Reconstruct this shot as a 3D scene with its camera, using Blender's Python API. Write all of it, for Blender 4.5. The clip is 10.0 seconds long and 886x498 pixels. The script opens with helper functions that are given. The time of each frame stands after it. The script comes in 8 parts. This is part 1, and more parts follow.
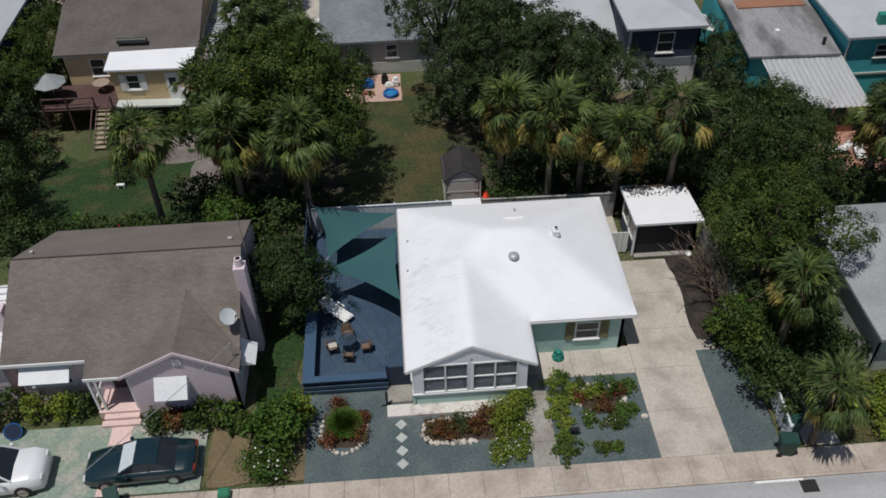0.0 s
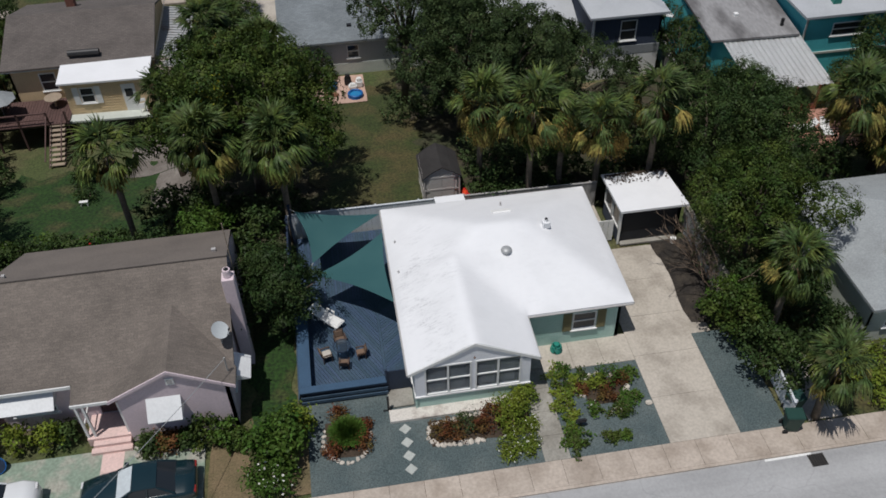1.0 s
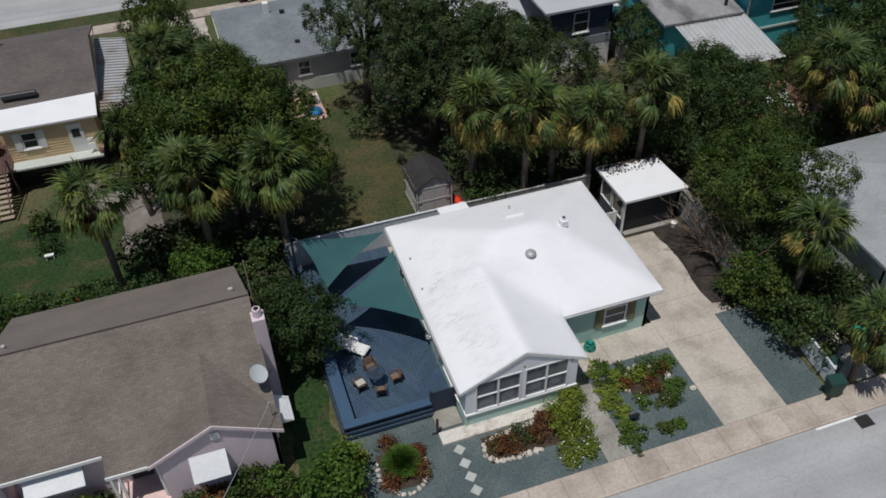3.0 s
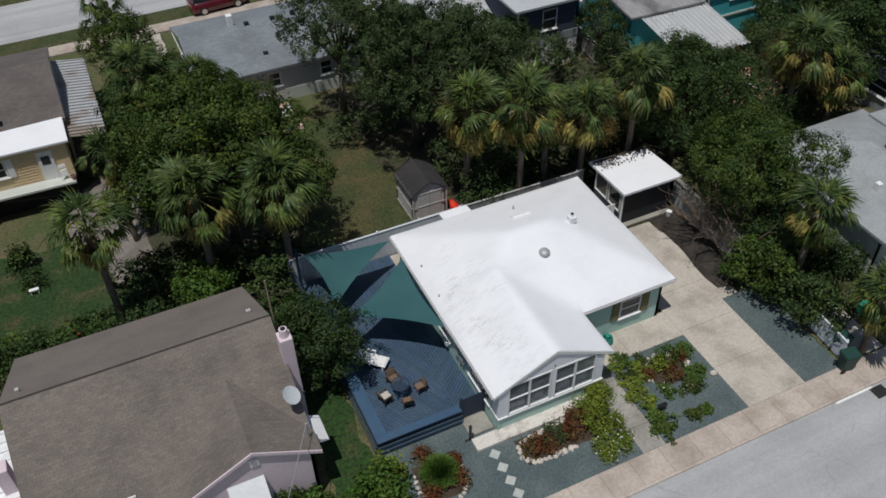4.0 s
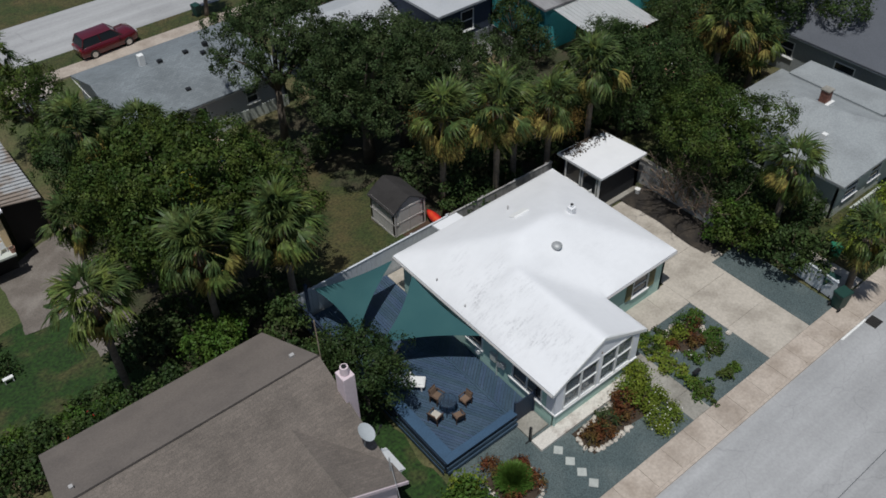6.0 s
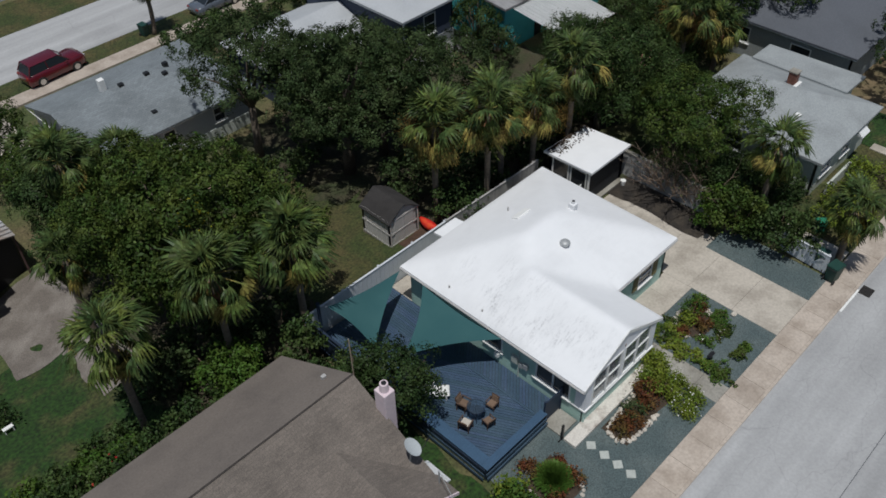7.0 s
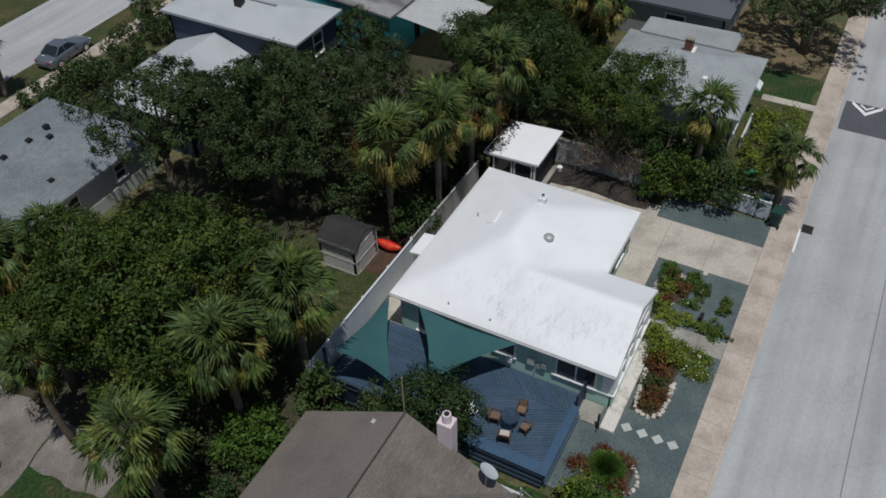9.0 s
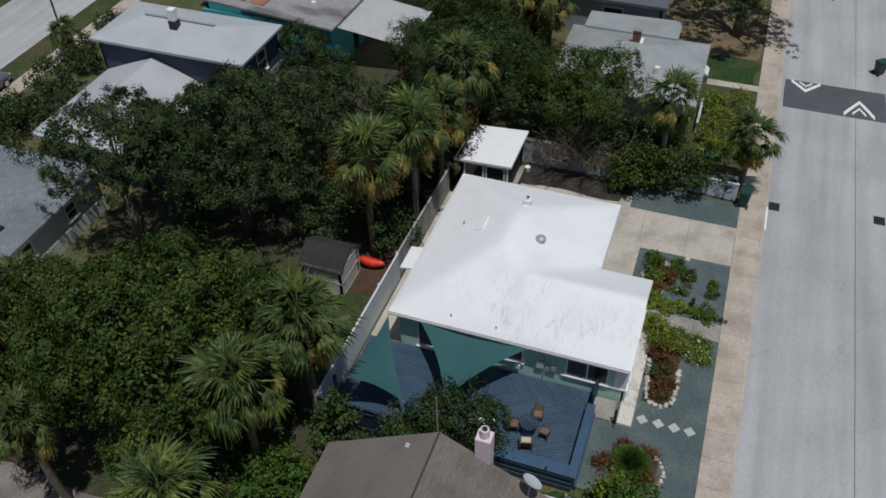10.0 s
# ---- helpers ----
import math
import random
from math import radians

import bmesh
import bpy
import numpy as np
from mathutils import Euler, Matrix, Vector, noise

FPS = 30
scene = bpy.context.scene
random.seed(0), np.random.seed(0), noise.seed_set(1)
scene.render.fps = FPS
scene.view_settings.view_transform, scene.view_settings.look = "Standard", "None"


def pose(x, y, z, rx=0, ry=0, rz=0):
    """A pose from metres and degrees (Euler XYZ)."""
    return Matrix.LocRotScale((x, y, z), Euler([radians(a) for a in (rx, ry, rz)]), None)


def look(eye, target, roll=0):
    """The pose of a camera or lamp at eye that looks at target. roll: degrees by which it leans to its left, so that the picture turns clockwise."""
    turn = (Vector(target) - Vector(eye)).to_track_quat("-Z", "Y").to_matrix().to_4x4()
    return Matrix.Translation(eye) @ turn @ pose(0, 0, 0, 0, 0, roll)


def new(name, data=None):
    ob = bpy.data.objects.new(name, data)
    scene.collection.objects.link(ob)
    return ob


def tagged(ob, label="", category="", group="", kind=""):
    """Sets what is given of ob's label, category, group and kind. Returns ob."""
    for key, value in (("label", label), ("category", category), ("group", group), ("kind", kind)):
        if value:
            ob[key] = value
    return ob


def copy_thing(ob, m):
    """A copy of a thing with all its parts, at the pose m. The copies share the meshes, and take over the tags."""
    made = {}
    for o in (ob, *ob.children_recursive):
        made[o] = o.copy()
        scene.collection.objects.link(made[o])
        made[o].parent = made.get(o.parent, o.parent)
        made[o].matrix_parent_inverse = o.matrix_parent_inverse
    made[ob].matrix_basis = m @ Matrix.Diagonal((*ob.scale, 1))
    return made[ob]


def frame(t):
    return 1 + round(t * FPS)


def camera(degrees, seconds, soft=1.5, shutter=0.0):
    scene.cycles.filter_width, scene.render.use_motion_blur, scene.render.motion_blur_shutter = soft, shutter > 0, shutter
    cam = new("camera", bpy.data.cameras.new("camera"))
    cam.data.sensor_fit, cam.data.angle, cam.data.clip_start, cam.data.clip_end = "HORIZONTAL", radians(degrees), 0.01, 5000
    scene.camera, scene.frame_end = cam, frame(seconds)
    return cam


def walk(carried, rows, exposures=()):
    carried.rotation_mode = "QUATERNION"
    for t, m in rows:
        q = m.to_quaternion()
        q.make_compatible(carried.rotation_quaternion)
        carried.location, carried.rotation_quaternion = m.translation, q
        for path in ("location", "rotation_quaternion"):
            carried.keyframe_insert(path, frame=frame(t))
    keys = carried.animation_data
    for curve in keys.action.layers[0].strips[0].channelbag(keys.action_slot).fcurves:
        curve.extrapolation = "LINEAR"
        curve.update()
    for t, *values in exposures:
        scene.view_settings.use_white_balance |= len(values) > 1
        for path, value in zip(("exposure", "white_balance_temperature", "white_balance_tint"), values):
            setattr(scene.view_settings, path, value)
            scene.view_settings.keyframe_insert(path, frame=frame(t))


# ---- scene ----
# ---- camera: a drone arc, heading, tilt and lean in degrees ----
cam = camera(54.69, 10.0, soft=1.7)
ROWS = [
    (0.0, 0.415, -25.018, 32.522, -3.092, -42.755, -1.480),
    (0.5, -0.677, -24.719, 32.139, -5.683, -42.670, -1.443),
    (1.0, -1.830, -24.314, 31.883, -8.238, -42.697, -1.416),
    (1.5, -3.071, -23.831, 31.678, -10.806, -42.661, -1.452),
    (2.0, -4.413, -23.249, 31.476, -13.120, -42.544, -1.550),
    (2.5, -5.874, -22.549, 31.442, -15.382, -42.526, -1.593),
    (4.0, -10.848, -20.008, 31.399, -24.027, -42.532, -1.518),
    (4.5, -12.628, -19.041, 31.358, -27.846, -42.472, -1.386),
    (5.0, -14.282, -18.011, 31.413, -31.392, -42.460, -1.416),
    (5.5, -15.872, -16.825, 31.540, -34.704, -42.477, -1.464),
    (7.0, -20.169, -12.496, 31.824, -44.901, -42.577, -1.456),
    (7.5, -21.403, -10.930, 31.848, -48.505, -42.576, -1.500),
    (8.0, -22.469, -9.217, 31.868, -52.597, -42.578, -1.548),
    (8.5, -23.318, -7.362, 31.912, -56.941, -42.657, -1.500),
    (9.0, -24.008, -5.418, 31.882, -61.226, -42.696, -1.433),
    (9.5, -24.601, -3.452, 31.872, -65.356, -42.651, -1.403),
    (10.0, -24.980, -1.356, 31.865, -69.607, -42.678, -1.347),
]
walk(cam, [(t, pose(x, y, z, 90 + tilt, 0, heading) @ pose(0, 0, 0, 0, 0, lean)) for t, x, y, z, heading, tilt, lean in ROWS],
     [(0.0, -0.39, 6500, 9.5), (2.5, -0.40, 6470, 9), (5.0, -0.41, 6420, 8), (7.0, -0.46, 6370, 7), (8.5, -0.51, 6340, 7), (10.0, -0.55, 6320, 7)])

# ---- light: high summer sun, clear sky ----
SUN = Vector((-0.22, -0.19, 1.0)).normalized()
sun_data = bpy.data.lights.new("sun", "SUN")
sun_data.energy, sun_data.angle, sun_data.color = 4.0, radians(0.55), (1.0, 0.97, 0.945)
sun = new("sun", sun_data)
sun.matrix_world = look(SUN * 80, (0, 0, 0))
world = bpy.data.worlds.new("sky")
world.use_nodes = True
scene.world = world
sky = world.node_tree.nodes.new("ShaderNodeTexSky")
sky.sky_type, sky.sun_disc = "NISHITA", False
sky.sun_elevation, sky.sun_rotation = math.asin(SUN.z), math.atan2(SUN.x, SUN.y)
world.node_tree.links.new(sky.outputs[0], world.node_tree.nodes["Background"].inputs[0])
world.node_tree.nodes["Background"].inputs[1].default_value = 0.07


# ---- materials ----
def mat(name, col, rough=0.85, var=0.22, scale=0.7, fine=14.0, bump=0.25, metal=0.0, col2=None, lo=0.42, hi=0.68,
        rnd=0.0, island=0.0, stretch=(1, 1, 1), thin=0.0, depth=0.02, coat=0.0):
    """Noise at two sizes over a base colour; col2 comes in as stains; rnd, island: brightness change from piece to piece."""
    m = bpy.data.materials.new(name)
    m.use_nodes = True
    nt = m.node_tree
    nd, lk = nt.nodes, nt.links
    bsdf = nd["Principled BSDF"]
    geo = nd.new("ShaderNodeNewGeometry")
    mp = nd.new("ShaderNodeMapping")
    mp.inputs["Scale"].default_value = stretch
    lk.new(geo.outputs["Position"], mp.inputs["Vector"])
    big, small = nd.new("ShaderNodeTexNoise"), nd.new("ShaderNodeTexNoise")
    for n, s, d in ((big, scale, 4.0), (small, fine, 3.0)):
        n.inputs["Scale"].default_value, n.inputs["Detail"].default_value = s, d
        lk.new(mp.outputs[0], n.inputs["Vector"])
    mix = nd.new("ShaderNodeMix")
    mix.data_type = "RGBA"
    c2 = col2 or tuple(c * (1 - var) for c in col)
    mix.inputs["A"].default_value = (*col, 1)
    mix.inputs["B"].default_value = (*c2, 1)
    ramp = nd.new("ShaderNodeMapRange")
    ramp.inputs["From Min"].default_value, ramp.inputs["From Max"].default_value = lo, hi
    lk.new(big.outputs["Fac"], ramp.inputs["Value"])
    lk.new(ramp.outputs[0], mix.inputs["Factor"])
    hsv = nd.new("ShaderNodeHueSaturation")
    lk.new(mix.outputs["Result"], hsv.inputs["Color"])
    val = nd.new("ShaderNodeMapRange")
    val.inputs["From Min"].default_value, val.inputs["From Max"].default_value = 0.3, 0.7
    val.inputs["To Min"].default_value, val.inputs["To Max"].default_value = 1 - var, 1 + var
    lk.new(small.outputs["Fac"], val.inputs["Value"])
    last = val.outputs[0]
    if rnd or island:
        src = nd.new("ShaderNodeObjectInfo").outputs["Random"] if rnd else geo.outputs["Random Per Island"]
        amt = rnd or island
        vr = nd.new("ShaderNodeMapRange")
        vr.inputs["To Min"].default_value, vr.inputs["To Max"].default_value = 1 - amt, 1 + amt
        lk.new(src, vr.inputs["Value"])
        mul = nd.new("ShaderNodeMath")
        mul.operation = "MULTIPLY"
        lk.new(last, mul.inputs[0])
        lk.new(vr.outputs[0], mul.inputs[1])
        last = mul.outputs[0]
        if island:
            hr = nd.new("ShaderNodeMapRange")
            hr.inputs["To Min"].default_value, hr.inputs["To Max"].default_value = 0.485, 0.51
            lk.new(src, hr.inputs["Value"])
            lk.new(hr.outputs[0], hsv.inputs["Hue"])
    lk.new(last, hsv.inputs["Value"])
    lk.new(hsv.outputs[0], bsdf.inputs["Base Color"])
    bsdf.inputs["Roughness"].default_value, bsdf.inputs["Metallic"].default_value = rough, metal
    bsdf.inputs["Coat Weight"].default_value = coat
    if bump:
        bp = nd.new("ShaderNodeBump")
        bp.inputs["Strength"].default_value, bp.inputs["Distance"].default_value = bump, depth
        lk.new(small.outputs["Fac"], bp.inputs["Height"])
        lk.new(bp.outputs[0], bsdf.inputs["Normal"])
    if thin:
        bsdf.inputs["Specular IOR Level"].default_value = 0.12
        tr, ms = nd.new("ShaderNodeBsdfTranslucent"), nd.new("ShaderNodeMixShader")
        ms.inputs[0].default_value = thin
        lk.new(hsv.outputs[0], tr.inputs["Color"])
        lk.new(bsdf.outputs[0], ms.inputs[1])
        lk.new(tr.outputs[0], ms.inputs[2])
        lk.new(ms.outputs[0], nd["Material Output"].inputs["Surface"])
    return m


def shingle_mat(name, col, course=0.145, tab=0.32, dark=0.55, vary=0.2):
    """Asphalt shingles: courses and tabs in relief, with patchy weathering."""
    m = mat(name, col, 0.92, vary, 0.5, 22.0, 0.3)
    nd, lk = m.node_tree.nodes, m.node_tree.links
    bsdf = nd["Principled BSDF"]
    geo = nd.new("ShaderNodeNewGeometry")
    br = nd.new("ShaderNodeTexBrick")
    br.inputs["Scale"].default_value = 1.0
    br.inputs["Brick Width"].default_value, br.inputs["Row Height"].default_value = tab, course
    br.inputs["Mortar Size"].default_value = 0.012
    br.inputs["Color1"].default_value, br.inputs["Color2"].default_value = (0.84, 0.84, 0.84, 1), (1.12, 1.11, 1.10, 1)
    br.inputs["Mortar"].default_value = (dark, dark, dark, 1)
    lk.new(geo.outputs["Position"], br.inputs["Vector"])
    mul = nd.new("ShaderNodeMix")
    mul.data_type, mul.blend_type = "RGBA", "MULTIPLY"
    mul.inputs["Factor"].default_value = 0.8
    old = bsdf.inputs["Base Color"].links[0].from_socket
    lk.new(old, mul.inputs["A"])
    lk.new(br.outputs["Color"], mul.inputs["B"])
    lk.new(mul.outputs["Result"], bsdf.inputs["Base Color"])
    return m


def road_mat(name, col):
    """Worn pale road surface with patches and fine cracks."""
    m = mat(name, col, 0.9, 0.07, 0.22, 9.0, 0.15, col2=tuple(c * 0.86 for c in col))
    nd, lk = m.node_tree.nodes, m.node_tree.links
    bsdf = nd["Principled BSDF"]
    geo = nd.new("ShaderNodeNewGeometry")
    warp = nd.new("ShaderNodeTexNoise")
    warp.inputs["Scale"].default_value = 0.8
    add = nd.new("ShaderNodeVectorMath")
    add.operation = "MULTIPLY_ADD"
    add.inputs[1].default_value = (1.3, 1.3, 0)
    lk.new(geo.outputs["Position"], warp.inputs["Vector"])
    lk.new(warp.outputs["Color"], add.inputs[0])
    lk.new(geo.outputs["Position"], add.inputs[2])
    sc = nd.new("ShaderNodeMapping")
    sc.inputs["Scale"].default_value = (0.16, 0.42, 1)
    lk.new(add.outputs[0], sc.inputs["Vector"])
    vo = nd.new("ShaderNodeTexVoronoi")
    vo.feature = "DISTANCE_TO_EDGE"
    vo.inputs["Scale"].default_value = 1.0
    lk.new(sc.outputs[0], vo.inputs["Vector"])
    mr = nd.new("ShaderNodeMapRange")
    mr.inputs["From Min"].default_value, mr.inputs["From Max"].default_value = 0.0, 0.008
    mr.inputs["To Min"].default_value, mr.inputs["To Max"].default_value = 0.87, 1.0
    lk.new(vo.outputs["Distance"], mr.inputs["Value"])
    run = nd.new("ShaderNodeMapping")
    run.inputs["Scale"].default_value = (0.045, 1.1, 1)
    lk.new(geo.outputs["Position"], run.inputs["Vector"])
    wear = nd.new("ShaderNodeTexNoise")
    wear.inputs["Scale"].default_value, wear.inputs["Detail"].default_value = 1.0, 5.0
    lk.new(run.outputs[0], wear.inputs["Vector"])
    tyre = nd.new("ShaderNodeMapRange")
    tyre.inputs["From Min"].default_value, tyre.inputs["From Max"].default_value = 0.32, 0.68
    tyre.inputs["To Min"].default_value, tyre.inputs["To Max"].default_value = 0.86, 1.1
    lk.new(wear.outputs["Fac"], tyre.inputs["Value"])
    both = nd.new("ShaderNodeMath")
    both.operation = "MULTIPLY"
    lk.new(mr.outputs[0], both.inputs[0])
    lk.new(tyre.outputs[0], both.inputs[1])
    mul = nd.new("ShaderNodeMix")
    mul.data_type, mul.blend_type = "RGBA", "MULTIPLY"
    mul.inputs["Factor"].default_value = 1.0
    old = bsdf.inputs["Base Color"].links[0].from_socket
    lk.new(old, mul.inputs["A"])
    lk.new(both.outputs[0], mul.inputs["B"])
    lk.new(mul.outputs["Result"], bsdf.inputs["Base Color"])
    return m


def roof_coat(name, col, stain):
    """Brushed white roof coating: faint grey weathering, and dark mildew streaks that run down the western slope."""
    m = mat(name, col, 0.75, 0.012, 0.5, 3.0, 0.16, col2=tuple(c * 0.93 for c in col), lo=0.45, hi=0.72, depth=0.05)
    nd, lk = m.node_tree.nodes, m.node_tree.links
    bsdf = nd["Principled BSDF"]
    geo = nd.new("ShaderNodeNewGeometry")
    xyz = nd.new("ShaderNodeSeparateXYZ")
    lk.new(geo.outputs["Position"], xyz.inputs[0])
    facs = []
    for axis, lo, hi in (("X", 3.3, 1.6), ("X", -0.2, 0.9), ("Y", 8.6, 5.5)):
        mr = nd.new("ShaderNodeMapRange")
        mr.inputs["From Min"].default_value, mr.inputs["From Max"].default_value = lo, hi
        mr.inputs["To Min"].default_value = 0.12
        lk.new(xyz.outputs[axis], mr.inputs["Value"])
        facs.append(mr.outputs[0])
    for sc, lo, hi in (((0.5, 0.8, 0.5), 0.40, 0.62), ((2.2, 7.0, 1.5), 0.44, 0.72), ((9.0, 14.0, 9.0), 0.35, 0.65)):
        mp = nd.new("ShaderNodeMapping")
        mp.inputs["Scale"].default_value = sc
        lk.new(geo.outputs["Position"], mp.inputs["Vector"])
        n = nd.new("ShaderNodeTexNoise")
        n.inputs["Scale"].default_value, n.inputs["Detail"].default_value = 1.0, 5.0
        lk.new(mp.outputs[0], n.inputs["Vector"])
        mr = nd.new("ShaderNodeMapRange")
        mr.inputs["From Min"].default_value, mr.inputs["From Max"].default_value = lo, hi
        lk.new(n.outputs["Fac"], mr.inputs["Value"])
        facs.append(mr.outputs[0])
    last = facs[0]
    for f in facs[1:]:
        mul = nd.new("ShaderNodeMath")
        mul.operation = "MULTIPLY"
        lk.new(last, mul.inputs[0])
        lk.new(f, mul.inputs[1])
        last = mul.outputs[0]
    mix = nd.new("ShaderNodeMix")
    mix.data_type = "RGBA"
    lk.new(last, mix.inputs["Factor"])
    old = bsdf.inputs["Base Color"].links[0].from_socket
    lk.new(old, mix.inputs["A"])
    mix.inputs["B"].default_value = (*stain, 1)
    lk.new(mix.outputs["Result"], bsdf.inputs["Base Color"])
    return m


def glass_mat(name, tint=(0.02, 0.025, 0.03), clear=0.0):
    m = bpy.data.materials.new(name)
    m.use_nodes = True
    b = m.node_tree.nodes["Principled BSDF"]
    b.inputs["Base Color"].default_value = (*tint, 1)
    b.inputs["Roughness"].default_value = 0.06
    b.inputs["IOR"].default_value = 1.5
    b.inputs["Transmission Weight"].default_value = clear
    return m


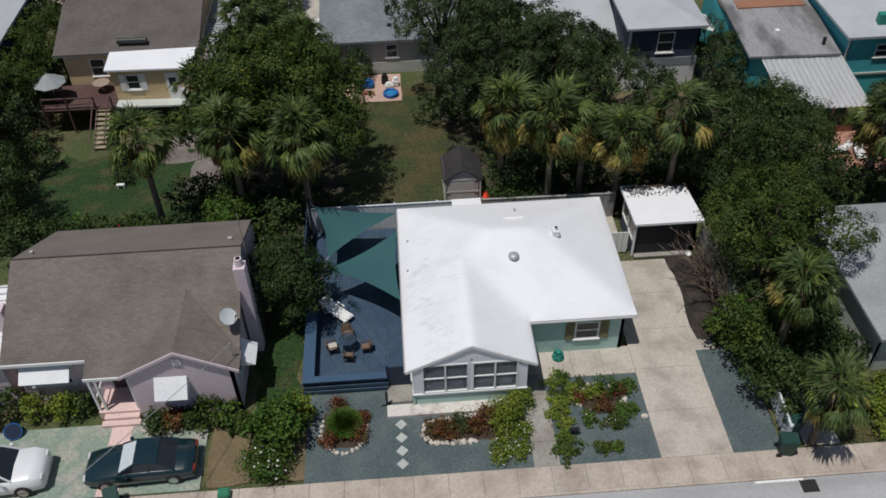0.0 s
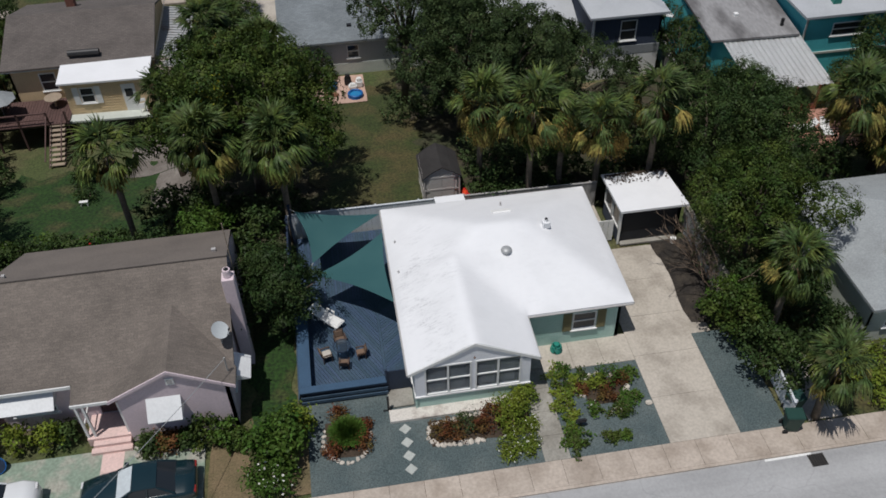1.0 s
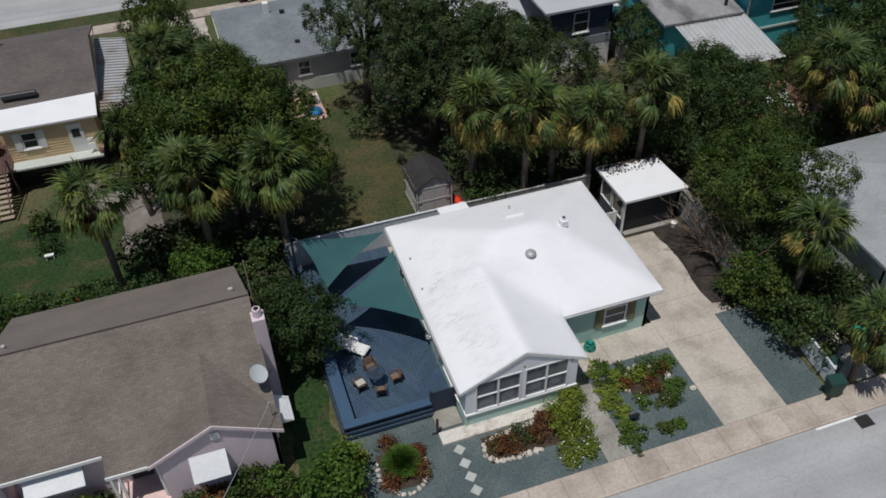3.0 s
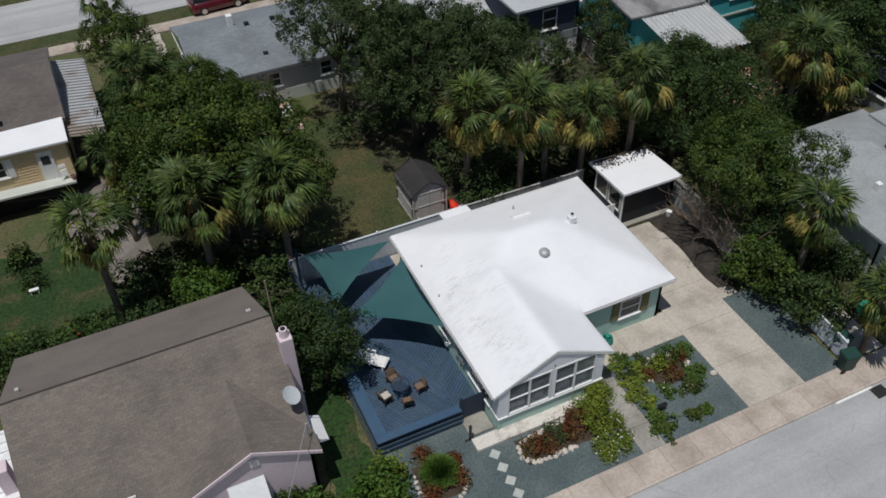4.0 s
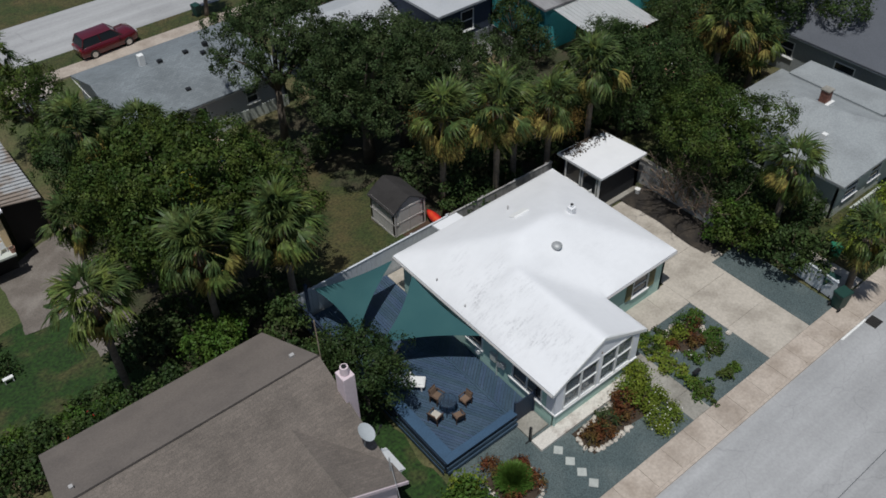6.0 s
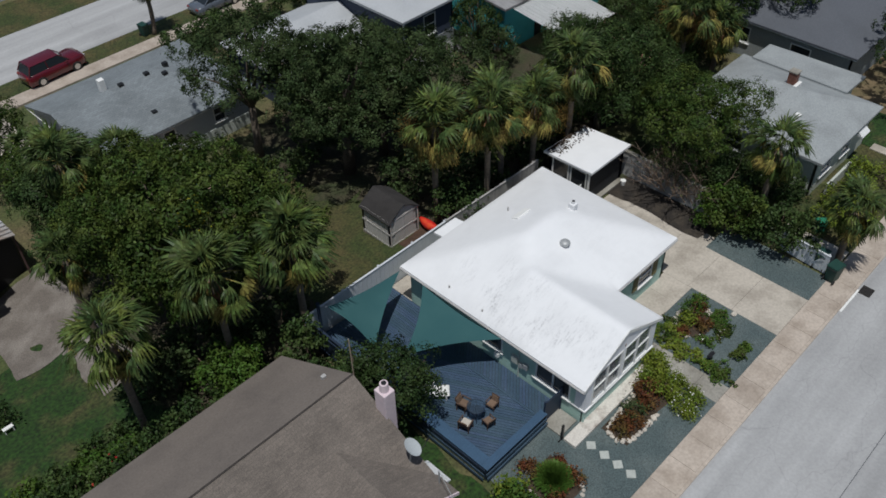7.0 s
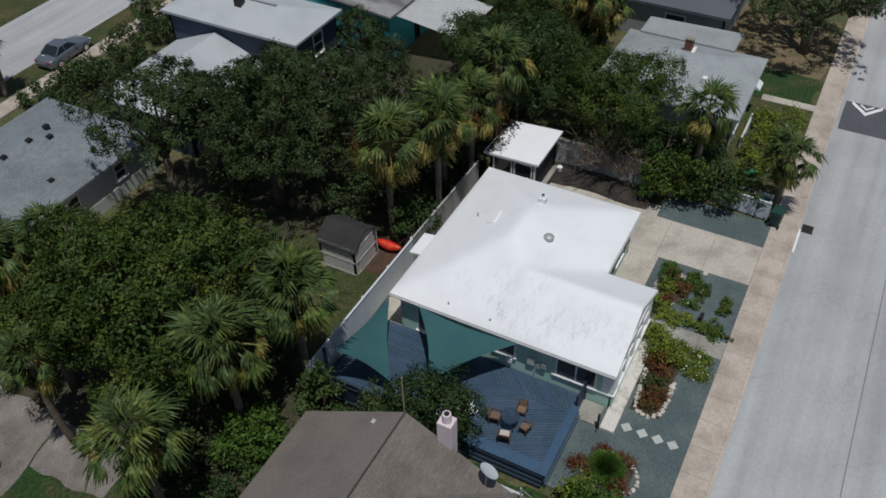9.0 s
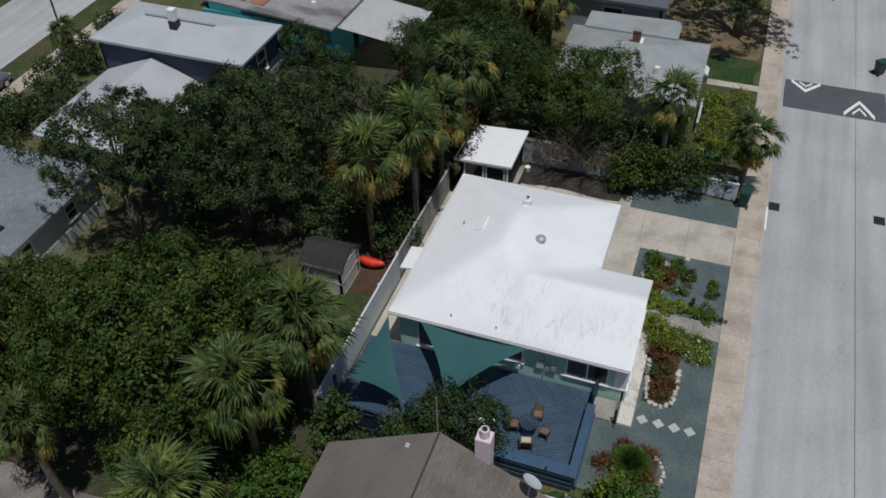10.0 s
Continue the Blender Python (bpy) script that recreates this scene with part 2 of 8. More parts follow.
M = {
    "grass": mat("grass", (0.06, 0.078, 0.024), 0.95, 0.4, 0.35, 8, 0.6, col2=(0.11, 0.09, 0.045)),
    "lawn": mat("lawn", (0.016, 0.044, 0.006), 0.95, 0.6, 0.6, 6, 0.9, col2=(0.052, 0.055, 0.018), lo=0.5, hi=0.68, depth=0.08),
    "dry_lawn": mat("dry_lawn", (0.036, 0.050, 0.012), 0.95, 0.5, 0.45, 7, 0.8, col2=(0.078, 0.064, 0.024), depth=0.08),
    "litter": mat("litter", (0.05, 0.042, 0.024), 0.95, 0.45, 0.7, 9, 0.6, col2=(0.035, 0.045, 0.016)),
    "dirt": mat("dirt", (0.17, 0.125, 0.07), 0.95, 0.3, 0.8, 12, 0.5, col2=(0.1, 0.085, 0.04)),
    "soil": mat("soil", (0.06, 0.042, 0.028), 0.95, 0.35, 2.0, 20, 0.6),
    "gravel": mat("gravel", (0.072, 0.098, 0.100), 0.9, 0.4, 0.5, 17, 0.9, col2=(0.11, 0.135, 0.132), depth=0.03),
    "concrete": mat("concrete", (0.455, 0.41, 0.35), 0.9, 0.12, 0.7, 8, 0.25, col2=(0.31, 0.275, 0.23), lo=0.45, hi=0.72, rnd=0.04),
    "walkway": mat("walkway", (0.45, 0.385, 0.325), 0.9, 0.12, 0.8, 8, 0.25, col2=(0.33, 0.275, 0.225), rnd=0.07),
    "grey_concrete": mat("grey_concrete", (0.3, 0.285, 0.25), 0.9, 0.15, 0.6, 9, 0.25, col2=(0.2, 0.185, 0.155), rnd=0.05),
    "chalky": mat("chalky", (0.60, 0.565, 0.51), 0.9, 0.14, 2.2, 12, 0.25, col2=(0.36, 0.31, 0.27), lo=0.5, hi=0.7),
    "green_concrete": mat("green_concrete", (0.215, 0.275, 0.215), 0.9, 0.2, 0.9, 7, 0.25, col2=(0.33, 0.325, 0.275), lo=0.46, hi=0.6),
    "pink_concrete": mat("pink_concrete", (0.68, 0.50, 0.46), 0.9, 0.1, 1.0, 9, 0.2, rnd=0.05),
    "paver": mat("paver", (0.42, 0.44, 0.41), 0.9, 0.12, 4.0, 30, 0.2, rnd=0.06),
    "road": road_mat("road", (0.385, 0.385, 0.385)),
    "hump": mat("hump", (0.085, 0.09, 0.1), 0.9, 0.15, 0.5, 10, 0.2),
    "road_paint": mat("road_paint", (0.75, 0.75, 0.73), 0.8, 0.1, 2.0, 14, 0.1),
    "rock": mat("rock", (0.55, 0.5, 0.43), 0.9, 0.2, 3.0, 18, 0.5, rnd=0.15),
    "white_roof": roof_coat("white_roof", (0.765, 0.77, 0.78), (0.34, 0.34, 0.35)),
    "white": mat("white", (0.78, 0.78, 0.76), 0.55, 0.05, 1.0, 12, 0.05, rnd=0.03),
    "white_metal": mat("white_metal", (0.74, 0.75, 0.75), 0.45, 0.06, 1.0, 8, 0.05),
    # white paint with the bluish cast of open shade mixed into the colour
    "shade_white": mat("shade_white", (0.80, 0.81, 0.84), 0.8, 0.04, 1.2, 10, 0.1),
    "mint": mat("mint", (0.38, 0.575, 0.50), 0.8, 0.06, 0.8, 10, 0.15, col2=(0.44, 0.60, 0.54)),
    "pink_wall": mat("pink_wall", (0.67, 0.555, 0.585), 0.88, 0.06, 0.8, 9, 0.2),
    "shutter": mat("shutter", (0.22, 0.19, 0.09), 0.7, 0.1, 3, 20, 0.1),
    "grey_trim": mat("grey_trim", (0.42, 0.41, 0.40), 0.6, 0.1, 2, 12, 0.1),
    "shingle_brown": shingle_mat("shingle_brown", (0.168, 0.143, 0.123), course=0.125, tab=0.3, dark=0.84, vary=0.26),
    "roll_brown": mat("roll_brown", (0.172, 0.147, 0.128), 0.92, 0.14, 0.6, 12, 0.2, col2=(0.14, 0.12, 0.106)),
    "shingle_dark": shingle_mat("shingle_dark", (0.125, 0.108, 0.098)),
    "shingle_grey": shingle_mat("shingle_grey", (0.20, 0.225, 0.24), dark=0.62),
    "pale_roof": mat("pale_roof", (0.42, 0.435, 0.45), 0.75, 0.05, 0.5, 8, 0.15, col2=(0.37, 0.385, 0.40)),
    "membrane": mat("membrane", (0.30, 0.32, 0.325), 0.85, 0.12, 0.6, 10, 0.2, col2=(0.24, 0.255, 0.26)),
    "old_roof": mat("old_roof", (0.27, 0.265, 0.265), 0.85, 0.15, 0.6, 6, 0.2, col2=(0.13, 0.125, 0.125), lo=0.45, hi=0.62, stretch=(1, 0.35, 1)),
    "rust": mat("rust", (0.30, 0.145, 0.085), 0.85, 0.15, 1.2, 10, 0.2),
    "metal_sheet": mat("metal_sheet", (0.74, 0.745, 0.745), 0.5, 0.1, 0.6, 8, 0.1, col2=(0.54, 0.535, 0.52), stretch=(1, 0.4, 1)),
    "old_sheet": mat("old_sheet", (0.40, 0.41, 0.42), 0.55, 0.1, 0.45, 8, 0.1, col2=(0.27, 0.225, 0.19), lo=0.5, hi=0.58),
    "slate_roof": mat("slate_roof", (0.10, 0.108, 0.125), 0.88, 0.1, 0.5, 10, 0.2),
    # near-black for the shadow gap at the pink house's ridge
    "gap_shadow": mat("gap_shadow", (0.045, 0.038, 0.034), 0.9, 0.2, 1.5, 10, 0.2),
    "shed_wall": mat("shed_wall", (0.56, 0.54, 0.51), 0.85, 0.08, 1.5, 14, 0.15),
    "shed_trim": mat("shed_trim", (0.58, 0.55, 0.52), 0.8, 0.06, 1.5, 14, 0.1),
    "shed_roof": mat("shed_roof", (0.034, 0.031, 0.030), 0.92, 0.25, 1.5, 20, 0.3),
    "navy_wall": mat("navy_wall", (0.045, 0.06, 0.095), 0.8, 0.1, 1.0, 10, 0.1),
    "screen": mat("screen", (0.012, 0.014, 0.018), 0.8, 0.2, 2.0, 20, 0.1),
    "dark_opening": mat("dark_opening", (0.015, 0.014, 0.014), 0.8, 0.2, 2.0, 20, 0.1),
    "yellow_wall": mat("yellow_wall", (0.69, 0.53, 0.32), 0.85, 0.06, 1.0, 10, 0.15, rnd=0.05),
    "grey_wall": mat("grey_wall", (0.47, 0.49, 0.51), 0.85, 0.06, 1.0, 10, 0.15),
    "teal_wall": mat("teal_wall", (0.07, 0.42, 0.46), 0.8, 0.07, 1.0, 10, 0.1),
    "pale_wall": mat("pale_wall", (0.5, 0.53, 0.48), 0.8, 0.07, 1.0, 10, 0.1),
    "brick_red": mat("brick_red", (0.20, 0.085, 0.06), 0.9, 0.3, 5.0, 16, 0.4),
    "deck_blue": mat("deck_blue", (0.032, 0.062, 0.105), 0.62, 0.18, 0.9, 12, 0.2, col2=(0.046, 0.08, 0.125), island=0.16),
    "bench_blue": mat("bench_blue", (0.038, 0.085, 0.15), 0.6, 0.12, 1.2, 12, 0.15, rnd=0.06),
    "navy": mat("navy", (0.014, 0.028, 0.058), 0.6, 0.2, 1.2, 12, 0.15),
    "deck_brown": mat("deck_brown", (0.095, 0.052, 0.046), 0.8, 0.2, 1.0, 12, 0.2, rnd=0.1),
    "timber": mat("timber", (0.34, 0.27, 0.20), 0.85, 0.15, 2.0, 14, 0.2, rnd=0.1),
    "fence_grey": mat("fence_grey", (0.34, 0.33, 0.32), 0.85, 0.12, 1.5, 14, 0.2, rnd=0.12),
    "fence_white": mat("fence_white", (0.60, 0.63, 0.66), 0.6, 0.06, 1.5, 14, 0.1, rnd=0.03),
    "block_wall": mat("block_wall", (0.40, 0.395, 0.39), 0.9, 0.15, 0.8, 9, 0.2, col2=(0.27, 0.265, 0.26)),
    "sail": mat("sail", (0.046, 0.125, 0.132), 0.8, 0.06, 0.5, 40, 0.1, col2=(0.054, 0.138, 0.142), thin=0.2),
    "linen": mat("linen", (0.5, 0.46, 0.4), 0.9, 0.1, 4, 40, 0.15),
    "wicker": mat("wicker", (0.085, 0.05, 0.034), 0.7, 0.3, 8, 60, 0.5),
    "cushion": mat("cushion", (0.19, 0.125, 0.085), 0.9, 0.1, 4, 40, 0.15, rnd=0.25),
    "glass": glass_mat("glass"),
    "window_dark": glass_mat("window_dark", (0.03, 0.034, 0.04)),
    "table_glass": glass_mat("table_glass", (0.34, 0.46, 0.58), 0.92),
    "clear_glass": glass_mat("clear_glass", (0.34, 0.38, 0.42), 0.7),
    "curtain": mat("curtain", (0.6, 0.6, 0.58), 0.9, 0.1, 3, 20, 0.1),
    "black": mat("black", (0.012, 0.012, 0.013), 0.5, 0.2, 2, 20, 0.1),
    "rubber": mat("rubber", (0.018, 0.018, 0.018), 0.85, 0.2, 4, 30, 0.2),
    "chrome": mat("chrome", (0.6, 0.6, 0.6), 0.25, 0.05, 3, 20, 0.0, metal=0.9),
    "galvanised": mat("galvanised", (0.42, 0.43, 0.43), 0.5, 0.1, 3, 20, 0.1, metal=0.3),
    "mulch": mat("mulch", (0.075, 0.042, 0.026), 0.95, 0.35, 1.5, 14, 0.6),
    "iron": mat("iron", (0.035, 0.03, 0.026), 0.7, 0.3, 4, 20, 0.2),
    "sunshade": mat("sunshade", (0.55, 0.6, 0.62), 0.4, 0.1, 4, 20, 0.1),
    "dish_grey": mat("dish_grey", (0.46, 0.49, 0.50), 0.5, 0.06, 3, 20, 0.05),
    "car_green": mat("car_green", (0.006, 0.022, 0.028), 0.22, 0.05, 2, 200, 0.0, coat=0.8),
    "car_white": mat("car_white", (0.72, 0.73, 0.73), 0.3, 0.03, 2, 200, 0.0, coat=0.8),
    "car_red": mat("car_red", (0.10, 0.006, 0.012), 0.25, 0.05, 2, 200, 0.0, coat=0.8),
    "car_grey": mat("car_grey", (0.10, 0.115, 0.14), 0.25, 0.05, 2, 200, 0.0, coat=0.8),
    "lamp_red": mat("lamp_red", (0.25, 0.02, 0.015), 0.3, 0.05, 2, 50, 0.0),
    "lamp_clear": mat("lamp_clear", (0.6, 0.6, 0.6), 0.2, 0.05, 2, 50, 0.0),
    "bin_green": mat("bin_green", (0.012, 0.05, 0.04), 0.55, 0.1, 3, 20, 0.05),
    "box_green": mat("box_green", (0.02, 0.17, 0.09), 0.55, 0.1, 3, 20, 0.05),
    "blue_plastic": mat("blue_plastic", (0.015, 0.12, 0.36), 0.45, 0.08, 3, 20, 0.05),
    "pool_water": mat("pool_water", (0.03, 0.22, 0.45), 0.15, 0.1, 4, 10, 0.2),
    "old_concrete": mat("old_concrete", (0.145, 0.125, 0.108), 0.92, 0.25, 0.7, 14, 0.25, col2=(0.235, 0.21, 0.185)),
    # leaf litter with the shade of tree and twigs in its colour
    "shade_litter": mat("shade_litter", (0.022, 0.018, 0.015), 0.95, 0.4, 1.4, 20, 0.6, col2=(0.05, 0.04, 0.03)),
    "kayak_red": mat("kayak_red", (0.62, 0.025, 0.02), 0.4, 0.05, 1.1, 20, 0.05, col2=(0.70, 0.09, 0.025), lo=0.5, hi=0.6),
    "teal_plastic": mat("teal_plastic", (0.02, 0.22, 0.17), 0.5, 0.1, 3, 20, 0.05),
    "patio_pink": mat("patio_pink", (0.50, 0.34, 0.27), 0.85, 0.14, 1.6, 14, 0.15),
    "terracotta": mat("terracotta", (0.42, 0.22, 0.16), 0.85, 0.12, 2, 14, 0.15),
    "bark": mat("bark", (0.11, 0.088, 0.066), 0.95, 0.3, 3, 16, 0.8),
    "palm_bark": mat("palm_bark", (0.17, 0.135, 0.10), 0.95, 0.3, 3, 12, 0.9, stretch=(1, 1, 2.5)),
    "twig": mat("twig", (0.20, 0.145, 0.105), 0.95, 0.25, 3, 16, 0.4),
    "leaf_tree": mat("leaf_tree", (0.036, 0.065, 0.014), 0.5, 0.3, 0.9, 3, 0, col2=(0.086, 0.114, 0.024), island=0.5, thin=0.18),
    "leaf_oak": mat("leaf_oak", (0.032, 0.054, 0.019), 0.6, 0.25, 0.8, 3, 0, col2=(0.066, 0.092, 0.034), island=0.5, thin=0.16),
    "leaf_dark": mat("leaf_dark", (0.032, 0.058, 0.018), 0.5, 0.25, 0.8, 3, 0, col2=(0.062, 0.092, 0.026), island=0.48, thin=0.16),
    "leaf_deep": mat("leaf_deep", (0.024, 0.046, 0.015), 0.5, 0.25, 0.8, 3, 0, col2=(0.044, 0.068, 0.020), island=0.48, thin=0.16),
    "leaf_bright": mat("leaf_bright", (0.052, 0.105, 0.018), 0.5, 0.2, 0.8, 3, 0, col2=(0.082, 0.13, 0.024), island=0.45, thin=0.2),
    "leaf_lime": mat("leaf_lime", (0.165, 0.205, 0.028), 0.55, 0.25, 1.2, 3, 0, col2=(0.105, 0.16, 0.024), island=0.42, thin=0.2),
    "leaf_yellow": mat("leaf_yellow", (0.28, 0.26, 0.02), 0.55, 0.2, 0.9, 3, 0, island=0.3, thin=0.3),
    "leaf_rust": mat("leaf_rust", (0.15, 0.055, 0.025), 0.7, 0.25, 1.2, 3, 0, col2=(0.12, 0.1, 0.03), island=0.4, thin=0.25),
    "flower_white": mat("flower_white", (0.75, 0.75, 0.68), 0.7, 0.1, 2, 8, 0, island=0.1, thin=0.2),
    "flower_red": mat("flower_red", (0.5, 0.03, 0.03), 0.7, 0.1, 2, 8, 0, island=0.1, thin=0.2),
    "frond": mat("frond", (0.068, 0.104, 0.027), 0.42, 0.3, 1.4, 5, 0, col2=(0.132, 0.155, 0.038), island=0.5, thin=0.14),
    "frond_dark": mat("frond_dark", (0.047, 0.078, 0.026), 0.42, 0.3, 1.4, 5, 0, col2=(0.092, 0.118, 0.036), island=0.5, thin=0.14),
    "frond_old": mat("frond_old", (0.25, 0.195, 0.055), 0.65, 0.3, 1.2, 5, 0, col2=(0.11, 0.125, 0.035), island=0.5, thin=0.12),
    "fruit_brown": mat("fruit_brown", (0.16, 0.105, 0.03), 0.9, 0.3, 1.2, 5, 0, island=0.4, thin=0.1),
    "frond_dead": mat("frond_dead", (0.27, 0.14, 0.075), 0.9, 0.2, 0.8, 5, 0, island=0.3, thin=0.12),
}


# ---- building helpers ----
def thing(name, at, label, category, group="", kind=""):
    """An Empty at the thing's base; its parts are built in world metres."""
    ob = new(name)
    ob.location = at
    ob.empty_display_size = 0.2
    return tagged(ob, label, category, group, kind)


def link(name, mesh, material, parent=None, label=""):
    if material is not None and not mesh.materials:
        mesh.materials.append(M[material])
    ob = new(name, mesh)
    if parent is not None:
        ob.parent = parent
        if parent.type == "EMPTY":
            ob.matrix_parent_inverse = Matrix.Translation(-Vector(parent.location))
    return tagged(ob, label)


def part(name, bm, material, parent=None, label="", smooth=False):
    me = bpy.data.meshes.new(name)
    bm.to_mesh(me)
    bm.free()
    if smooth:
        me.polygons.foreach_set("use_smooth", [True] * len(me.polygons))
    return link(name, me, material, parent, label)


def structure(name, bm, material, label, category):
    return tagged(part(name, bm, material), label, category, kind="structure")


def box(bm, x0, x1, y0, y1, z0, z1, m=None):
    vs = [bm.verts.new(p) for p in ((x0, y0, z0), (x1, y0, z0), (x1, y1, z0), (x0, y1, z0), (x0, y0, z1), (x1, y0, z1), (x1, y1, z1), (x0, y1, z1))]
    if m is not None:
        for v in vs:
            v.co = m @ v.co
    for f in ((3, 2, 1, 0), (4, 5, 6, 7), (0, 1, 5, 4), (1, 2, 6, 5), (2, 3, 7, 6), (3, 0, 4, 7)):
        bm.faces.new([vs[i] for i in f])
    return bm


def boxes(*rows, m=None):
    bm = bmesh.new()
    for r in rows:
        box(bm, *r, m=m)
    return bm


def rounded(x0, x1, y0, y1, z0, z1, r=0.03, seg=2, m=None):
    bm = boxes((x0, x1, y0, y1, z0, z1))
    bmesh.ops.bevel(bm, geom=bm.edges[:], offset=r, segments=seg, affect="EDGES")
    if m is not None:
        bm.transform(m)
    return bm


def tube(bm, pts, radii, seg=8, cap=True):
    """A round tube along points with a radius at each."""
    rings = []
    pts = [Vector(p) for p in pts]
    for i, p in enumerate(pts):
        d = (pts[min(i + 1, len(pts) - 1)] - pts[max(i - 1, 0)]).normalized()
        a = d.orthogonal().normalized() if abs(d.z) < 0.9 else (Vector((1, 0, 0)) - d * d.x).normalized()
        b = d.cross(a)
        r = radii[i] if isinstance(radii, (list, tuple)) else radii
        rings.append([bm.verts.new(p + (a * math.cos(k * math.tau / seg) + b * math.sin(k * math.tau / seg)) * r) for k in range(seg)])
    for A, B in zip(rings, rings[1:]):
        for k in range(seg):
            bm.faces.new((A[k], A[(k + 1) % seg], B[(k + 1) % seg], B[k]))
    if cap:
        bm.faces.new(rings[0][::-1])
        bm.faces.new(rings[-1])
    return bm


def pole(p, q, r, r2=None, seg=10):
    return tube(bmesh.new(), [p, q], [r, r if r2 is None else r2], seg)


def poly(bm, pts):
    return bm.faces.new([bm.verts.new(p) for p in pts])


def slab(faces, thick=0.12):
    """Roof planes given as corner lists, made into a solid of that thickness below them."""
    bm = bmesh.new()
    for f in faces:
        poly(bm, f)
    bmesh.ops.remove_doubles(bm, verts=bm.verts[:], dist=0.002)
    bmesh.ops.recalc_face_normals(bm, faces=bm.faces[:])
    if sum(f.normal.z for f in bm.faces) < 0:
        bmesh.ops.reverse_faces(bm, faces=bm.faces[:])
    edges = [e for e in bm.edges if e.is_boundary]
    top = {v: v.co.copy() for v in bm.verts}
    low = {v: bm.verts.new((p.x, p.y, p.z - thick)) for v, p in top.items()}
    for f in bm.faces[:]:
        bm.faces.new([low[v] for v in reversed(f.verts)])
    for e in edges:
        a, b = e.verts
        bm.faces.new((a, b, low[b], low[a]))
    bmesh.ops.recalc_face_normals(bm, faces=bm.faces[:])
    return bm


def hip_faces(x0, x1, y0, y1, z, slope, gable=""):
    """Roof planes over a rectangle; the ridge runs along the longer side. gable: sides ('a' low end, 'b' high end) left upright."""
    along_x = (x1 - x0) >= (y1 - y0)
    h = min(x1 - x0, y1 - y0) / 2
    rz = z + h * slope
    if along_x:
        ym = (y0 + y1) / 2
        a, b = (x0 if "a" in gable else x0 + h, ym, rz), (x1 if "b" in gable else x1 - h, ym, rz)
    else:
        xm = (x0 + x1) / 2
        a, b = (xm, y0 if "a" in gable else y0 + h, rz), (xm, y1 if "b" in gable else y1 - h, rz)
    A, B, C, D = (x0, y0, z), (x1, y0, z), (x1, y1, z), (x0, y1, z)
    if along_x:
        out = [[A, B, b, a], [C, D, a, b]]
        if "a" not in gable:
            out.append([D, A, a])
        if "b" not in gable:
            out.append([B, C, b])
    else:
        out = [[B, C, b, a], [D, A, a, b]]
        if "a" not in gable:
            out.append([A, B, a])
        if "b" not in gable:
            out.append([C, D, b])
    return out


def wall(bm, p, q, z0, z1, holes=(), t=0.15):
    """A wall from p to q (outer face, the outside to the right of the way), with holes (u0, u1, z0, z1) cut through it."""
    p, q = Vector((*p, 0)), Vector((*q, 0))
    d = (q - p).normalized()
    n = Vector((-d.y, d.x, 0))
    L = (q - p).length
    m = Matrix(((d.x, n.x, 0, p.x), (d.y, n.y, 0, p.y), (0, 0, 1, 0), (0, 0, 0, 1)))
    us = sorted({0.0, L, *[h[0] for h in holes], *[h[1] for h in holes]})
    for u0, u1 in zip(us, us[1:]):
        cuts = sorted((h[2], h[3]) for h in holes if h[0] <= u0 + 1e-6 and h[1] >= u1 - 1e-6)
        z = z0
        for a, b in cuts:
            if a > z:
                box(bm, u0, u1, 0, t, z, a, m)
            z = b
        if z1 > z:
            box(bm, u0, u1, 0, t, z, z1, m)
    return m


def window(parent, m, u0, u1, z0, z1, label="", panes=1, rail=True, frame_mat="white", glass="window_dark", curtain=False, sill=True):
    """A window set in a wall's hole: frame, glazing bars, panes, sill."""
    w = new("window")
    w.parent = parent
    w.matrix_parent_inverse = Matrix.Translation(-Vector(parent.location))
    tagged(w, label or "glazed window with a white frame")
    e = 0.07
    fr = boxes((u0, u1, -0.03, 0.08, z0, z0 + e), (u0, u1, -0.03, 0.08, z1 - e, z1), (u0, u0 + e, -0.03, 0.08, z0 + e, z1 - e), (u1 - e, u1, -0.03, 0.08, z0 + e, z1 - e))
    step = (u1 - u0) / panes
    for k in range(1, panes):
        box(fr, u0 + step * k - 0.04, u0 + step * k + 0.04, -0.025, 0.075, z0 + e, z1 - e)
    fr.transform(m)
    link_part(part("window_frame", fr, frame_mat), w)
    for k in range(panes):
        a, b = u0 + step * k + 0.05, u0 + step * (k + 1) - 0.05
        if rail:
            zm = (z0 + z1) / 2
            link_part(part("glazing_bar", boxes((a, b, -0.01, 0.06, zm - 0.03, zm + 0.03), m=m), frame_mat), w)
        pane = link_part(part("pane", boxes((a, b, 0.03, 0.045, z0 + 0.05, z1 - 0.05), m=m), glass), w)
        pane.visible_shadow = glass != "clear_glass"
    if sill:
        link_part(part("window_sill", boxes((u0 - 0.08, u1 + 0.08, -0.1, 0.02, z0 - 0.06, z0 + 0.004), m=m), frame_mat), w)
    return w


def link_part(ob, parent):
    """Hangs a mesh built in world metres under a part."""
    ob.parent = parent
    root = parent.parent is None and parent.type == "EMPTY"
    ob.matrix_parent_inverse = Matrix.Translation(-Vector(parent.location)) if root else Matrix.Identity(4)
    return ob


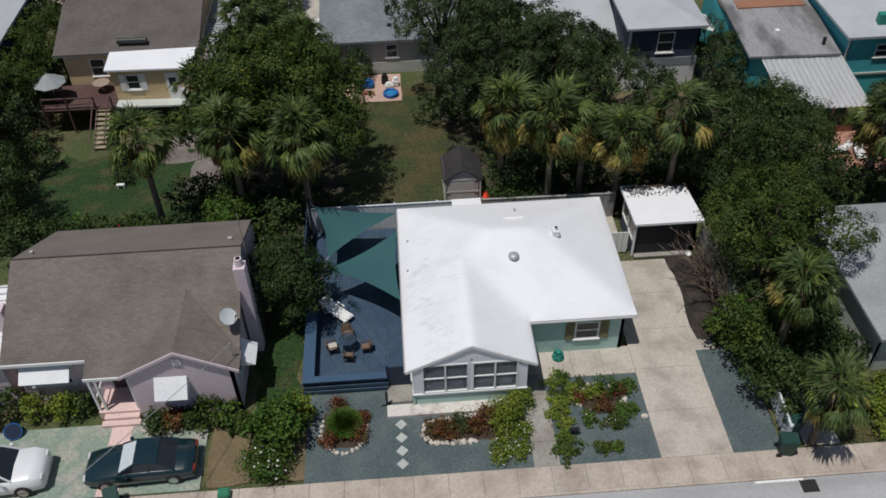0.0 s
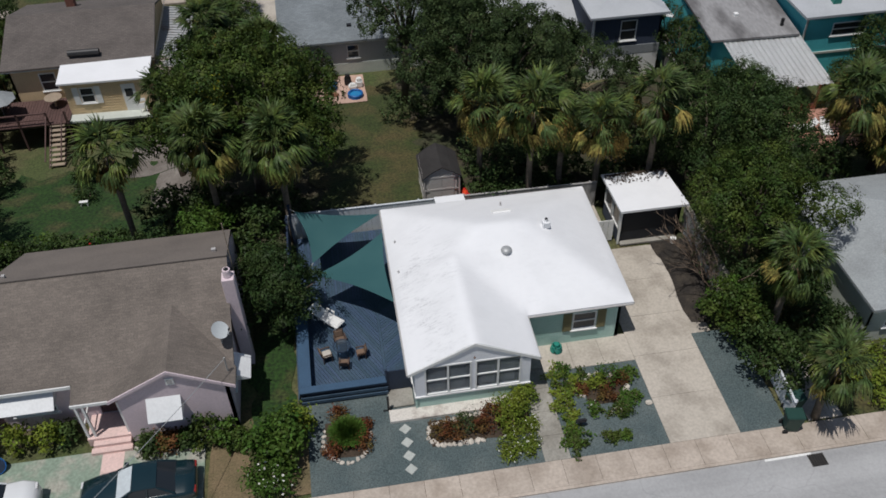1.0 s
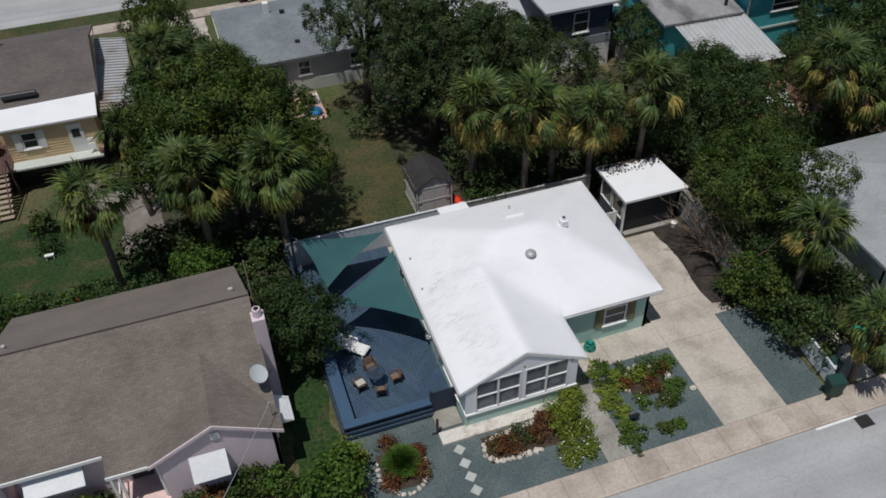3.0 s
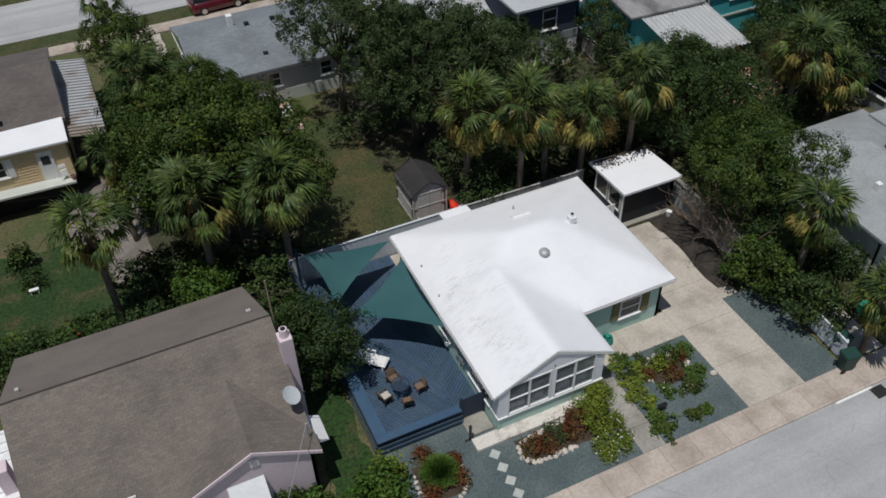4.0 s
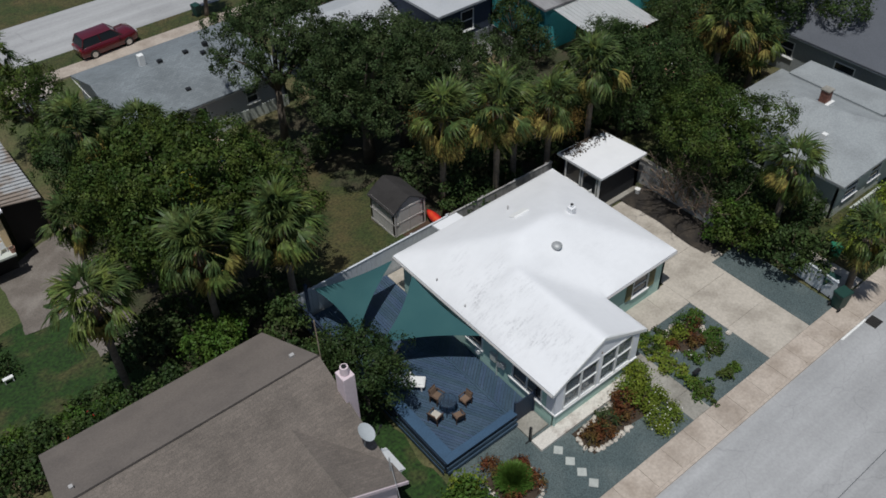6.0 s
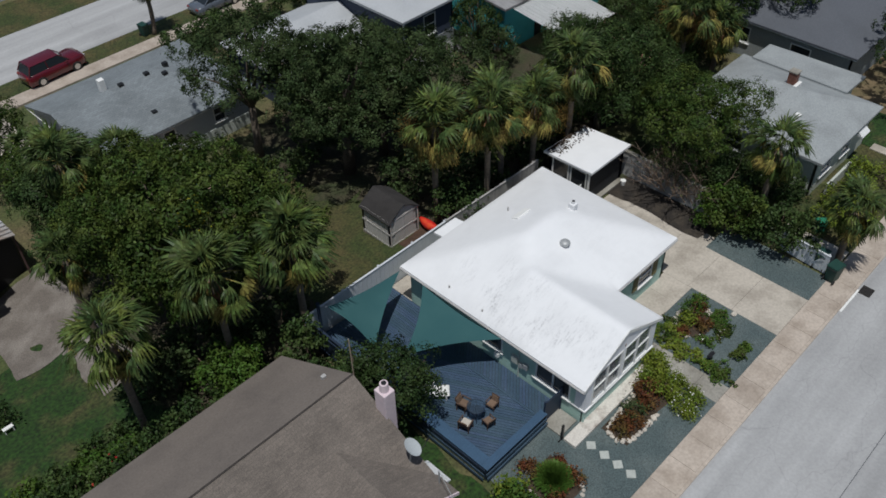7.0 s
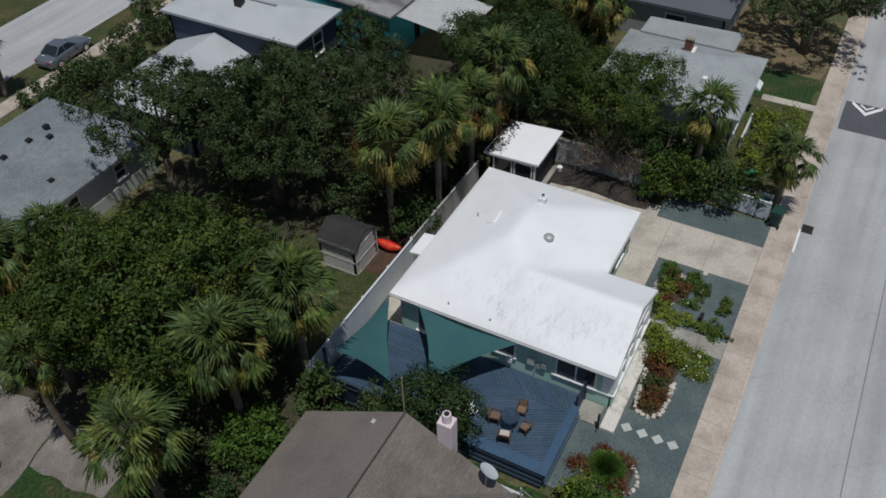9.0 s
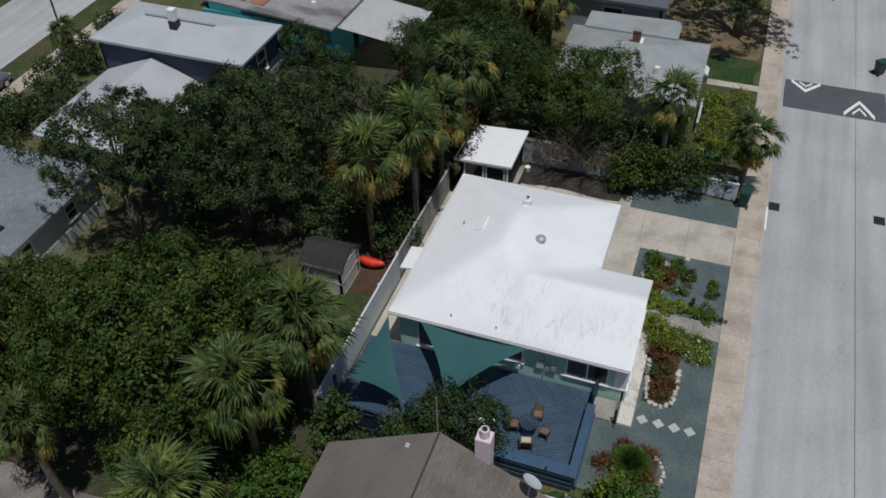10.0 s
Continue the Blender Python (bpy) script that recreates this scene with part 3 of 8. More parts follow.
def terrain(x, y):
    """The land falls gently behind the front row of houses."""
    s = min(max((y - 10.5) / 19.5, 0.0), 1.0)
    a = min(max((-10.5 - x) / 4.0, 0.0), 1.0)
    b = min(max((y - 14.0) / 10.0, 0.0), 1.0) * min(max((47.0 - y) / 6.0, 0.0), 1.0)
    return -2.0 * s - 0.95 * a * a * (3 - 2 * a) * b


def sheet(outline, lift, rough_edge=0.25, step=0.5):
    """A ground patch that follows the land, with an uneven edge, from a rectangle x0, x1, y0, y1."""
    x0, x1, y0, y1 = outline
    nx, ny = max(2, int((x1 - x0) / step)), max(2, int((y1 - y0) / step))
    bm = bmesh.new()
    grid = []
    for j in range(ny + 1):
        row = []
        for i in range(nx + 1):
            x, y = x0 + (x1 - x0) * i / nx, y0 + (y1 - y0) * j / ny
            if i in (0, nx) or j in (0, ny):
                w = noise.noise_vector((x * 0.9, y * 0.9, 3.1))
                x, y = x + w.x * rough_edge * 2, y + w.y * rough_edge * 2
            row.append(bm.verts.new((x, y, terrain(x, y) + lift)))
        grid.append(row)
    for j in range(ny):
        for i in range(nx):
            bm.faces.new((grid[j][i], grid[j][i + 1], grid[j + 1][i + 1], grid[j + 1][i]))
    return bm


RNG = np.random.default_rng(7)


def quads(name, P, material, parent=None, label=""):
    """A mesh of separate quads from an array (n, 4, 3)."""
    n = len(P)
    me = bpy.data.meshes.new(name)
    me.vertices.add(4 * n)
    me.vertices.foreach_set("co", np.ascontiguousarray(P, dtype=np.float32).ravel())
    me.loops.add(4 * n)
    me.loops.foreach_set("vertex_index", np.arange(4 * n, dtype=np.int32))
    me.polygons.add(n)
    me.polygons.foreach_set("loop_start", np.arange(0, 4 * n, 4, dtype=np.int32))
    me.polygons.foreach_set("loop_total", np.full(n, 4, dtype=np.int32))
    me.update(calc_edges=True)
    return link(name, me, material, parent, label)


def leaf_quads(C, N, length, width):
    """Pointed leaves at C that face about N."""
    n = len(C)
    N = N / np.linalg.norm(N, axis=1, keepdims=True)
    t = np.cross(N, RNG.normal(size=(n, 3)))
    t /= np.linalg.norm(t, axis=1, keepdims=True) + 1e-9
    b = np.cross(N, t)
    L, W = (np.asarray(length) * RNG.uniform(0.7, 1.3, n))[:, None], (np.asarray(width) * RNG.uniform(0.7, 1.3, n))[:, None]
    droop = N * L * 0.18
    return np.stack([C - t * L / 2 - droop, C + b * W / 2 - t * L * 0.08, C + t * L / 2 - droop, C - b * W / 2 - t * L * 0.08], axis=1)


def crown_points(lobes, clumps, per=24, spread=0.27, under=0.3, core=5.0, gaps=-9.0):
    """Leaf places, directions and size factors over a crown of lobes (x, y, z, rx, rz): small clumps on the lobes' skin, with
    gaps between them, and a darker filling of larger leaves within."""
    Cs, Ns, Ss = [], [], []
    A = np.array(lobes)

    def buried(p, i, lim):
        hid = np.zeros(len(p), bool)
        for j in range(len(A)):
            if j != i:
                q = (p - A[j, :3]) / np.array([A[j, 3], A[j, 3], A[j, 4]])
                hid |= (q ** 2).sum(1) < lim
        return hid

    for i, (x, y, z, rx, rz) in enumerate(lobes):
        area = 4 * math.pi * rx * rx * 0.75
        n = max(6, int(clumps * area))
        d = RNG.normal(size=(n, 3))
        d /= np.linalg.norm(d, axis=1, keepdims=True)
        d = d[(d[:, 2] > -0.3) | (RNG.random(n) < under)]
        c = d * RNG.uniform(0.8, 1.2, len(d))[:, None] * np.array([rx, rx, rz]) + np.array([x, y, z])
        f = np.sin(1.9 * c[:, 0] + 1.2 * c[:, 1]) + np.sin(2.1 * c[:, 1] - 1.6 * c[:, 2] + 1.0) + np.sin(2.4 * c[:, 0] - 1.0 * c[:, 1] + 2.0 * c[:, 2])
        ok = ~buried(c, i, 0.62) & (f > gaps)
        c, d = c[ok], d[ok]
        k = np.repeat(np.arange(len(c)), per)
        off = RNG.normal(size=(len(k), 3)) * spread * RNG.uniform(0.7, 1.25, len(c))[k][:, None]
        along = (off * d[k]).sum(1, keepdims=True)
        off -= d[k] * along * 0.5
        Cs.append(c[k] + off)
        Ns.append(d[k] + off / spread * 0.35)
        Ss.append(np.ones(len(k)))
        m = int(core * area)
        e = RNG.normal(size=(m, 3))
        e /= np.linalg.norm(e, axis=1, keepdims=True)
        p = e * RNG.uniform(0.45, 0.8, m)[:, None] * np.array([rx, rx, rz]) + np.array([x, y, z])
        ok = ~buried(p, i, 0.3)
        Cs.append(p[ok])
        Ns.append(e[ok])
        Ss.append(np.full(ok.sum(), 2.0))
    return np.concatenate(Cs), np.concatenate(Ns), np.concatenate(Ss)


def crown_lobes(cx, cy, cz, r, h, n, flat=0.75, lo=0.20, hi=0.42, edge=0.98):
    """Lobes spread over an ellipsoid of radius r and half-height h."""
    out = []
    for k in range(n):
        a = k * 2.399963 + RNG.uniform(-0.3, 0.3)
        u = 1 - 1.55 * (k + 0.5) / n
        s = math.sqrt(max(0.0, 1 - u * u))
        k2 = RNG.uniform(0.5, edge)
        rr = r * RNG.uniform(lo, hi)
        out.append((cx + math.cos(a) * s * r * k2, cy + math.sin(a) * s * r * k2, cz + u * h * RNG.uniform(0.5, 0.92), rr, rr * flat))
    return out


def tree(at, r, h, cz, leaf, label, n=22, density=46, length=0.22, lean=(0, 0), name="tree", trunk=0.22, accents=()):
    """A broadleaf tree: tapered trunk, limbs, and a crown of separate leaves in uneven lobes."""
    x, y = at
    z0 = terrain(x, y)
    t = thing(name, (x, y, z0), label, "tree")
    cx, cy = x + lean[0], y + lean[1]
    airy = name == "oak_tree"
    n = int(n * (1.75 if airy else 1.6))
    size = min(1.0, 3.4 / r)
    lobes = crown_lobes(cx, cy, cz, r, h, n, flat=0.45 if airy else 0.7, lo=0.2 * size, hi=0.42 * size, edge=1.08)
    bm = bmesh.new()
    fork = z0 + max(0.5, (cz - h * 0.55 - z0) * 0.75)
    tube(bm, [(x, y, z0 - 0.1), (x + lean[0] * 0.25, y + lean[1] * 0.2, (z0 + fork) / 2), (x + lean[0] * 0.5, y + lean[1] * 0.5, fork)], [trunk * 1.25, trunk, trunk * 0.85], 10)
    part("trunk", bm, "bark", t, smooth=True)
    bm = bmesh.new()
    for lb in lobes[:: max(1, n // 12)]:
        p0 = Vector((x + lean[0] * 0.5, y + lean[1] * 0.5, fork - 0.1))
        p2 = Vector(lb[:3])
        p1 = p0.lerp(p2, 0.5) + Vector((0, 0, 0.12 * (p2 - p0).length))
        tube(bm, [p0, p1, p2], [trunk * 0.5, trunk * 0.3, 0.03], 6)
    tagged(part("branchwork", bm, "bark", t, smooth=True), kind="stuff")
    C, N, F = crown_points(lobes, density / 16, 46, 0.17 if airy else 0.2, under=0.12, core=2.0 if airy else 5.0, gaps=-0.45 if airy else -1.0)
    length *= 0.74
    P = leaf_quads(C, N * 1.1 + RNG.normal(size=C.shape) * 0.42 + np.array([0, 0, 0.35]), length * F ** 0.8, length * 0.5 * F ** 0.8)
    tagged(quads("crown", P, leaf, t, ), kind="stuff")
    for (ax, ay, az, ar), am in accents:
        k = (np.abs(C - np.array([ax, ay, az])) < ar).all(1)
        k &= RNG.random(len(k)) < 0.16
        if k.any():
            tagged(quads("yellowing_leaves", leaf_quads(C[k] + N[k] * 0.08, N[k] + RNG.normal(size=N[k].shape) * 0.5, length, length * 0.55), am, t), kind="stuff")
    return t


def shrub(at, r, h, leaf, label, z=None, n=9, density=70, length=0.16, name="shrub", flowers=None, fl=0.02, category="shrub", lift=0.0, sy=1.0, core=8.0):
    """A dense bush of leaves on a few stems."""
    x, y = at
    z0 = terrain(x, y) if z is None else z
    t = thing(name, (x, y, z0), label, category)
    lobes = [(a, y + (b - y) * sy, max(c, z0 + 0.25 * h), rr, q) for a, b, c, rr, q in crown_lobes(x, y, z0 + h * 0.55 + lift, r, h * 0.62, n, 0.8)]
    bm = bmesh.new()
    for lb in lobes[::2]:
        tube(bm, [(x + (lb[0] - x) * 0.2, y + (lb[1] - y) * 0.2, z0 - 0.05), lb[:3]], [0.03, 0.012], 5)
    tagged(part("stem_mass", bm, "twig", t), kind="stuff")
    C, N, F = crown_points(lobes, density / 10, 14, min(0.2, 0.16 * r + 0.06), core=core)
    C[:, 2] = np.maximum(C[:, 2], z0 + 0.03)
    tagged(quads("foliage", leaf_quads(C, N * 0.6 + RNG.normal(size=C.shape) * 0.5 + np.array([0, 0, 0.5]), length * F ** 0.6, length * 0.6 * F ** 0.6), leaf, t), kind="stuff")
    if flowers:
        k = (RNG.random(len(C)) < fl) & (N[:, 2] > 0) & (F < 1.5)
        tagged(quads("blossom", leaf_quads(C[k] + N[k] * 0.05, N[k] + np.array([0, 0, 1.0]), length * 0.8, length * 0.7), flowers, t), kind="stuff")
    return t


def frond_mesh(name, stalk, arch, spread, fold, droop, length=0.92, n=24):
    """One fan leaf of a cabbage palm: an arching stalk, then a folded fan whose blades join near the hub, part, and hang at the tips."""
    Q = []
    p, a = np.zeros(3), 0.1
    pts = [p]
    for i in range(5):
        a -= arch / 5
        p = p + np.array([math.cos(a), 0, math.sin(a)]) * stalk / 5
        pts.append(p)
    for a0, b0 in zip(pts, pts[1:]):
        w = 0.022
        Q.append([a0 + [0, w, 0], a0 - [0, w, 0], b0 - [0, w, 0], b0 + [0, w, 0]])
    end = pts[-1]
    ax = np.array([math.cos(a), 0, math.sin(a)])
    up = np.array([-math.sin(a), 0, math.cos(a)])
    down = np.array([0, 0, -1.0])
    gap = spread / (n - 1)
    for k in range(n):
        ang = (k - (n - 1) / 2) * gap + RNG.uniform(-0.5, 0.5) * gap
        l = length * (0.62 + 0.38 * math.cos(ang * 0.7)) * RNG.uniform(0.82, 1.12)
        d = ax * math.cos(ang) + np.array([0, math.sin(ang), 0]) - up * fold * abs(math.sin(ang))
        d /= np.linalg.norm(d)
        side = np.cross(d, up + np.array([0, 0.5 * (k % 2 - 0.5), 0]))
        side /= np.linalg.norm(side)
        hang = droop * RNG.uniform(0.55, 1.5)
        p, w0 = end - ax * 0.12 * math.cos(ang), 0.012
        for j, (s1, w1) in enumerate(((0.25, 0.030), (0.45, 0.040), (0.68, 0.026), (0.87, 0.014), (1.0, 0.005))):
            g = min(0.94, hang * max(0.0, s1 - 0.28) * 1.35)
            e = d * (1 - g) + down * g
            step = l * (0.25, 0.23, 0.22, 0.17, 0.13)[j]
            q = p + e / np.linalg.norm(e) * step
            Q.append([p + side * w0, p - side * w0, q - side * w1, q + side * w1])
            p, w0 = q, w1
    ob = quads(name, np.array(Q), None)
    me = ob.data
    bpy.data.objects.remove(ob)
    return me


FROND = {}
for style, spec in {"up": (0.95, 0.25, 4.3, 0.15, 0.7), "mid": (1.1, 0.7, 4.0, 0.5, 1.35), "low": (1.15, 1.15, 3.5, 0.75, 1.5), "limp": (1.0, 1.8, 1.6, 0.9, 1.3)}.items():
    for mt in ("frond", "frond_dark", "frond_old", "frond_dead"):
        for v in range(3):
            me = frond_mesh("frond", *spec)
            me.materials.append(M[mt])
            FROND[style, mt, v] = me


def palm(at, top, r, label, tone="frond", count=40, old=0.18, dead=3, seed=0, trunk=0.17, base=None):
    """A cabbage palm: rough trunk, dead skirt, and fan leaves set in a spiral."""
    x, y = at
    z0 = terrain(x, y) if base is None else base
    rg = random.Random(seed)
    t = thing("palm", (x, y, z0), label, "palm tree", group="cabbage palms")
    zc = top - 0.35 * r
    bm = bmesh.new()
    bend = rg.uniform(-0.25, 0.25)
    tube(bm, [(x + bend * math.sin(math.pi * k / 8), y, z0 - 0.1 + (zc - z0 + 0.1) * k / 8) for k in range(9)], [trunk * (1.15 if k in (0, 7, 8) else 1.0 + 0.06 * (k % 2)) for k in range(9)], 10)
    part("trunk", bm, "palm_bark", t, smooth=True)
    bm = bmesh.new()
    for k in range(22):
        a, zz = k * 2.4, zc - 0.05 - 0.045 * k
        d = Vector((math.cos(a), math.sin(a), 0))
        tube(bm, [Vector((x, y, zz - 0.22)) + d * trunk * 0.9, Vector((x, y, zz)) + d * (trunk + 0.09)], [0.05, 0.03], 4)
    tagged(part("leaf_stubble", bm, "twig", t), kind="stuff")
    s = r / 1.92
    count = int(count * 1.25)
    for k in range(count + dead):
        u = k / count
        az = k * 2.399963 + rg.uniform(-0.3, 0.3)
        if k >= count:
            el, style, mt = rg.uniform(-20, 5), "limp", "frond_dead" if rg.random() < 0.6 else "frond_old"
        else:
            el = 84 - 146 * u ** 0.85 + rg.uniform(-13, 13)
            style = "up" if u < 0.28 else "mid" if u < 0.56 else "low"
            mt = tone if rg.random() < 0.65 else ("frond_dark" if tone == "frond" else "frond")
            if u > 0.42 and rg.random() < old * 2.7:
                mt = "frond_old"
            elif u < 0.3 and rg.random() < 0.6:
                mt = "frond_dark"
        ob = new("frond", FROND[style, mt, k % 3])
        ob.parent = t
        k2 = s * rg.uniform(0.72, 1.15) * (0.72 if k >= count else 1)
        ob.matrix_basis = Matrix.Translation((0, 0, zc - z0 + 0.3 * (1 - u))) @ Matrix.Rotation(az, 4, "Z") @ Matrix.Rotation(-radians(el), 4, "Y") @ Matrix.Rotation(rg.uniform(-0.5, 0.5), 4, "X") @ Matrix.Scale(k2, 4)
    for k in range(4 if old >= 0.3 else 0):
        a = rg.uniform(0, 6.28)
        d = np.array([math.cos(a), math.sin(a), 0])
        c = np.array([x, y, zc - 0.35 * s]) + d * 1.15 * s
        C = c + RNG.normal(size=(420, 3)) * np.array([0.24, 0.24, 0.3]) * s
        tagged(quads("flower_stalk", leaf_quads(C, RNG.normal(size=C.shape) + np.array([0, 0, 0.4]), 0.12, 0.035), "fruit_brown", t), "brown drooping flower stalk", kind="stuff")
    return t


# ---- land, street, paving ----
def land():
    ys = [-300, -60, -16, -5, 4, 10.5] + [12 + k for k in range(37)] + [60, 120, 400]
    xs = [-300, -80, -40, -20] + [-16 + 0.5 * k for k in range(14)] + [-8, 0, 20, 40, 80, 300]
    bm = bmesh.new()
    g = [[bm.verts.new((x, y, terrain(x, y) - 0.06)) for x in xs] for y in ys]
    for j in range(len(ys) - 1):
        for i in range(len(xs) - 1):
            bm.faces.new((g[j][i], g[j][i + 1], g[j + 1][i + 1], g[j + 1][i]))
    return bm


structure("ground", land(), "grass", "rough grass with bare sandy patches", "ground")
structure("road", boxes((-90, 120, -12.9, -5.72, -0.10, -0.045)), "road", "pale worn concrete street with fine cracks", "road")
structure("road_behind", boxes((-60, 90, 50.4, 57.5, -2.10, -1.955)), "road", "pale street behind the rear row of houses", "road")
structure("pavement_behind", boxes((-60, 90, 46.7, 48.2, -2.10, -1.93)), "walkway", "pale concrete footpath along the rear street", "pavement")
structure("verge_behind", boxes((-60, 90, 48.2, 50.4, -2.10, -1.945)), "dry_lawn", "dry grass verge beside the rear street", "verge")
structure("verge_far", boxes((-60, 90, 57.5, 63.0, -2.10, -1.945)), "dry_lawn", "dry grass verge across the rear street", "verge")
structure("pavement_across", boxes((-90, 120, -14.4, -12.9, -0.10, 0.02)), "walkway", "concrete footpath across the street", "pavement")
structure("kerb", boxes((-90, 120, -5.74, -5.60, -0.10, 0.03)), "walkway", "low worn concrete kerb", "kerb")

hump = bmesh.new()
HX = [27.7, 28.2, 28.8, 29.5, 30.2, 30.8, 31.3]
HZ = [-0.04, 0.0, 0.035, 0.05, 0.035, 0.0, -0.04]
hv = [[hump.verts.new((x, y, z)) for x, z in zip(HX, HZ)] for y in (-12.4, -6.0)]
for i in range(6):
    hump.faces.new((hv[0][i], hv[0][i + 1], hv[1][i + 1], hv[1][i]))
speed_hump = structure("speed_hump", hump, "hump", "dark asphalt speed hump with white chevrons", "speed hump")


def hump_z(x):
    return float(np.interp(x, HX, HZ)) + 0.006


def chevron(yc, tip, tail, w=0.42, half=0.95):
    """A white arrow across half the hump."""
    bm = bmesh.new()
    for s in (-1, 1):
        n = 8
        prev = None
        for k in range(n + 1):
            x = tip + (tail - tip) * k / n
            y = yc + s * half * k / n
            a, b = bm.verts.new((x, y, hump_z(x))), bm.verts.new((x + math.copysign(w, tail - tip), y, hump_z(x + math.copysign(w, tail - tip))))
            if prev:
                bm.faces.new((prev[0], a, b, prev[1]))
            prev = (a, b)
    return bm


part("chevron", chevron(-7.33, 29.76, 31.0), "road_paint", speed_hump)
part("chevron", chevron(-10.75, 29.77, 28.2), "road_paint", speed_hump)
part("chevron", chevron(-7.33, 30.5, 31.02, 0.24, 0.42), "road_paint", speed_hump)
part("chevron", chevron(-10.75, 28.9, 28.24, 0.24, 0.42), "road_paint", speed_hump)

for dx, dy in ((16.85, -6.15), (17.4, -11.8)):
    dr = thing("storm_drain", (dx, dy, -0.045), "dark iron storm drain grate set in the street", "drain", group="storm drains")
    part("pit", boxes((dx - 0.36, dx + 0.36, dy - 0.3, dy + 0.3, -0.043, -0.037)), "black", dr)
    for k in range(7):
        part("bar", boxes((dx - 0.36 + k * 0.11, dx - 0.31 + k * 0.11, dy - 0.3, dy + 0.3, -0.037, -0.02)), "iron", dr)
structure("road_joint", boxes((-40, 80, -10.555, -10.525, -0.046, -0.041)), "hump", "thin dark sealed joint along the street", "road joint")
structure("kerb_paint", boxes((14.6, 16.7, -5.86, -5.75, -0.045, -0.035)), "road_paint", "worn white paint line at the kerb", "road marking")

# paving: slabs with open joints
pavement = structure("pavement", boxes((-60, 90, -5.6, -4.3, -0.10, 0.0)), "soil", "concrete footpath in pale tan slabs", "pavement")


def paving(parent, name, x0, x1, y0, y1, nx, ny, z0, z1, material, gap=0.009):
    w, d = (x1 - x0) / nx, (y1 - y0) / ny
    bm = rounded(gap / 2, w - gap / 2, gap / 2, d - gap / 2, 0, z1 - z0, 0.01, 1)
    me = bpy.data.meshes.new(name)
    bm.to_mesh(me)
    bm.free()
    me.materials.append(M[material])
    for j in range(ny):
        for i in range(nx):
            ob = new(name, me)
            ob.parent = parent
            ob.location = (x0 + i * w, y0 + j * d, z0)
            ob.rotation_euler = (random.uniform(-0.002, 0.002), random.uniform(-0.002, 0.002), 0)


paving(pavement, "paving_slab", -36, 60, -5.6, -4.3, 64, 1, -0.05, 0.04, "walkway")
driveway = structure("driveway", boxes((10.92, 14.15, -4.3, 8.2, -0.08, 0.0)), "soil", "pale concrete driveway in large slabs, stained", "driveway")
paving(driveway, "concrete_slab", 10.92, 14.15, -4.3, 8.2, 1, 5, -0.05, 0.035, "concrete")
patio = structure("front_patio", boxes((6.45, 10.92, 0.5, 2.2, -0.08, 0.0)), "soil", "sandy concrete apron below the front window", "patio")
paving(patio, "concrete_slab", 6.45, 10.92, 0.5, 2.2, 3, 1, -0.05, 0.04, "concrete")
walkway = structure("front_walk", boxes((5.3, 6.45, -4.3, 2.2, -0.08, 0.0)), "soil", "grey concrete garden walk to the porch", "footpath")
paving(walkway, "concrete_slab", 5.3, 6.45, -4.3, 2.2, 1, 5, -0.05, 0.035, "grey_concrete")
back_patio = structure("back_patio", boxes((-1.2, 12.3, 10.3, 12.0, -0.3, 0.0)), "concrete", "sandy concrete strip behind the house", "patio")
# litter, its dark colour also holding the shadows that fall here
side_drive = structure("driveway_shade", boxes((15.15, 16.5, 1.65, 9.0, -0.08, 0.02)), "litter", "leaf-littered soil beside the driveway, darkened for tree shade", "ground")
structure("gravel_bed_left", sheet((-4.75, 5.3, -4.3, 0.9), 0.015, 0.0, 0.8), "gravel", "blue-grey gravel front bed", "gravel")
structure("gravel_bed_middle", sheet((6.45, 10.92, -4.3, 0.5), 0.015, 0.0, 0.8), "gravel", "blue-grey gravel bed beside the driveway", "gravel")
structure("gravel_bed_right", sheet((14.15, 16.4, -4.3, 1.65), 0.015, 0.02, 0.8), "gravel", "blue-grey gravel strip beyond the driveway", "gravel")
structure("lawn_left", sheet((-25, -11.8, 12.6, 24.0), -0.03, 0.8), "lawn", "lush green back lawn", "lawn")
structure("lawn_middle", sheet((-3.5, 6.5, 12.6, 30.5), -0.035, 0.6), "dry_lawn", "patchy olive back lawn", "lawn")
structure("wood_floor_left", sheet((-12.5, -3.4, 11.2, 27.0), -0.032, 0.8), "litter", "dark leaf litter below the trees", "ground")
# darkens the bright grass in place of the oaks' shade
structure("wood_floor_middle", sheet((3.4, 9.5, 20.4, 31.8), -0.02, 0.6), "litter", "leaf litter below the oaks, its dark colour standing in for their shade", "ground")
structure("wood_floor_right", sheet((5.5, 26.0, 12.3, 27.0), -0.028, 0.8), "litter", "dark leaf litter below the palms and oaks", "ground")
structure("mulch_strip", sheet((3.2, 7.2, 12.4, 14.5), -0.02, 0.15), "mulch", "reddish brown mulch between shed and fence", "ground")
structure("lawn_right", sheet((17.2, 36, -4.2, -0.3), -0.02, 0.3), "dry_lawn", "thin yellowing front lawn", "lawn")
structure("house_walk", boxes((28.9, 29.6, -4.3, -0.9, -0.08, 0.03)), "concrete", "narrow concrete walk to the pale house", "footpath")
structure("driveway_side", boxes((14.152, 15.148, 1.65, 8.2, -0.08, 0.004)), "concrete", "stained sandy concrete beside the driveway", "driveway")
# dark sheet standing in for tree shade on the littered driveway edge
structure("shade_patch", sheet((14.45, 16.42, 2.2, 8.4), 0.035, 0.12), "shade_litter", "littered ground beside the driveway, darkened for the overhanging tree's shade", "ground")
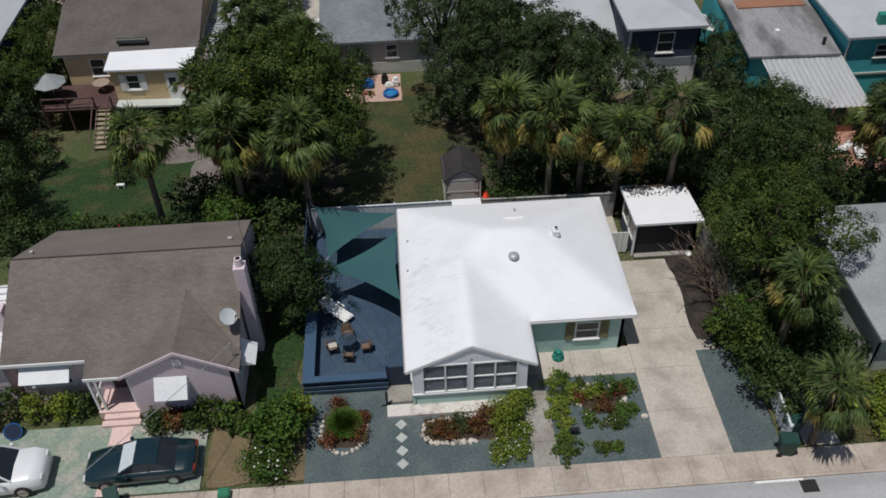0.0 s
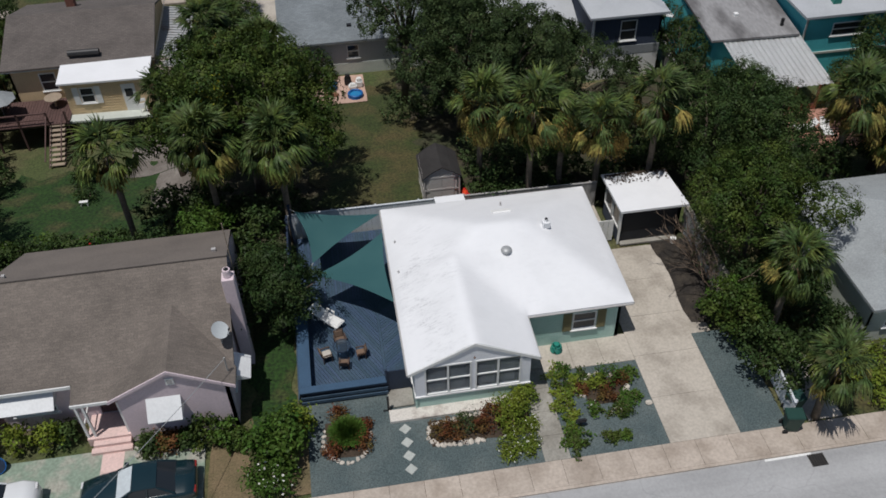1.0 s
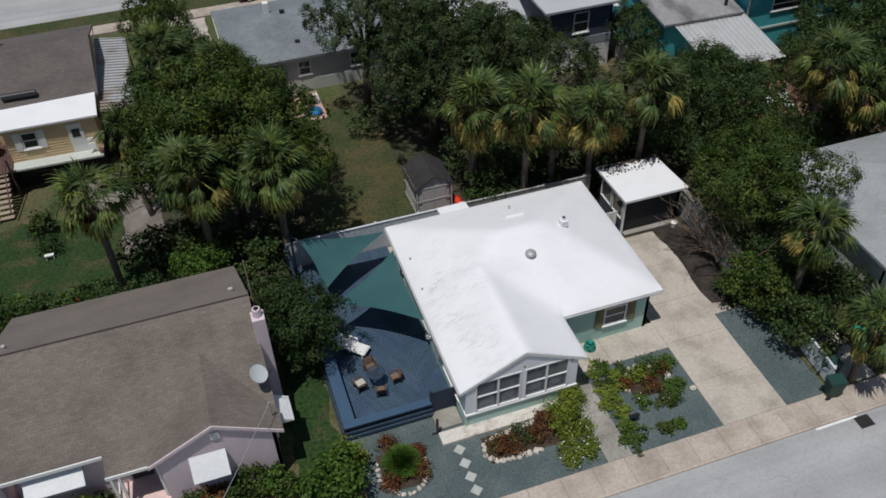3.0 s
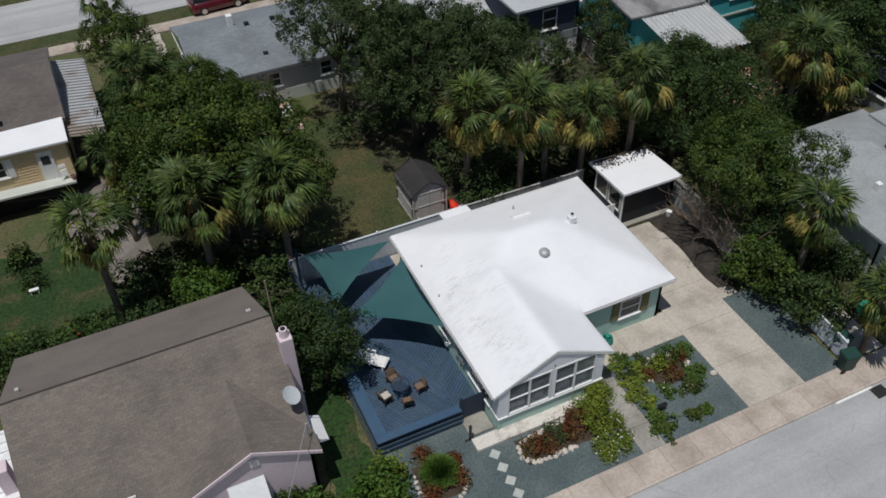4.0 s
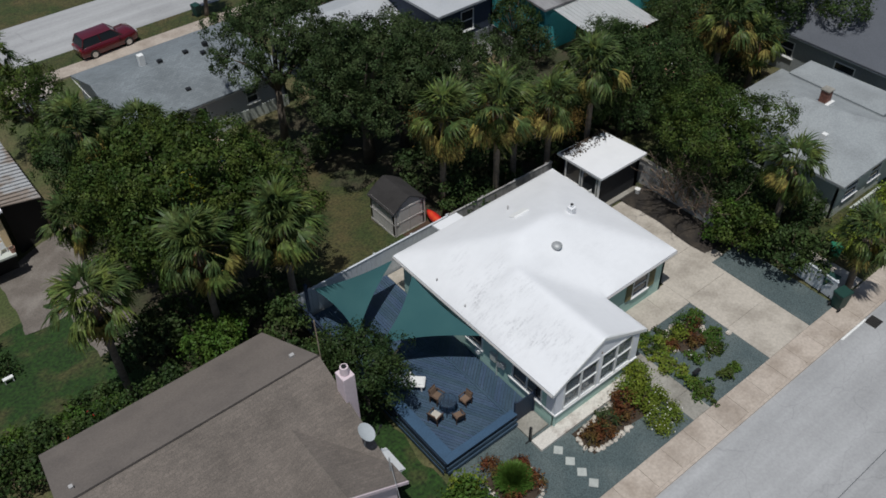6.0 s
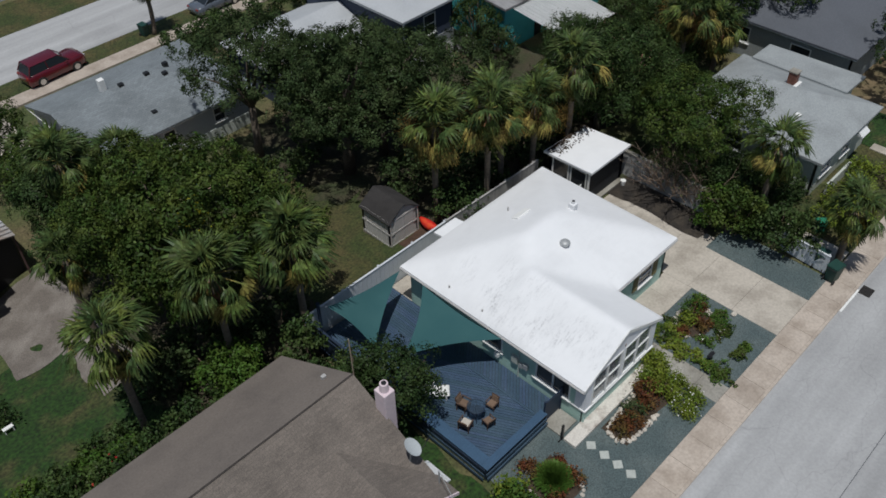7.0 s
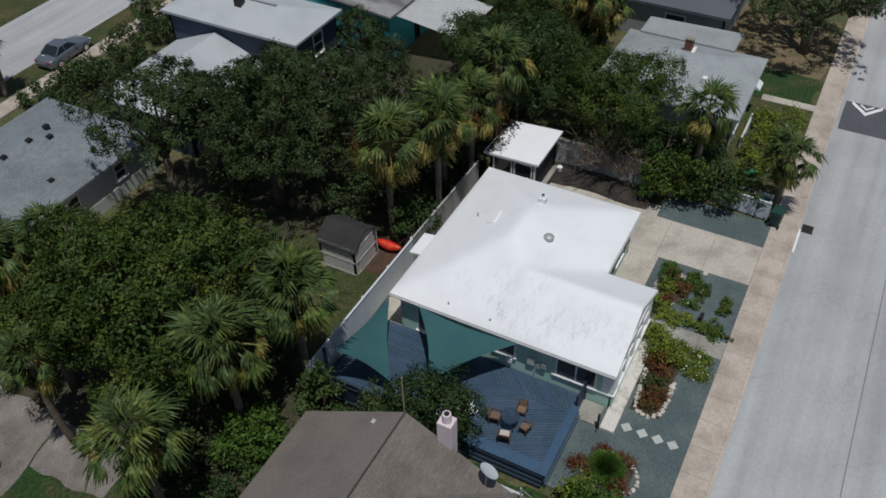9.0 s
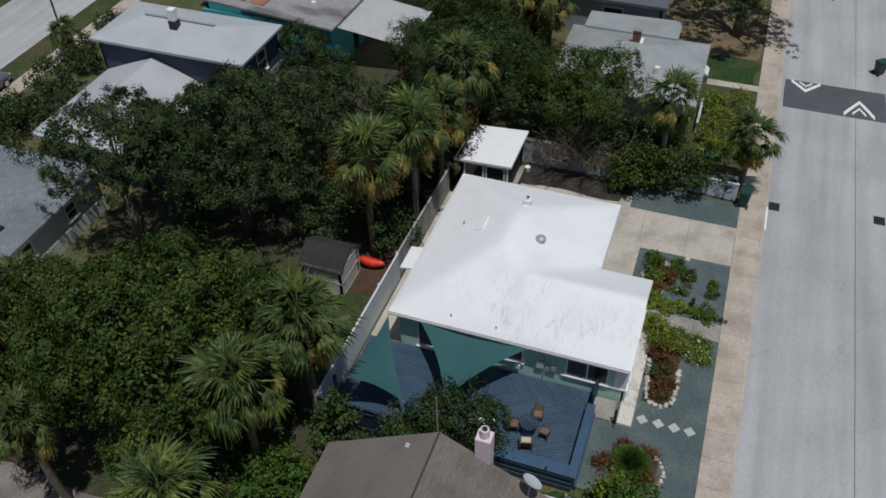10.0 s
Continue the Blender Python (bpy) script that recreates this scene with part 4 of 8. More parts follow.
structure("shaded_mulch", sheet((33.0, 42.0, -4.1, 6.0), 0.0, 0.4), "dirt", "bare sandy ground with leaf litter below the street oak", "ground")
structure("lawn_far_right", sheet((29.2, 33.1, -4.0, 1.4), 0.012, 0.15), "lawn", "mown green side lawn", "lawn")
structure("lawn_strip", sheet((-7.2, -5.2, -1.0, 9.0), -0.01, 0.2), "lawn", "narrow grass strip between the houses", "lawn")
structure("dirt_patch", sheet((-9.0, -7.2, -4.1, -0.9), 0.0, 0.15), "dirt", "brown dead grass beside the parking slab", "ground")
structure("dirt_strip", sheet((-5.9, -4.2, -4.25, -1.5), 0.012, 0.2), "dirt", "thin brown grass at the gravel's edge", "ground")
structure("back_slab", sheet((-13.6, -11.2, 17.5, 22.4), -0.005, 0.12), "old_concrete", "stained old concrete path in the back yard", "path")
structure("parking_pad", sheet((-15.8, -10.9, 22.5, 29.8), -0.005, 0.15), "old_concrete", "worn tan concrete pad before the carport", "driveway")
structure("pool_patio", sheet((-5.0, 0.6, 28.2, 32.2), 0.02, 0.05), "patio_pink", "pinkish concrete patio behind the grey house", "patio")
structure("tile_patio", sheet((26.0, 31.5, 15.2, 20.2), 0.02, 0.05), "terracotta", "pinkish tiled patio below the metal awning", "patio")
structure("rear_drive", sheet((-8.6, -5.6, 40.0, 46.6), 0.02, 0.1), "concrete", "pale driveway to the rear street", "driveway")
structure("sand_yard", sheet((13.5, 22.5, 19.5, 27.5), -0.03, 0.5), "dirt", "dry sandy yard by the dark blue house", "ground")
parking = structure("parking_slab", boxes((-24, -9.25, -4.2, -0.4, -0.08, 0.02)), "green_concrete", "mottled greenish concrete parking slab", "driveway")
pink_path = structure("pink_path", boxes((-13.7, -12.75, -4.2, -0.2, -0.05, 0.028)), "pink_concrete", "pink painted path across the parking slab", "footpath")

# stepping stones
for k, y in enumerate((-1.56, -2.28, -2.98, -3.66)):
    st = part("stepping_stone", rounded(-0.2, 0.2, -0.2, 0.2, 0.0, 0.05, 0.015, 1, pose(-0.44, y, 0.01, 0, 0, 45 + (k % 3 - 1) * 3)), "paver")
    tagged(st, "square pale concrete stepping stone laid cornerwise in gravel", "paving stone", group="stepping stones")
ledge = part("front_ledge", rounded(-1.05, 5.35, -1.16, -0.50, -0.05, 0.16, 0.02, 1), "chalky")
tagged(ledge, "low whitewashed concrete ledge below the front windows", "ledge", kind="structure")
mosaic = part("corner_paving", boxes((-1.0, 0.15, -0.32, 0.72, -0.05, 0.1)), "grey_concrete")
tagged(mosaic, "rough stone-set corner beside the deck", "paving", kind="structure")


# ---- the white-roofed house ----
house = thing("house", (5.5, 5.2, 0), "single-storey mint green house with a bright white hipped roof", "house")
E1 = 2.62
S = 0.455
SW = 0.52


def soft_min(values, k):
    lo = min(values)
    return lo - k * math.log(sum(math.exp(-(v - lo) / k) for v in values))


def roof_z(x, y):
    """Height of the coated roof: a hipped block and a gabled wing, with rounded hips and valleys."""
    main = S * max(0.0, soft_min((x + 0.08, 10.97 - x, y - 1.88, 10.7 - y), 0.26)) if y > 1.88 else 0.0
    wing = SW * max(0.0, soft_min((x + 0.08, 5.84 - x), 0.2)) * min(1.0, max(0.0, (6.6 - y) / 1.6)) if x < 5.84 else 0.0
    return E1 + 0.12 * math.log(math.exp(main / 0.12) + math.exp(wing / 0.12)) - 0.12 * math.log(1 + math.exp(-abs(main + wing) / 0.05)) * 1.0


def roof_mesh(step=0.19):
    xs = sorted({-0.08, 5.84, 10.97, *[round(-0.08 + step * k, 3) for k in range(1, 58)]})
    xs = [x for x in xs if x <= 10.97]
    ys = sorted({-0.62, 1.88, 10.7, *[round(-0.62 + step * k, 3) for k in range(1, 60)]})
    ys = [y for y in ys if y <= 10.7]
    bm = bmesh.new()
    v = {}

    def at(i, j):
        if (i, j) not in v:
            v[i, j] = bm.verts.new((xs[i], ys[j], roof_z(xs[i], ys[j])))
        return v[i, j]

    for i in range(len(xs) - 1):
        for j in range(len(ys) - 1):
            if ys[j] >= 1.87 or xs[i + 1] <= 5.85:
                bm.faces.new((at(i, j), at(i + 1, j), at(i + 1, j + 1), at(i, j + 1)))
    edge = [e for e in bm.edges if e.is_boundary]
    low = {q: bm.verts.new((q.co.x, q.co.y, q.co.z - 0.14)) for q in list(bm.verts)}
    for f in bm.faces[:]:
        bm.faces.new([low[q] for q in reversed(f.verts)])
    for e in edge:
        p, q = e.verts
        bm.faces.new((p, q, low[q], low[p]))
    bmesh.ops.recalc_face_normals(bm, faces=bm.faces[:])
    for f in bm.faces:
        f.smooth = abs(f.normal.z) > 0.3
    for e in edge:
        e.smooth = False
    return bm


roof = part("roof", roof_mesh(), "white_roof", house, "bright white coated roof with grey weather stains")
ext = slab([[(2.9, 10.6, 2.66), (4.5, 10.6, 2.66), (4.5, 11.3, 2.56), (2.9, 11.3, 2.56)]], 0.1)
part("rear_roof", ext, "white_roof", house)
# fascia and gutter lines
for a, b in (((-0.1, -0.62), (-0.1, 10.72)), ((10.97, 1.88), (11.0, 10.66)), ((5.86, 1.86), (10.95, 1.86)), ((5.86, -0.62), (5.86, 1.86))):
    part("gutter", pole((*a, E1 - 0.12), (*b, E1 - 0.12), 0.055, None, 6), "grey_trim", house)
gb = bmesh.new()
for x0, x1, z0, z1 in ((-0.08, 2.88, E1 - 0.02, E1 + 2.95 * SW - 0.06), (5.84, 2.88, E1 - 0.02, E1 + 2.95 * SW - 0.06)):
    vs = [gb.verts.new(p) for p in ((x0, -0.66, z0 + 0.02), (x1, -0.66, z1 + 0.02), (x1, -0.66, z1 - 0.16), (x0, -0.66, z0 - 0.16), (x0, -0.62, z0 + 0.02), (x1, -0.62, z1 + 0.02), (x1, -0.62, z1 - 0.16), (x0, -0.62, z0 - 0.16))]
    for f in ((0, 1, 2, 3), (7, 6, 5, 4), (0, 4, 5, 1), (3, 2, 6, 7), (0, 3, 7, 4), (1, 5, 6, 2)):
        gb.faces.new([vs[i] for i in f])
part("bargeboard", gb, "white", house)
# walls
WX0, WX1, WY0, MX1, MY0, MY1 = 0.22, 5.42, -0.58, 10.5, 2.12, 10.3
wb = bmesh.new()
m_front = wall(wb, (WX0, WY0), (WX1, WY0), 0, 0.9)
m_side = wall(wb, (WX1, WY0), (WX1, MY0), 0, 2.5, [(1.1, 2.0, 0.1, 2.1)])
m_main = wall(wb, (WX1, MY0), (MX1, MY0), 0, 2.5, [(2.72, 3.9, 0.92, 2.08)])
m_right = wall(wb, (MX1, MY0), (MX1, MY1), 0, 2.5, [(2.0, 3.2, 1.0, 2.1)])
m_back = wall(wb, (MX1, MY1), (WX0, MY1), 0, 2.5, [(2.0, 3.0, 1.0, 2.0), (7.2, 8.1, 0.1, 2.1)])
m_left = wall(wb, (WX0, MY1), (WX0, WY0), 0, 2.5, [(8.1, 10.05, 0.98, 2.12), (5.0, 6.1, 1.05, 2.08), (0.9, 1.8, 0.4, 2.1)])
part("wall", wb, "mint", house)
wb = bmesh.new()
FW = [(0.06, 2.17, 0.97, 2.92), (2.33, 4.42, 0.97, 2.92)]
m_band = wall(wb, (0.58, WY0 - 0.01), (5.06, WY0 - 0.01), 0.9, 0.968, t=0.15)
part("lower_panel", wb, "shade_white", house, "white panelling round the front windows, bluish shade tint in its colour")
for u0, u1, z0, z1 in ((0.0, 0.06, 0.97, 2.92), (2.17, 2.33, 0.97, 2.92), (4.42, 4.48, 0.97, 2.92), (0.0, 4.48, 2.921, 2.97)):
    part("window_panel", boxes((u0, u1, 0, 0.15, z0, z1), m=m_band), "shade_white", house)
for x0, x1, y1, z1 in ((WX0 + 0.101, 0.579, 0.12, 2.62), (5.061, WX1 + 0.01, 0.12, 2.62), (WX0 - 0.012, WX0 + 0.10, 0.55, 2.5)):
    part("corner_panel", boxes((x0, x1, WY0 - 0.01, WY0 + y1, 0.9, z1)), "shade_white", house)
gbm = bmesh.new()
for y in (WY0 - 0.01, WY0 + 0.13):
    poly(gbm, [(0.6, y, 2.972), (5.05, y, 2.972), (2.88, y, E1 + 2.65 * SW - 0.1)])
part("gable", gbm, "shade_white", house)
part("sill_band", boxes((WX0 - 0.05, WX1 + 0.05, WY0 - 0.07, WY0 + 0.04, 0.86, 0.95), (WX0 - 0.05, WX0 + 0.03, WY0 + 0.041, 2.4, 0.86, 0.94)), "white", house)
part("corner_board", boxes((WX0 - 0.03, WX0 + 0.06, WY0 - 0.035, WY0 + 0.06, 0, 0.86)), "mint", house)
for u0, u1, z0, z1 in FW:
    window(house, m_band, u0, u1, z0, z1, "wide white-framed front window with sheer curtains", panes=2, sill=False, glass="clear_glass")
    for k in range(2):
        a = u0 + (u1 - u0) * k / 2 + 0.1
        cb = bmesh.new()
        w = (u1 - u0) / 2 - 0.2
        a0, w = (a, w * 0.85) if k else (a + w * 0.15, w * 0.85)
        pts = [(a0 + w * i / 24, 0.22 + 0.03 * math.sin(i * 2.1)) for i in range(25)]
        for (xa, ya), (xb, yb) in zip(pts, pts[1:]):
            poly(cb, [m_band @ Vector((xa, ya, 1.0)), m_band @ Vector((xb, yb, 1.0)), m_band @ Vector((xb, yb, 2.88)), m_band @ Vector((xa, ya, 2.88))])
        part("curtain", cb, "curtain", house)
window(house, m_main, 2.72, 3.9, 0.92, 2.08, "white-framed sash window between brown shutters")
for u in (2.26, 3.94):
    sb = boxes((u, u + 0.42, -0.05, 0.0, 0.9, 2.1))
    for k in range(9):
        box(sb, u + 0.05, u + 0.37, -0.075, -0.05, 0.98 + k * 0.12, 1.05 + k * 0.12)
    sb.transform(m_main)
    part("shutter", sb, "shutter", house, "olive brown louvred shutter")
window(house, m_right, 2.0, 3.2, 1.0, 2.1)
window(house, m_left, 8.1, 10.05, 0.98, 2.12, "wide two-pane side window over the deck", panes=2, rail=False)
window(house, m_left, 5.0, 6.1, 1.05, 2.08, "side window over the deck", rail=False)
window(house, m_left, 0.9, 1.8, 0.4, 2.1, "side door light over the deck", rail=False)
window(house, m_back, 2.0, 3.0, 1.0, 2.0)
for mm, u0, u1 in ((m_side, 1.1, 2.0), (m_back, 7.2, 8.1)):
    part("door", boxes((u0 + 0.02, u1 - 0.02, 0.04, 0.09, 0.1, 2.08), m=mm), "white", house, "white panelled door")
part("step", boxes((5.46, 6.4, 0.7, 1.75, 0.03, 0.16)), "grey_concrete", house)
# side services
mb = bmesh.new()
box(mb, 2.0 + 4.75, 2.0 + 5.1, -0.14, -0.003, 1.1, 1.55)
mb.transform(m_left)
part("meter_box", mb, "pale_wall", house, "pale green electricity meter box")
part("junction_box", boxes((7.45, 7.7, -0.16, -0.003, 1.15, 1.45), m=m_left), "galvanised", house)
part("junction_box", boxes((7.2, 7.38, -0.12, -0.003, 1.0, 1.3), m=m_left), "galvanised", house)
part("conduit", pole(m_left @ Vector((7.14, -0.05, 0.1)), m_left @ Vector((7.14, -0.05, 2.5)), 0.03), "pale_wall", house)
part("air_conditioner", boxes((5.75, 6.0, -0.2, -0.003, 0.74, 0.98), m=m_left), "white", house, "small white vent box below the window")
# roof fittings
db = bmesh.new()
bmesh.ops.create_uvsphere(db, u_segments=20, v_segments=10, radius=0.27, matrix=Matrix.Translation((5.45, 4.9, 4.08)) @ Matrix.Diagonal((1, 1, 0.6, 1)))
tube(db, [(5.45, 4.9, 3.8), (5.45, 4.9, 4.06)], 0.19, 16)
part("roof_ventilator", db, "galvanised", house, "grey domed roof ventilator", smooth=True)
cb = rounded(7.52, 7.88, 6.0, 6.36, 4.1, 4.48, 0.03, 1)
tube(cb, [(7.7, 6.18, 4.4), (7.7, 6.18, 4.6)], 0.1, 12)
part("chimney", cb, "white_roof", house, "short white flue box")
part("flue_cap", pole((7.7, 6.18, 4.59), (7.7, 6.18, 4.63), 0.08), "black", house)
part("roof_hatch", rounded(-0.5, 0.5, -0.22, 0.22, 0.0, 0.1, 0.03, 1, pose(5.86, 7.97, roof_z(5.86, 7.97) - 0.02, -24, 0, 0)), "white", house)
for px, py, pz in ((6.05, 9.0, 3.62), (0.36, 7.74, 2.96), (0.28, 5.55, 2.96)):
    part("vent_pipe", pole((px, py, pz - 0.4), (px, py, pz), 0.045), "grey_trim", house)
ob = bmesh.new()
tube(ob, [(2.88, -0.5, 3.5), (2.88, -0.5, 3.28)], [0.02, 0.02], 6)
bmesh.ops.create_uvsphere(ob, u_segments=10, v_segments=8, radius=0.13, matrix=Matrix.Translation((2.88, -0.5, 3.12)) @ Matrix.Diagonal((1, 0.8, 1.5, 1)))
part("porch_lantern", ob, "rust", house, "brown hanging lantern below the gable", smooth=True)

hose = thing("hose_reel", (7.35, 1.7, 0.04), "teal plastic garden hose reel", "hose reel")
hb = bmesh.new()
for k in range(5):
    ring = [(7.35 + math.cos(a) * (0.27 - 0.015 * k), 1.72 + math.sin(a) * (0.27 - 0.015 * k), 0.1 + 0.07 * k) for a in np.linspace(0, math.tau, 17)]
    tube(hb, ring, 0.04, 6, False)
part("hose", hb, "teal_plastic", hose, smooth=True)
part("reel", pole((7.35, 1.72, 0.04), (7.35, 1.72, 0.5), 0.16, 0.12, 12), "teal_plastic", hose)


# ---- deck, sails and furniture ----
DX0, DX1, DY0, DY1, DZ = -4.85, 0.2, 0.72, 11.9, 0.22
deck = thing("deck", (-2.3, 6.3, 0), "dark blue painted timber deck with herringbone boards", "deck")
bm = bmesh.new()


def clip_board(bm, u, ang, x0, x1, y0, y1, w=0.128, z0=DZ - 0.03, z1=DZ):
    """One board at offset u across the direction ang, cut to a rectangle."""
    d, n = Vector((math.cos(ang), math.sin(ang))), Vector((-math.sin(ang), math.cos(ang)))
    c = Vector(((x0 + x1) / 2, (y0 + y1) / 2))
    pts = [c + d * s * 30 + n * (u + t * w / 2) for s, t in ((-1, -1), (1, -1), (1, 1), (-1, 1))]
    for axis, lim, sign in ((0, x0, 1), (0, x1, -1), (1, y0, 1), (1, y1, -1)):
        out = []
        for i, p in enumerate(pts):
            q = pts[(i + 1) % len(pts)]
            fp, fq = sign * (p[axis] - lim), sign * (q[axis] - lim)
            if fp >= 0:
                out.append(p)
            if fp * fq < 0:
                out.append(p.lerp(q, fp / (fp - fq)))
        pts = out
        if len(pts) < 3:
            return
    top = [bm.verts.new((p.x, p.y, z1)) for p in pts]
    low = [bm.verts.new((p.x, p.y, z0)) for p in pts]
    bm.faces.new(top)
    for i in range(len(pts)):
        j = (i + 1) % len(pts)
        bm.faces.new((low[i], low[j], top[j], top[i]))


for k in range(-40, 41):
    clip_board(bm, k * 0.142, radians(-62), -4.8, -1.02, DY0, 6.6)
for k in range(-40, 41):
    clip_board(bm, k * 0.142, radians(40), -0.88, DX1, DY0, 6.6)
for k in range(-60, 61):
    clip_board(bm, k * 0.142, radians(90), DX0, DX1, 6.75, DY1)
tagged(part("decking", bm, "deck_blue", deck), kind="stuff")
part("seam_board", boxes((-1.01, -0.89, DY0, 6.6, DZ - 0.03, DZ + 0.006), (DX0, DX1, 6.61, 6.74, DZ - 0.03, DZ + 0.006)), "deck_blue", deck)
part("deck_frame", boxes((DX0, DX1, DY0, DY1, 0.0, DZ - 0.05)), "black", deck)
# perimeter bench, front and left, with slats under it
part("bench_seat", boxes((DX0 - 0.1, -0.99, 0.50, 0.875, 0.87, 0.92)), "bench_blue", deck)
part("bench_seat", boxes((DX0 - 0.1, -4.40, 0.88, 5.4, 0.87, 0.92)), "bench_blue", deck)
# inner faces darker than the seat: their shadow is in the navy colour
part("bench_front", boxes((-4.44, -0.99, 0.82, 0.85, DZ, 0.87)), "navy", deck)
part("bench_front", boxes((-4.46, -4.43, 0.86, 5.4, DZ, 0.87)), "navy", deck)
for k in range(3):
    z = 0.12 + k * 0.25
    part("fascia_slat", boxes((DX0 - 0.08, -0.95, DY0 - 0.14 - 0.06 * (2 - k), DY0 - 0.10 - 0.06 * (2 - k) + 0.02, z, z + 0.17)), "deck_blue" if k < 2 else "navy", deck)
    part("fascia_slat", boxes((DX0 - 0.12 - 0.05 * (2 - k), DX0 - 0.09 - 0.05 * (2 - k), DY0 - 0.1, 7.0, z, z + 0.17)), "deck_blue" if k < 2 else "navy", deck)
for x in (-4.85, -3.55, -2.25, -1.0):
    part("rail_post", boxes((x - 0.05, x + 0.05, DY0 - 0.1, DY0 - 0.03, 0.0, 0.86)), "navy", deck)
gate = part("gate_panel", boxes((-0.95, 0.2, DY0 - 0.06, DY0 - 0.01, 0.15, 1.45)), "navy", deck, "dark solid gate panel beside the house")
for x in (-0.97, 0.14):
    part("gate_post", boxes((x - 0.05, x + 0.05, DY0 - 0.1, DY0, 0.0, 1.6)), "navy", deck)
post = thing("garden_post", (-1.05, -0.42, 0), "black metal post with a short foot beside the ledge", "post")
part("shaft", boxes((-1.1, -1.0, -0.47, -0.37, 0.0, 1.0)), "black", post)
part("foot", boxes((-1.3, -1.1, -0.45, -0.40, 0.02, 0.09)), "black", post)


def sail(corners, label, sag=0.16, dip=0.25, n=14):
    """A three-cornered shade sail with hollow edges."""
    a, b, c = (Vector(p) for p in corners)
    mid = (a + b + c) / 3
    t = thing("shade_sail", mid, label, "shade sail")
    bm = bmesh.new()
    g = {}
    for i in range(n + 1):
        for j in range(n + 1 - i):
            u, v = i / n, j / n
            w = 1 - u - v
            p = a * u + b * v + c * w
            for e, f in ((u, v), (v, w), (w, u)):
                k = 4 * e * f * max(0.0, 1 - 3.2 * (1 - e - f))
                p = p.lerp(mid, sag * k * 0.9)
            p = p - Vector((0, 0, dip * 27 * u * v * w * 0.5))
            g[i, j] = bm.verts.new(p)
    for i in range(n):
        for j in range(n - i):
            bm.faces.new((g[i, j], g[i + 1, j], g[i, j + 1]))
            if i + j < n - 1:
                bm.faces.new((g[i + 1, j], g[i + 1, j + 1], g[i, j + 1]))
    cloth = part("cloth", bm, "sail", t, smooth=True)
    for p in (a, b, c):
        d = (p - mid).normalized()
        part("tie", pole(p - d * 0.05, p + d * 0.3, 0.015, None, 6), "galvanised", t)
    return t


A3 = (-3.9, 8.5, 1.4)
sail([(-0.12, 10.7, 2.35), (-4.55, 10.9, 3.0), A3], "teal three-cornered shade sail over the back of the deck")
sail([(-0.15, 9.05, 2.5), (-0.15, 3.95, 2.5), (-3.78, 6.6, 2.35)], "teal three-cornered shade sail tied to the roof edge", dip=0.2)
for px, py, h in ((-4.2, 8.25, 1.75), (-4.15, 6.45, 2.6), (-4.85, 11.2, 3.2)):
    sp = thing("sail_post", (px, py, 0), "dark blue timber post holding a shade sail", "post", group="sail posts")
    part("shaft", boxes((px - 0.06, px + 0.06, py - 0.06, py + 0.06, 0, h)), "navy", sp)
    part("cap", boxes((px - 0.08, px + 0.08, py - 0.08, py + 0.08, h, h + 0.04)), "navy", sp)

# loungers, table, chairs
lounge = thing("sun_lounger", (-3.3, 4.9, DZ), "white reclining sun lounger on the blue deck", "lounger")
ml = pose(-3.6, 5.5, DZ, 0, 0, -44)
part("seat", rounded(-0.1, 1.1, -0.32, 0.32, 0.3, 0.38, 0.03, 1, ml), "white", lounge)
part("backrest", rounded(-0.75, 0.02, -0.32, 0.32, 0.0, 0.07, 0.03, 1, ml @ pose(-0.1, 0, 0.33, 0, 22, 0)), "white", lounge)
for x in (-0.55, 0.95):
    for y in (-0.27, 0.27):
        part("leg", boxes((x - 0.03, x + 0.03, y - 0.03, y + 0.03, 0, 0.31), m=ml), "white", lounge)
part("head_pad", rounded(0.62, 1.05, -0.22, 0.22, 0.38, 0.42, 0.02, 1, ml), "white", lounge)
for y in (-0.36, 0.36):
    part("armrest", boxes((-0.1, 0.4, y - 0.03, y + 0.03, 0.5, 0.54), (-0.08, -0.03, y - 0.02, y + 0.02, 0.3, 0.5), (0.33, 0.38, y - 0.02, y + 0.02, 0.3, 0.5), m=ml), "white", lounge)
TC = (-2.85, 3.05)
table = thing("patio_table", (*TC, DZ), "round glass-topped patio table with a dark frame", "table")
part("tabletop", pole((*TC, DZ + 0.70), (*TC, DZ + 0.72), 0.40, None, 28), "table_glass", table)
rb2 = bmesh.new()
tube(rb2, [(TC[0] + 0.405 * math.cos(a), TC[1] + 0.405 * math.sin(a), DZ + 0.71) for a in np.linspace(0, math.tau, 29)], 0.022, 6, False)
part("rim", rb2, "navy", table)
for k in range(4):
    a = radians(45 + 90 * k)
    part("leg", pole((TC[0] + 0.38 * math.cos(a), TC[1] + 0.38 * math.sin(a), DZ), (TC[0] + 0.3 * math.cos(a), TC[1] + 0.3 * math.sin(a), DZ + 0.7), 0.022), "navy", table)


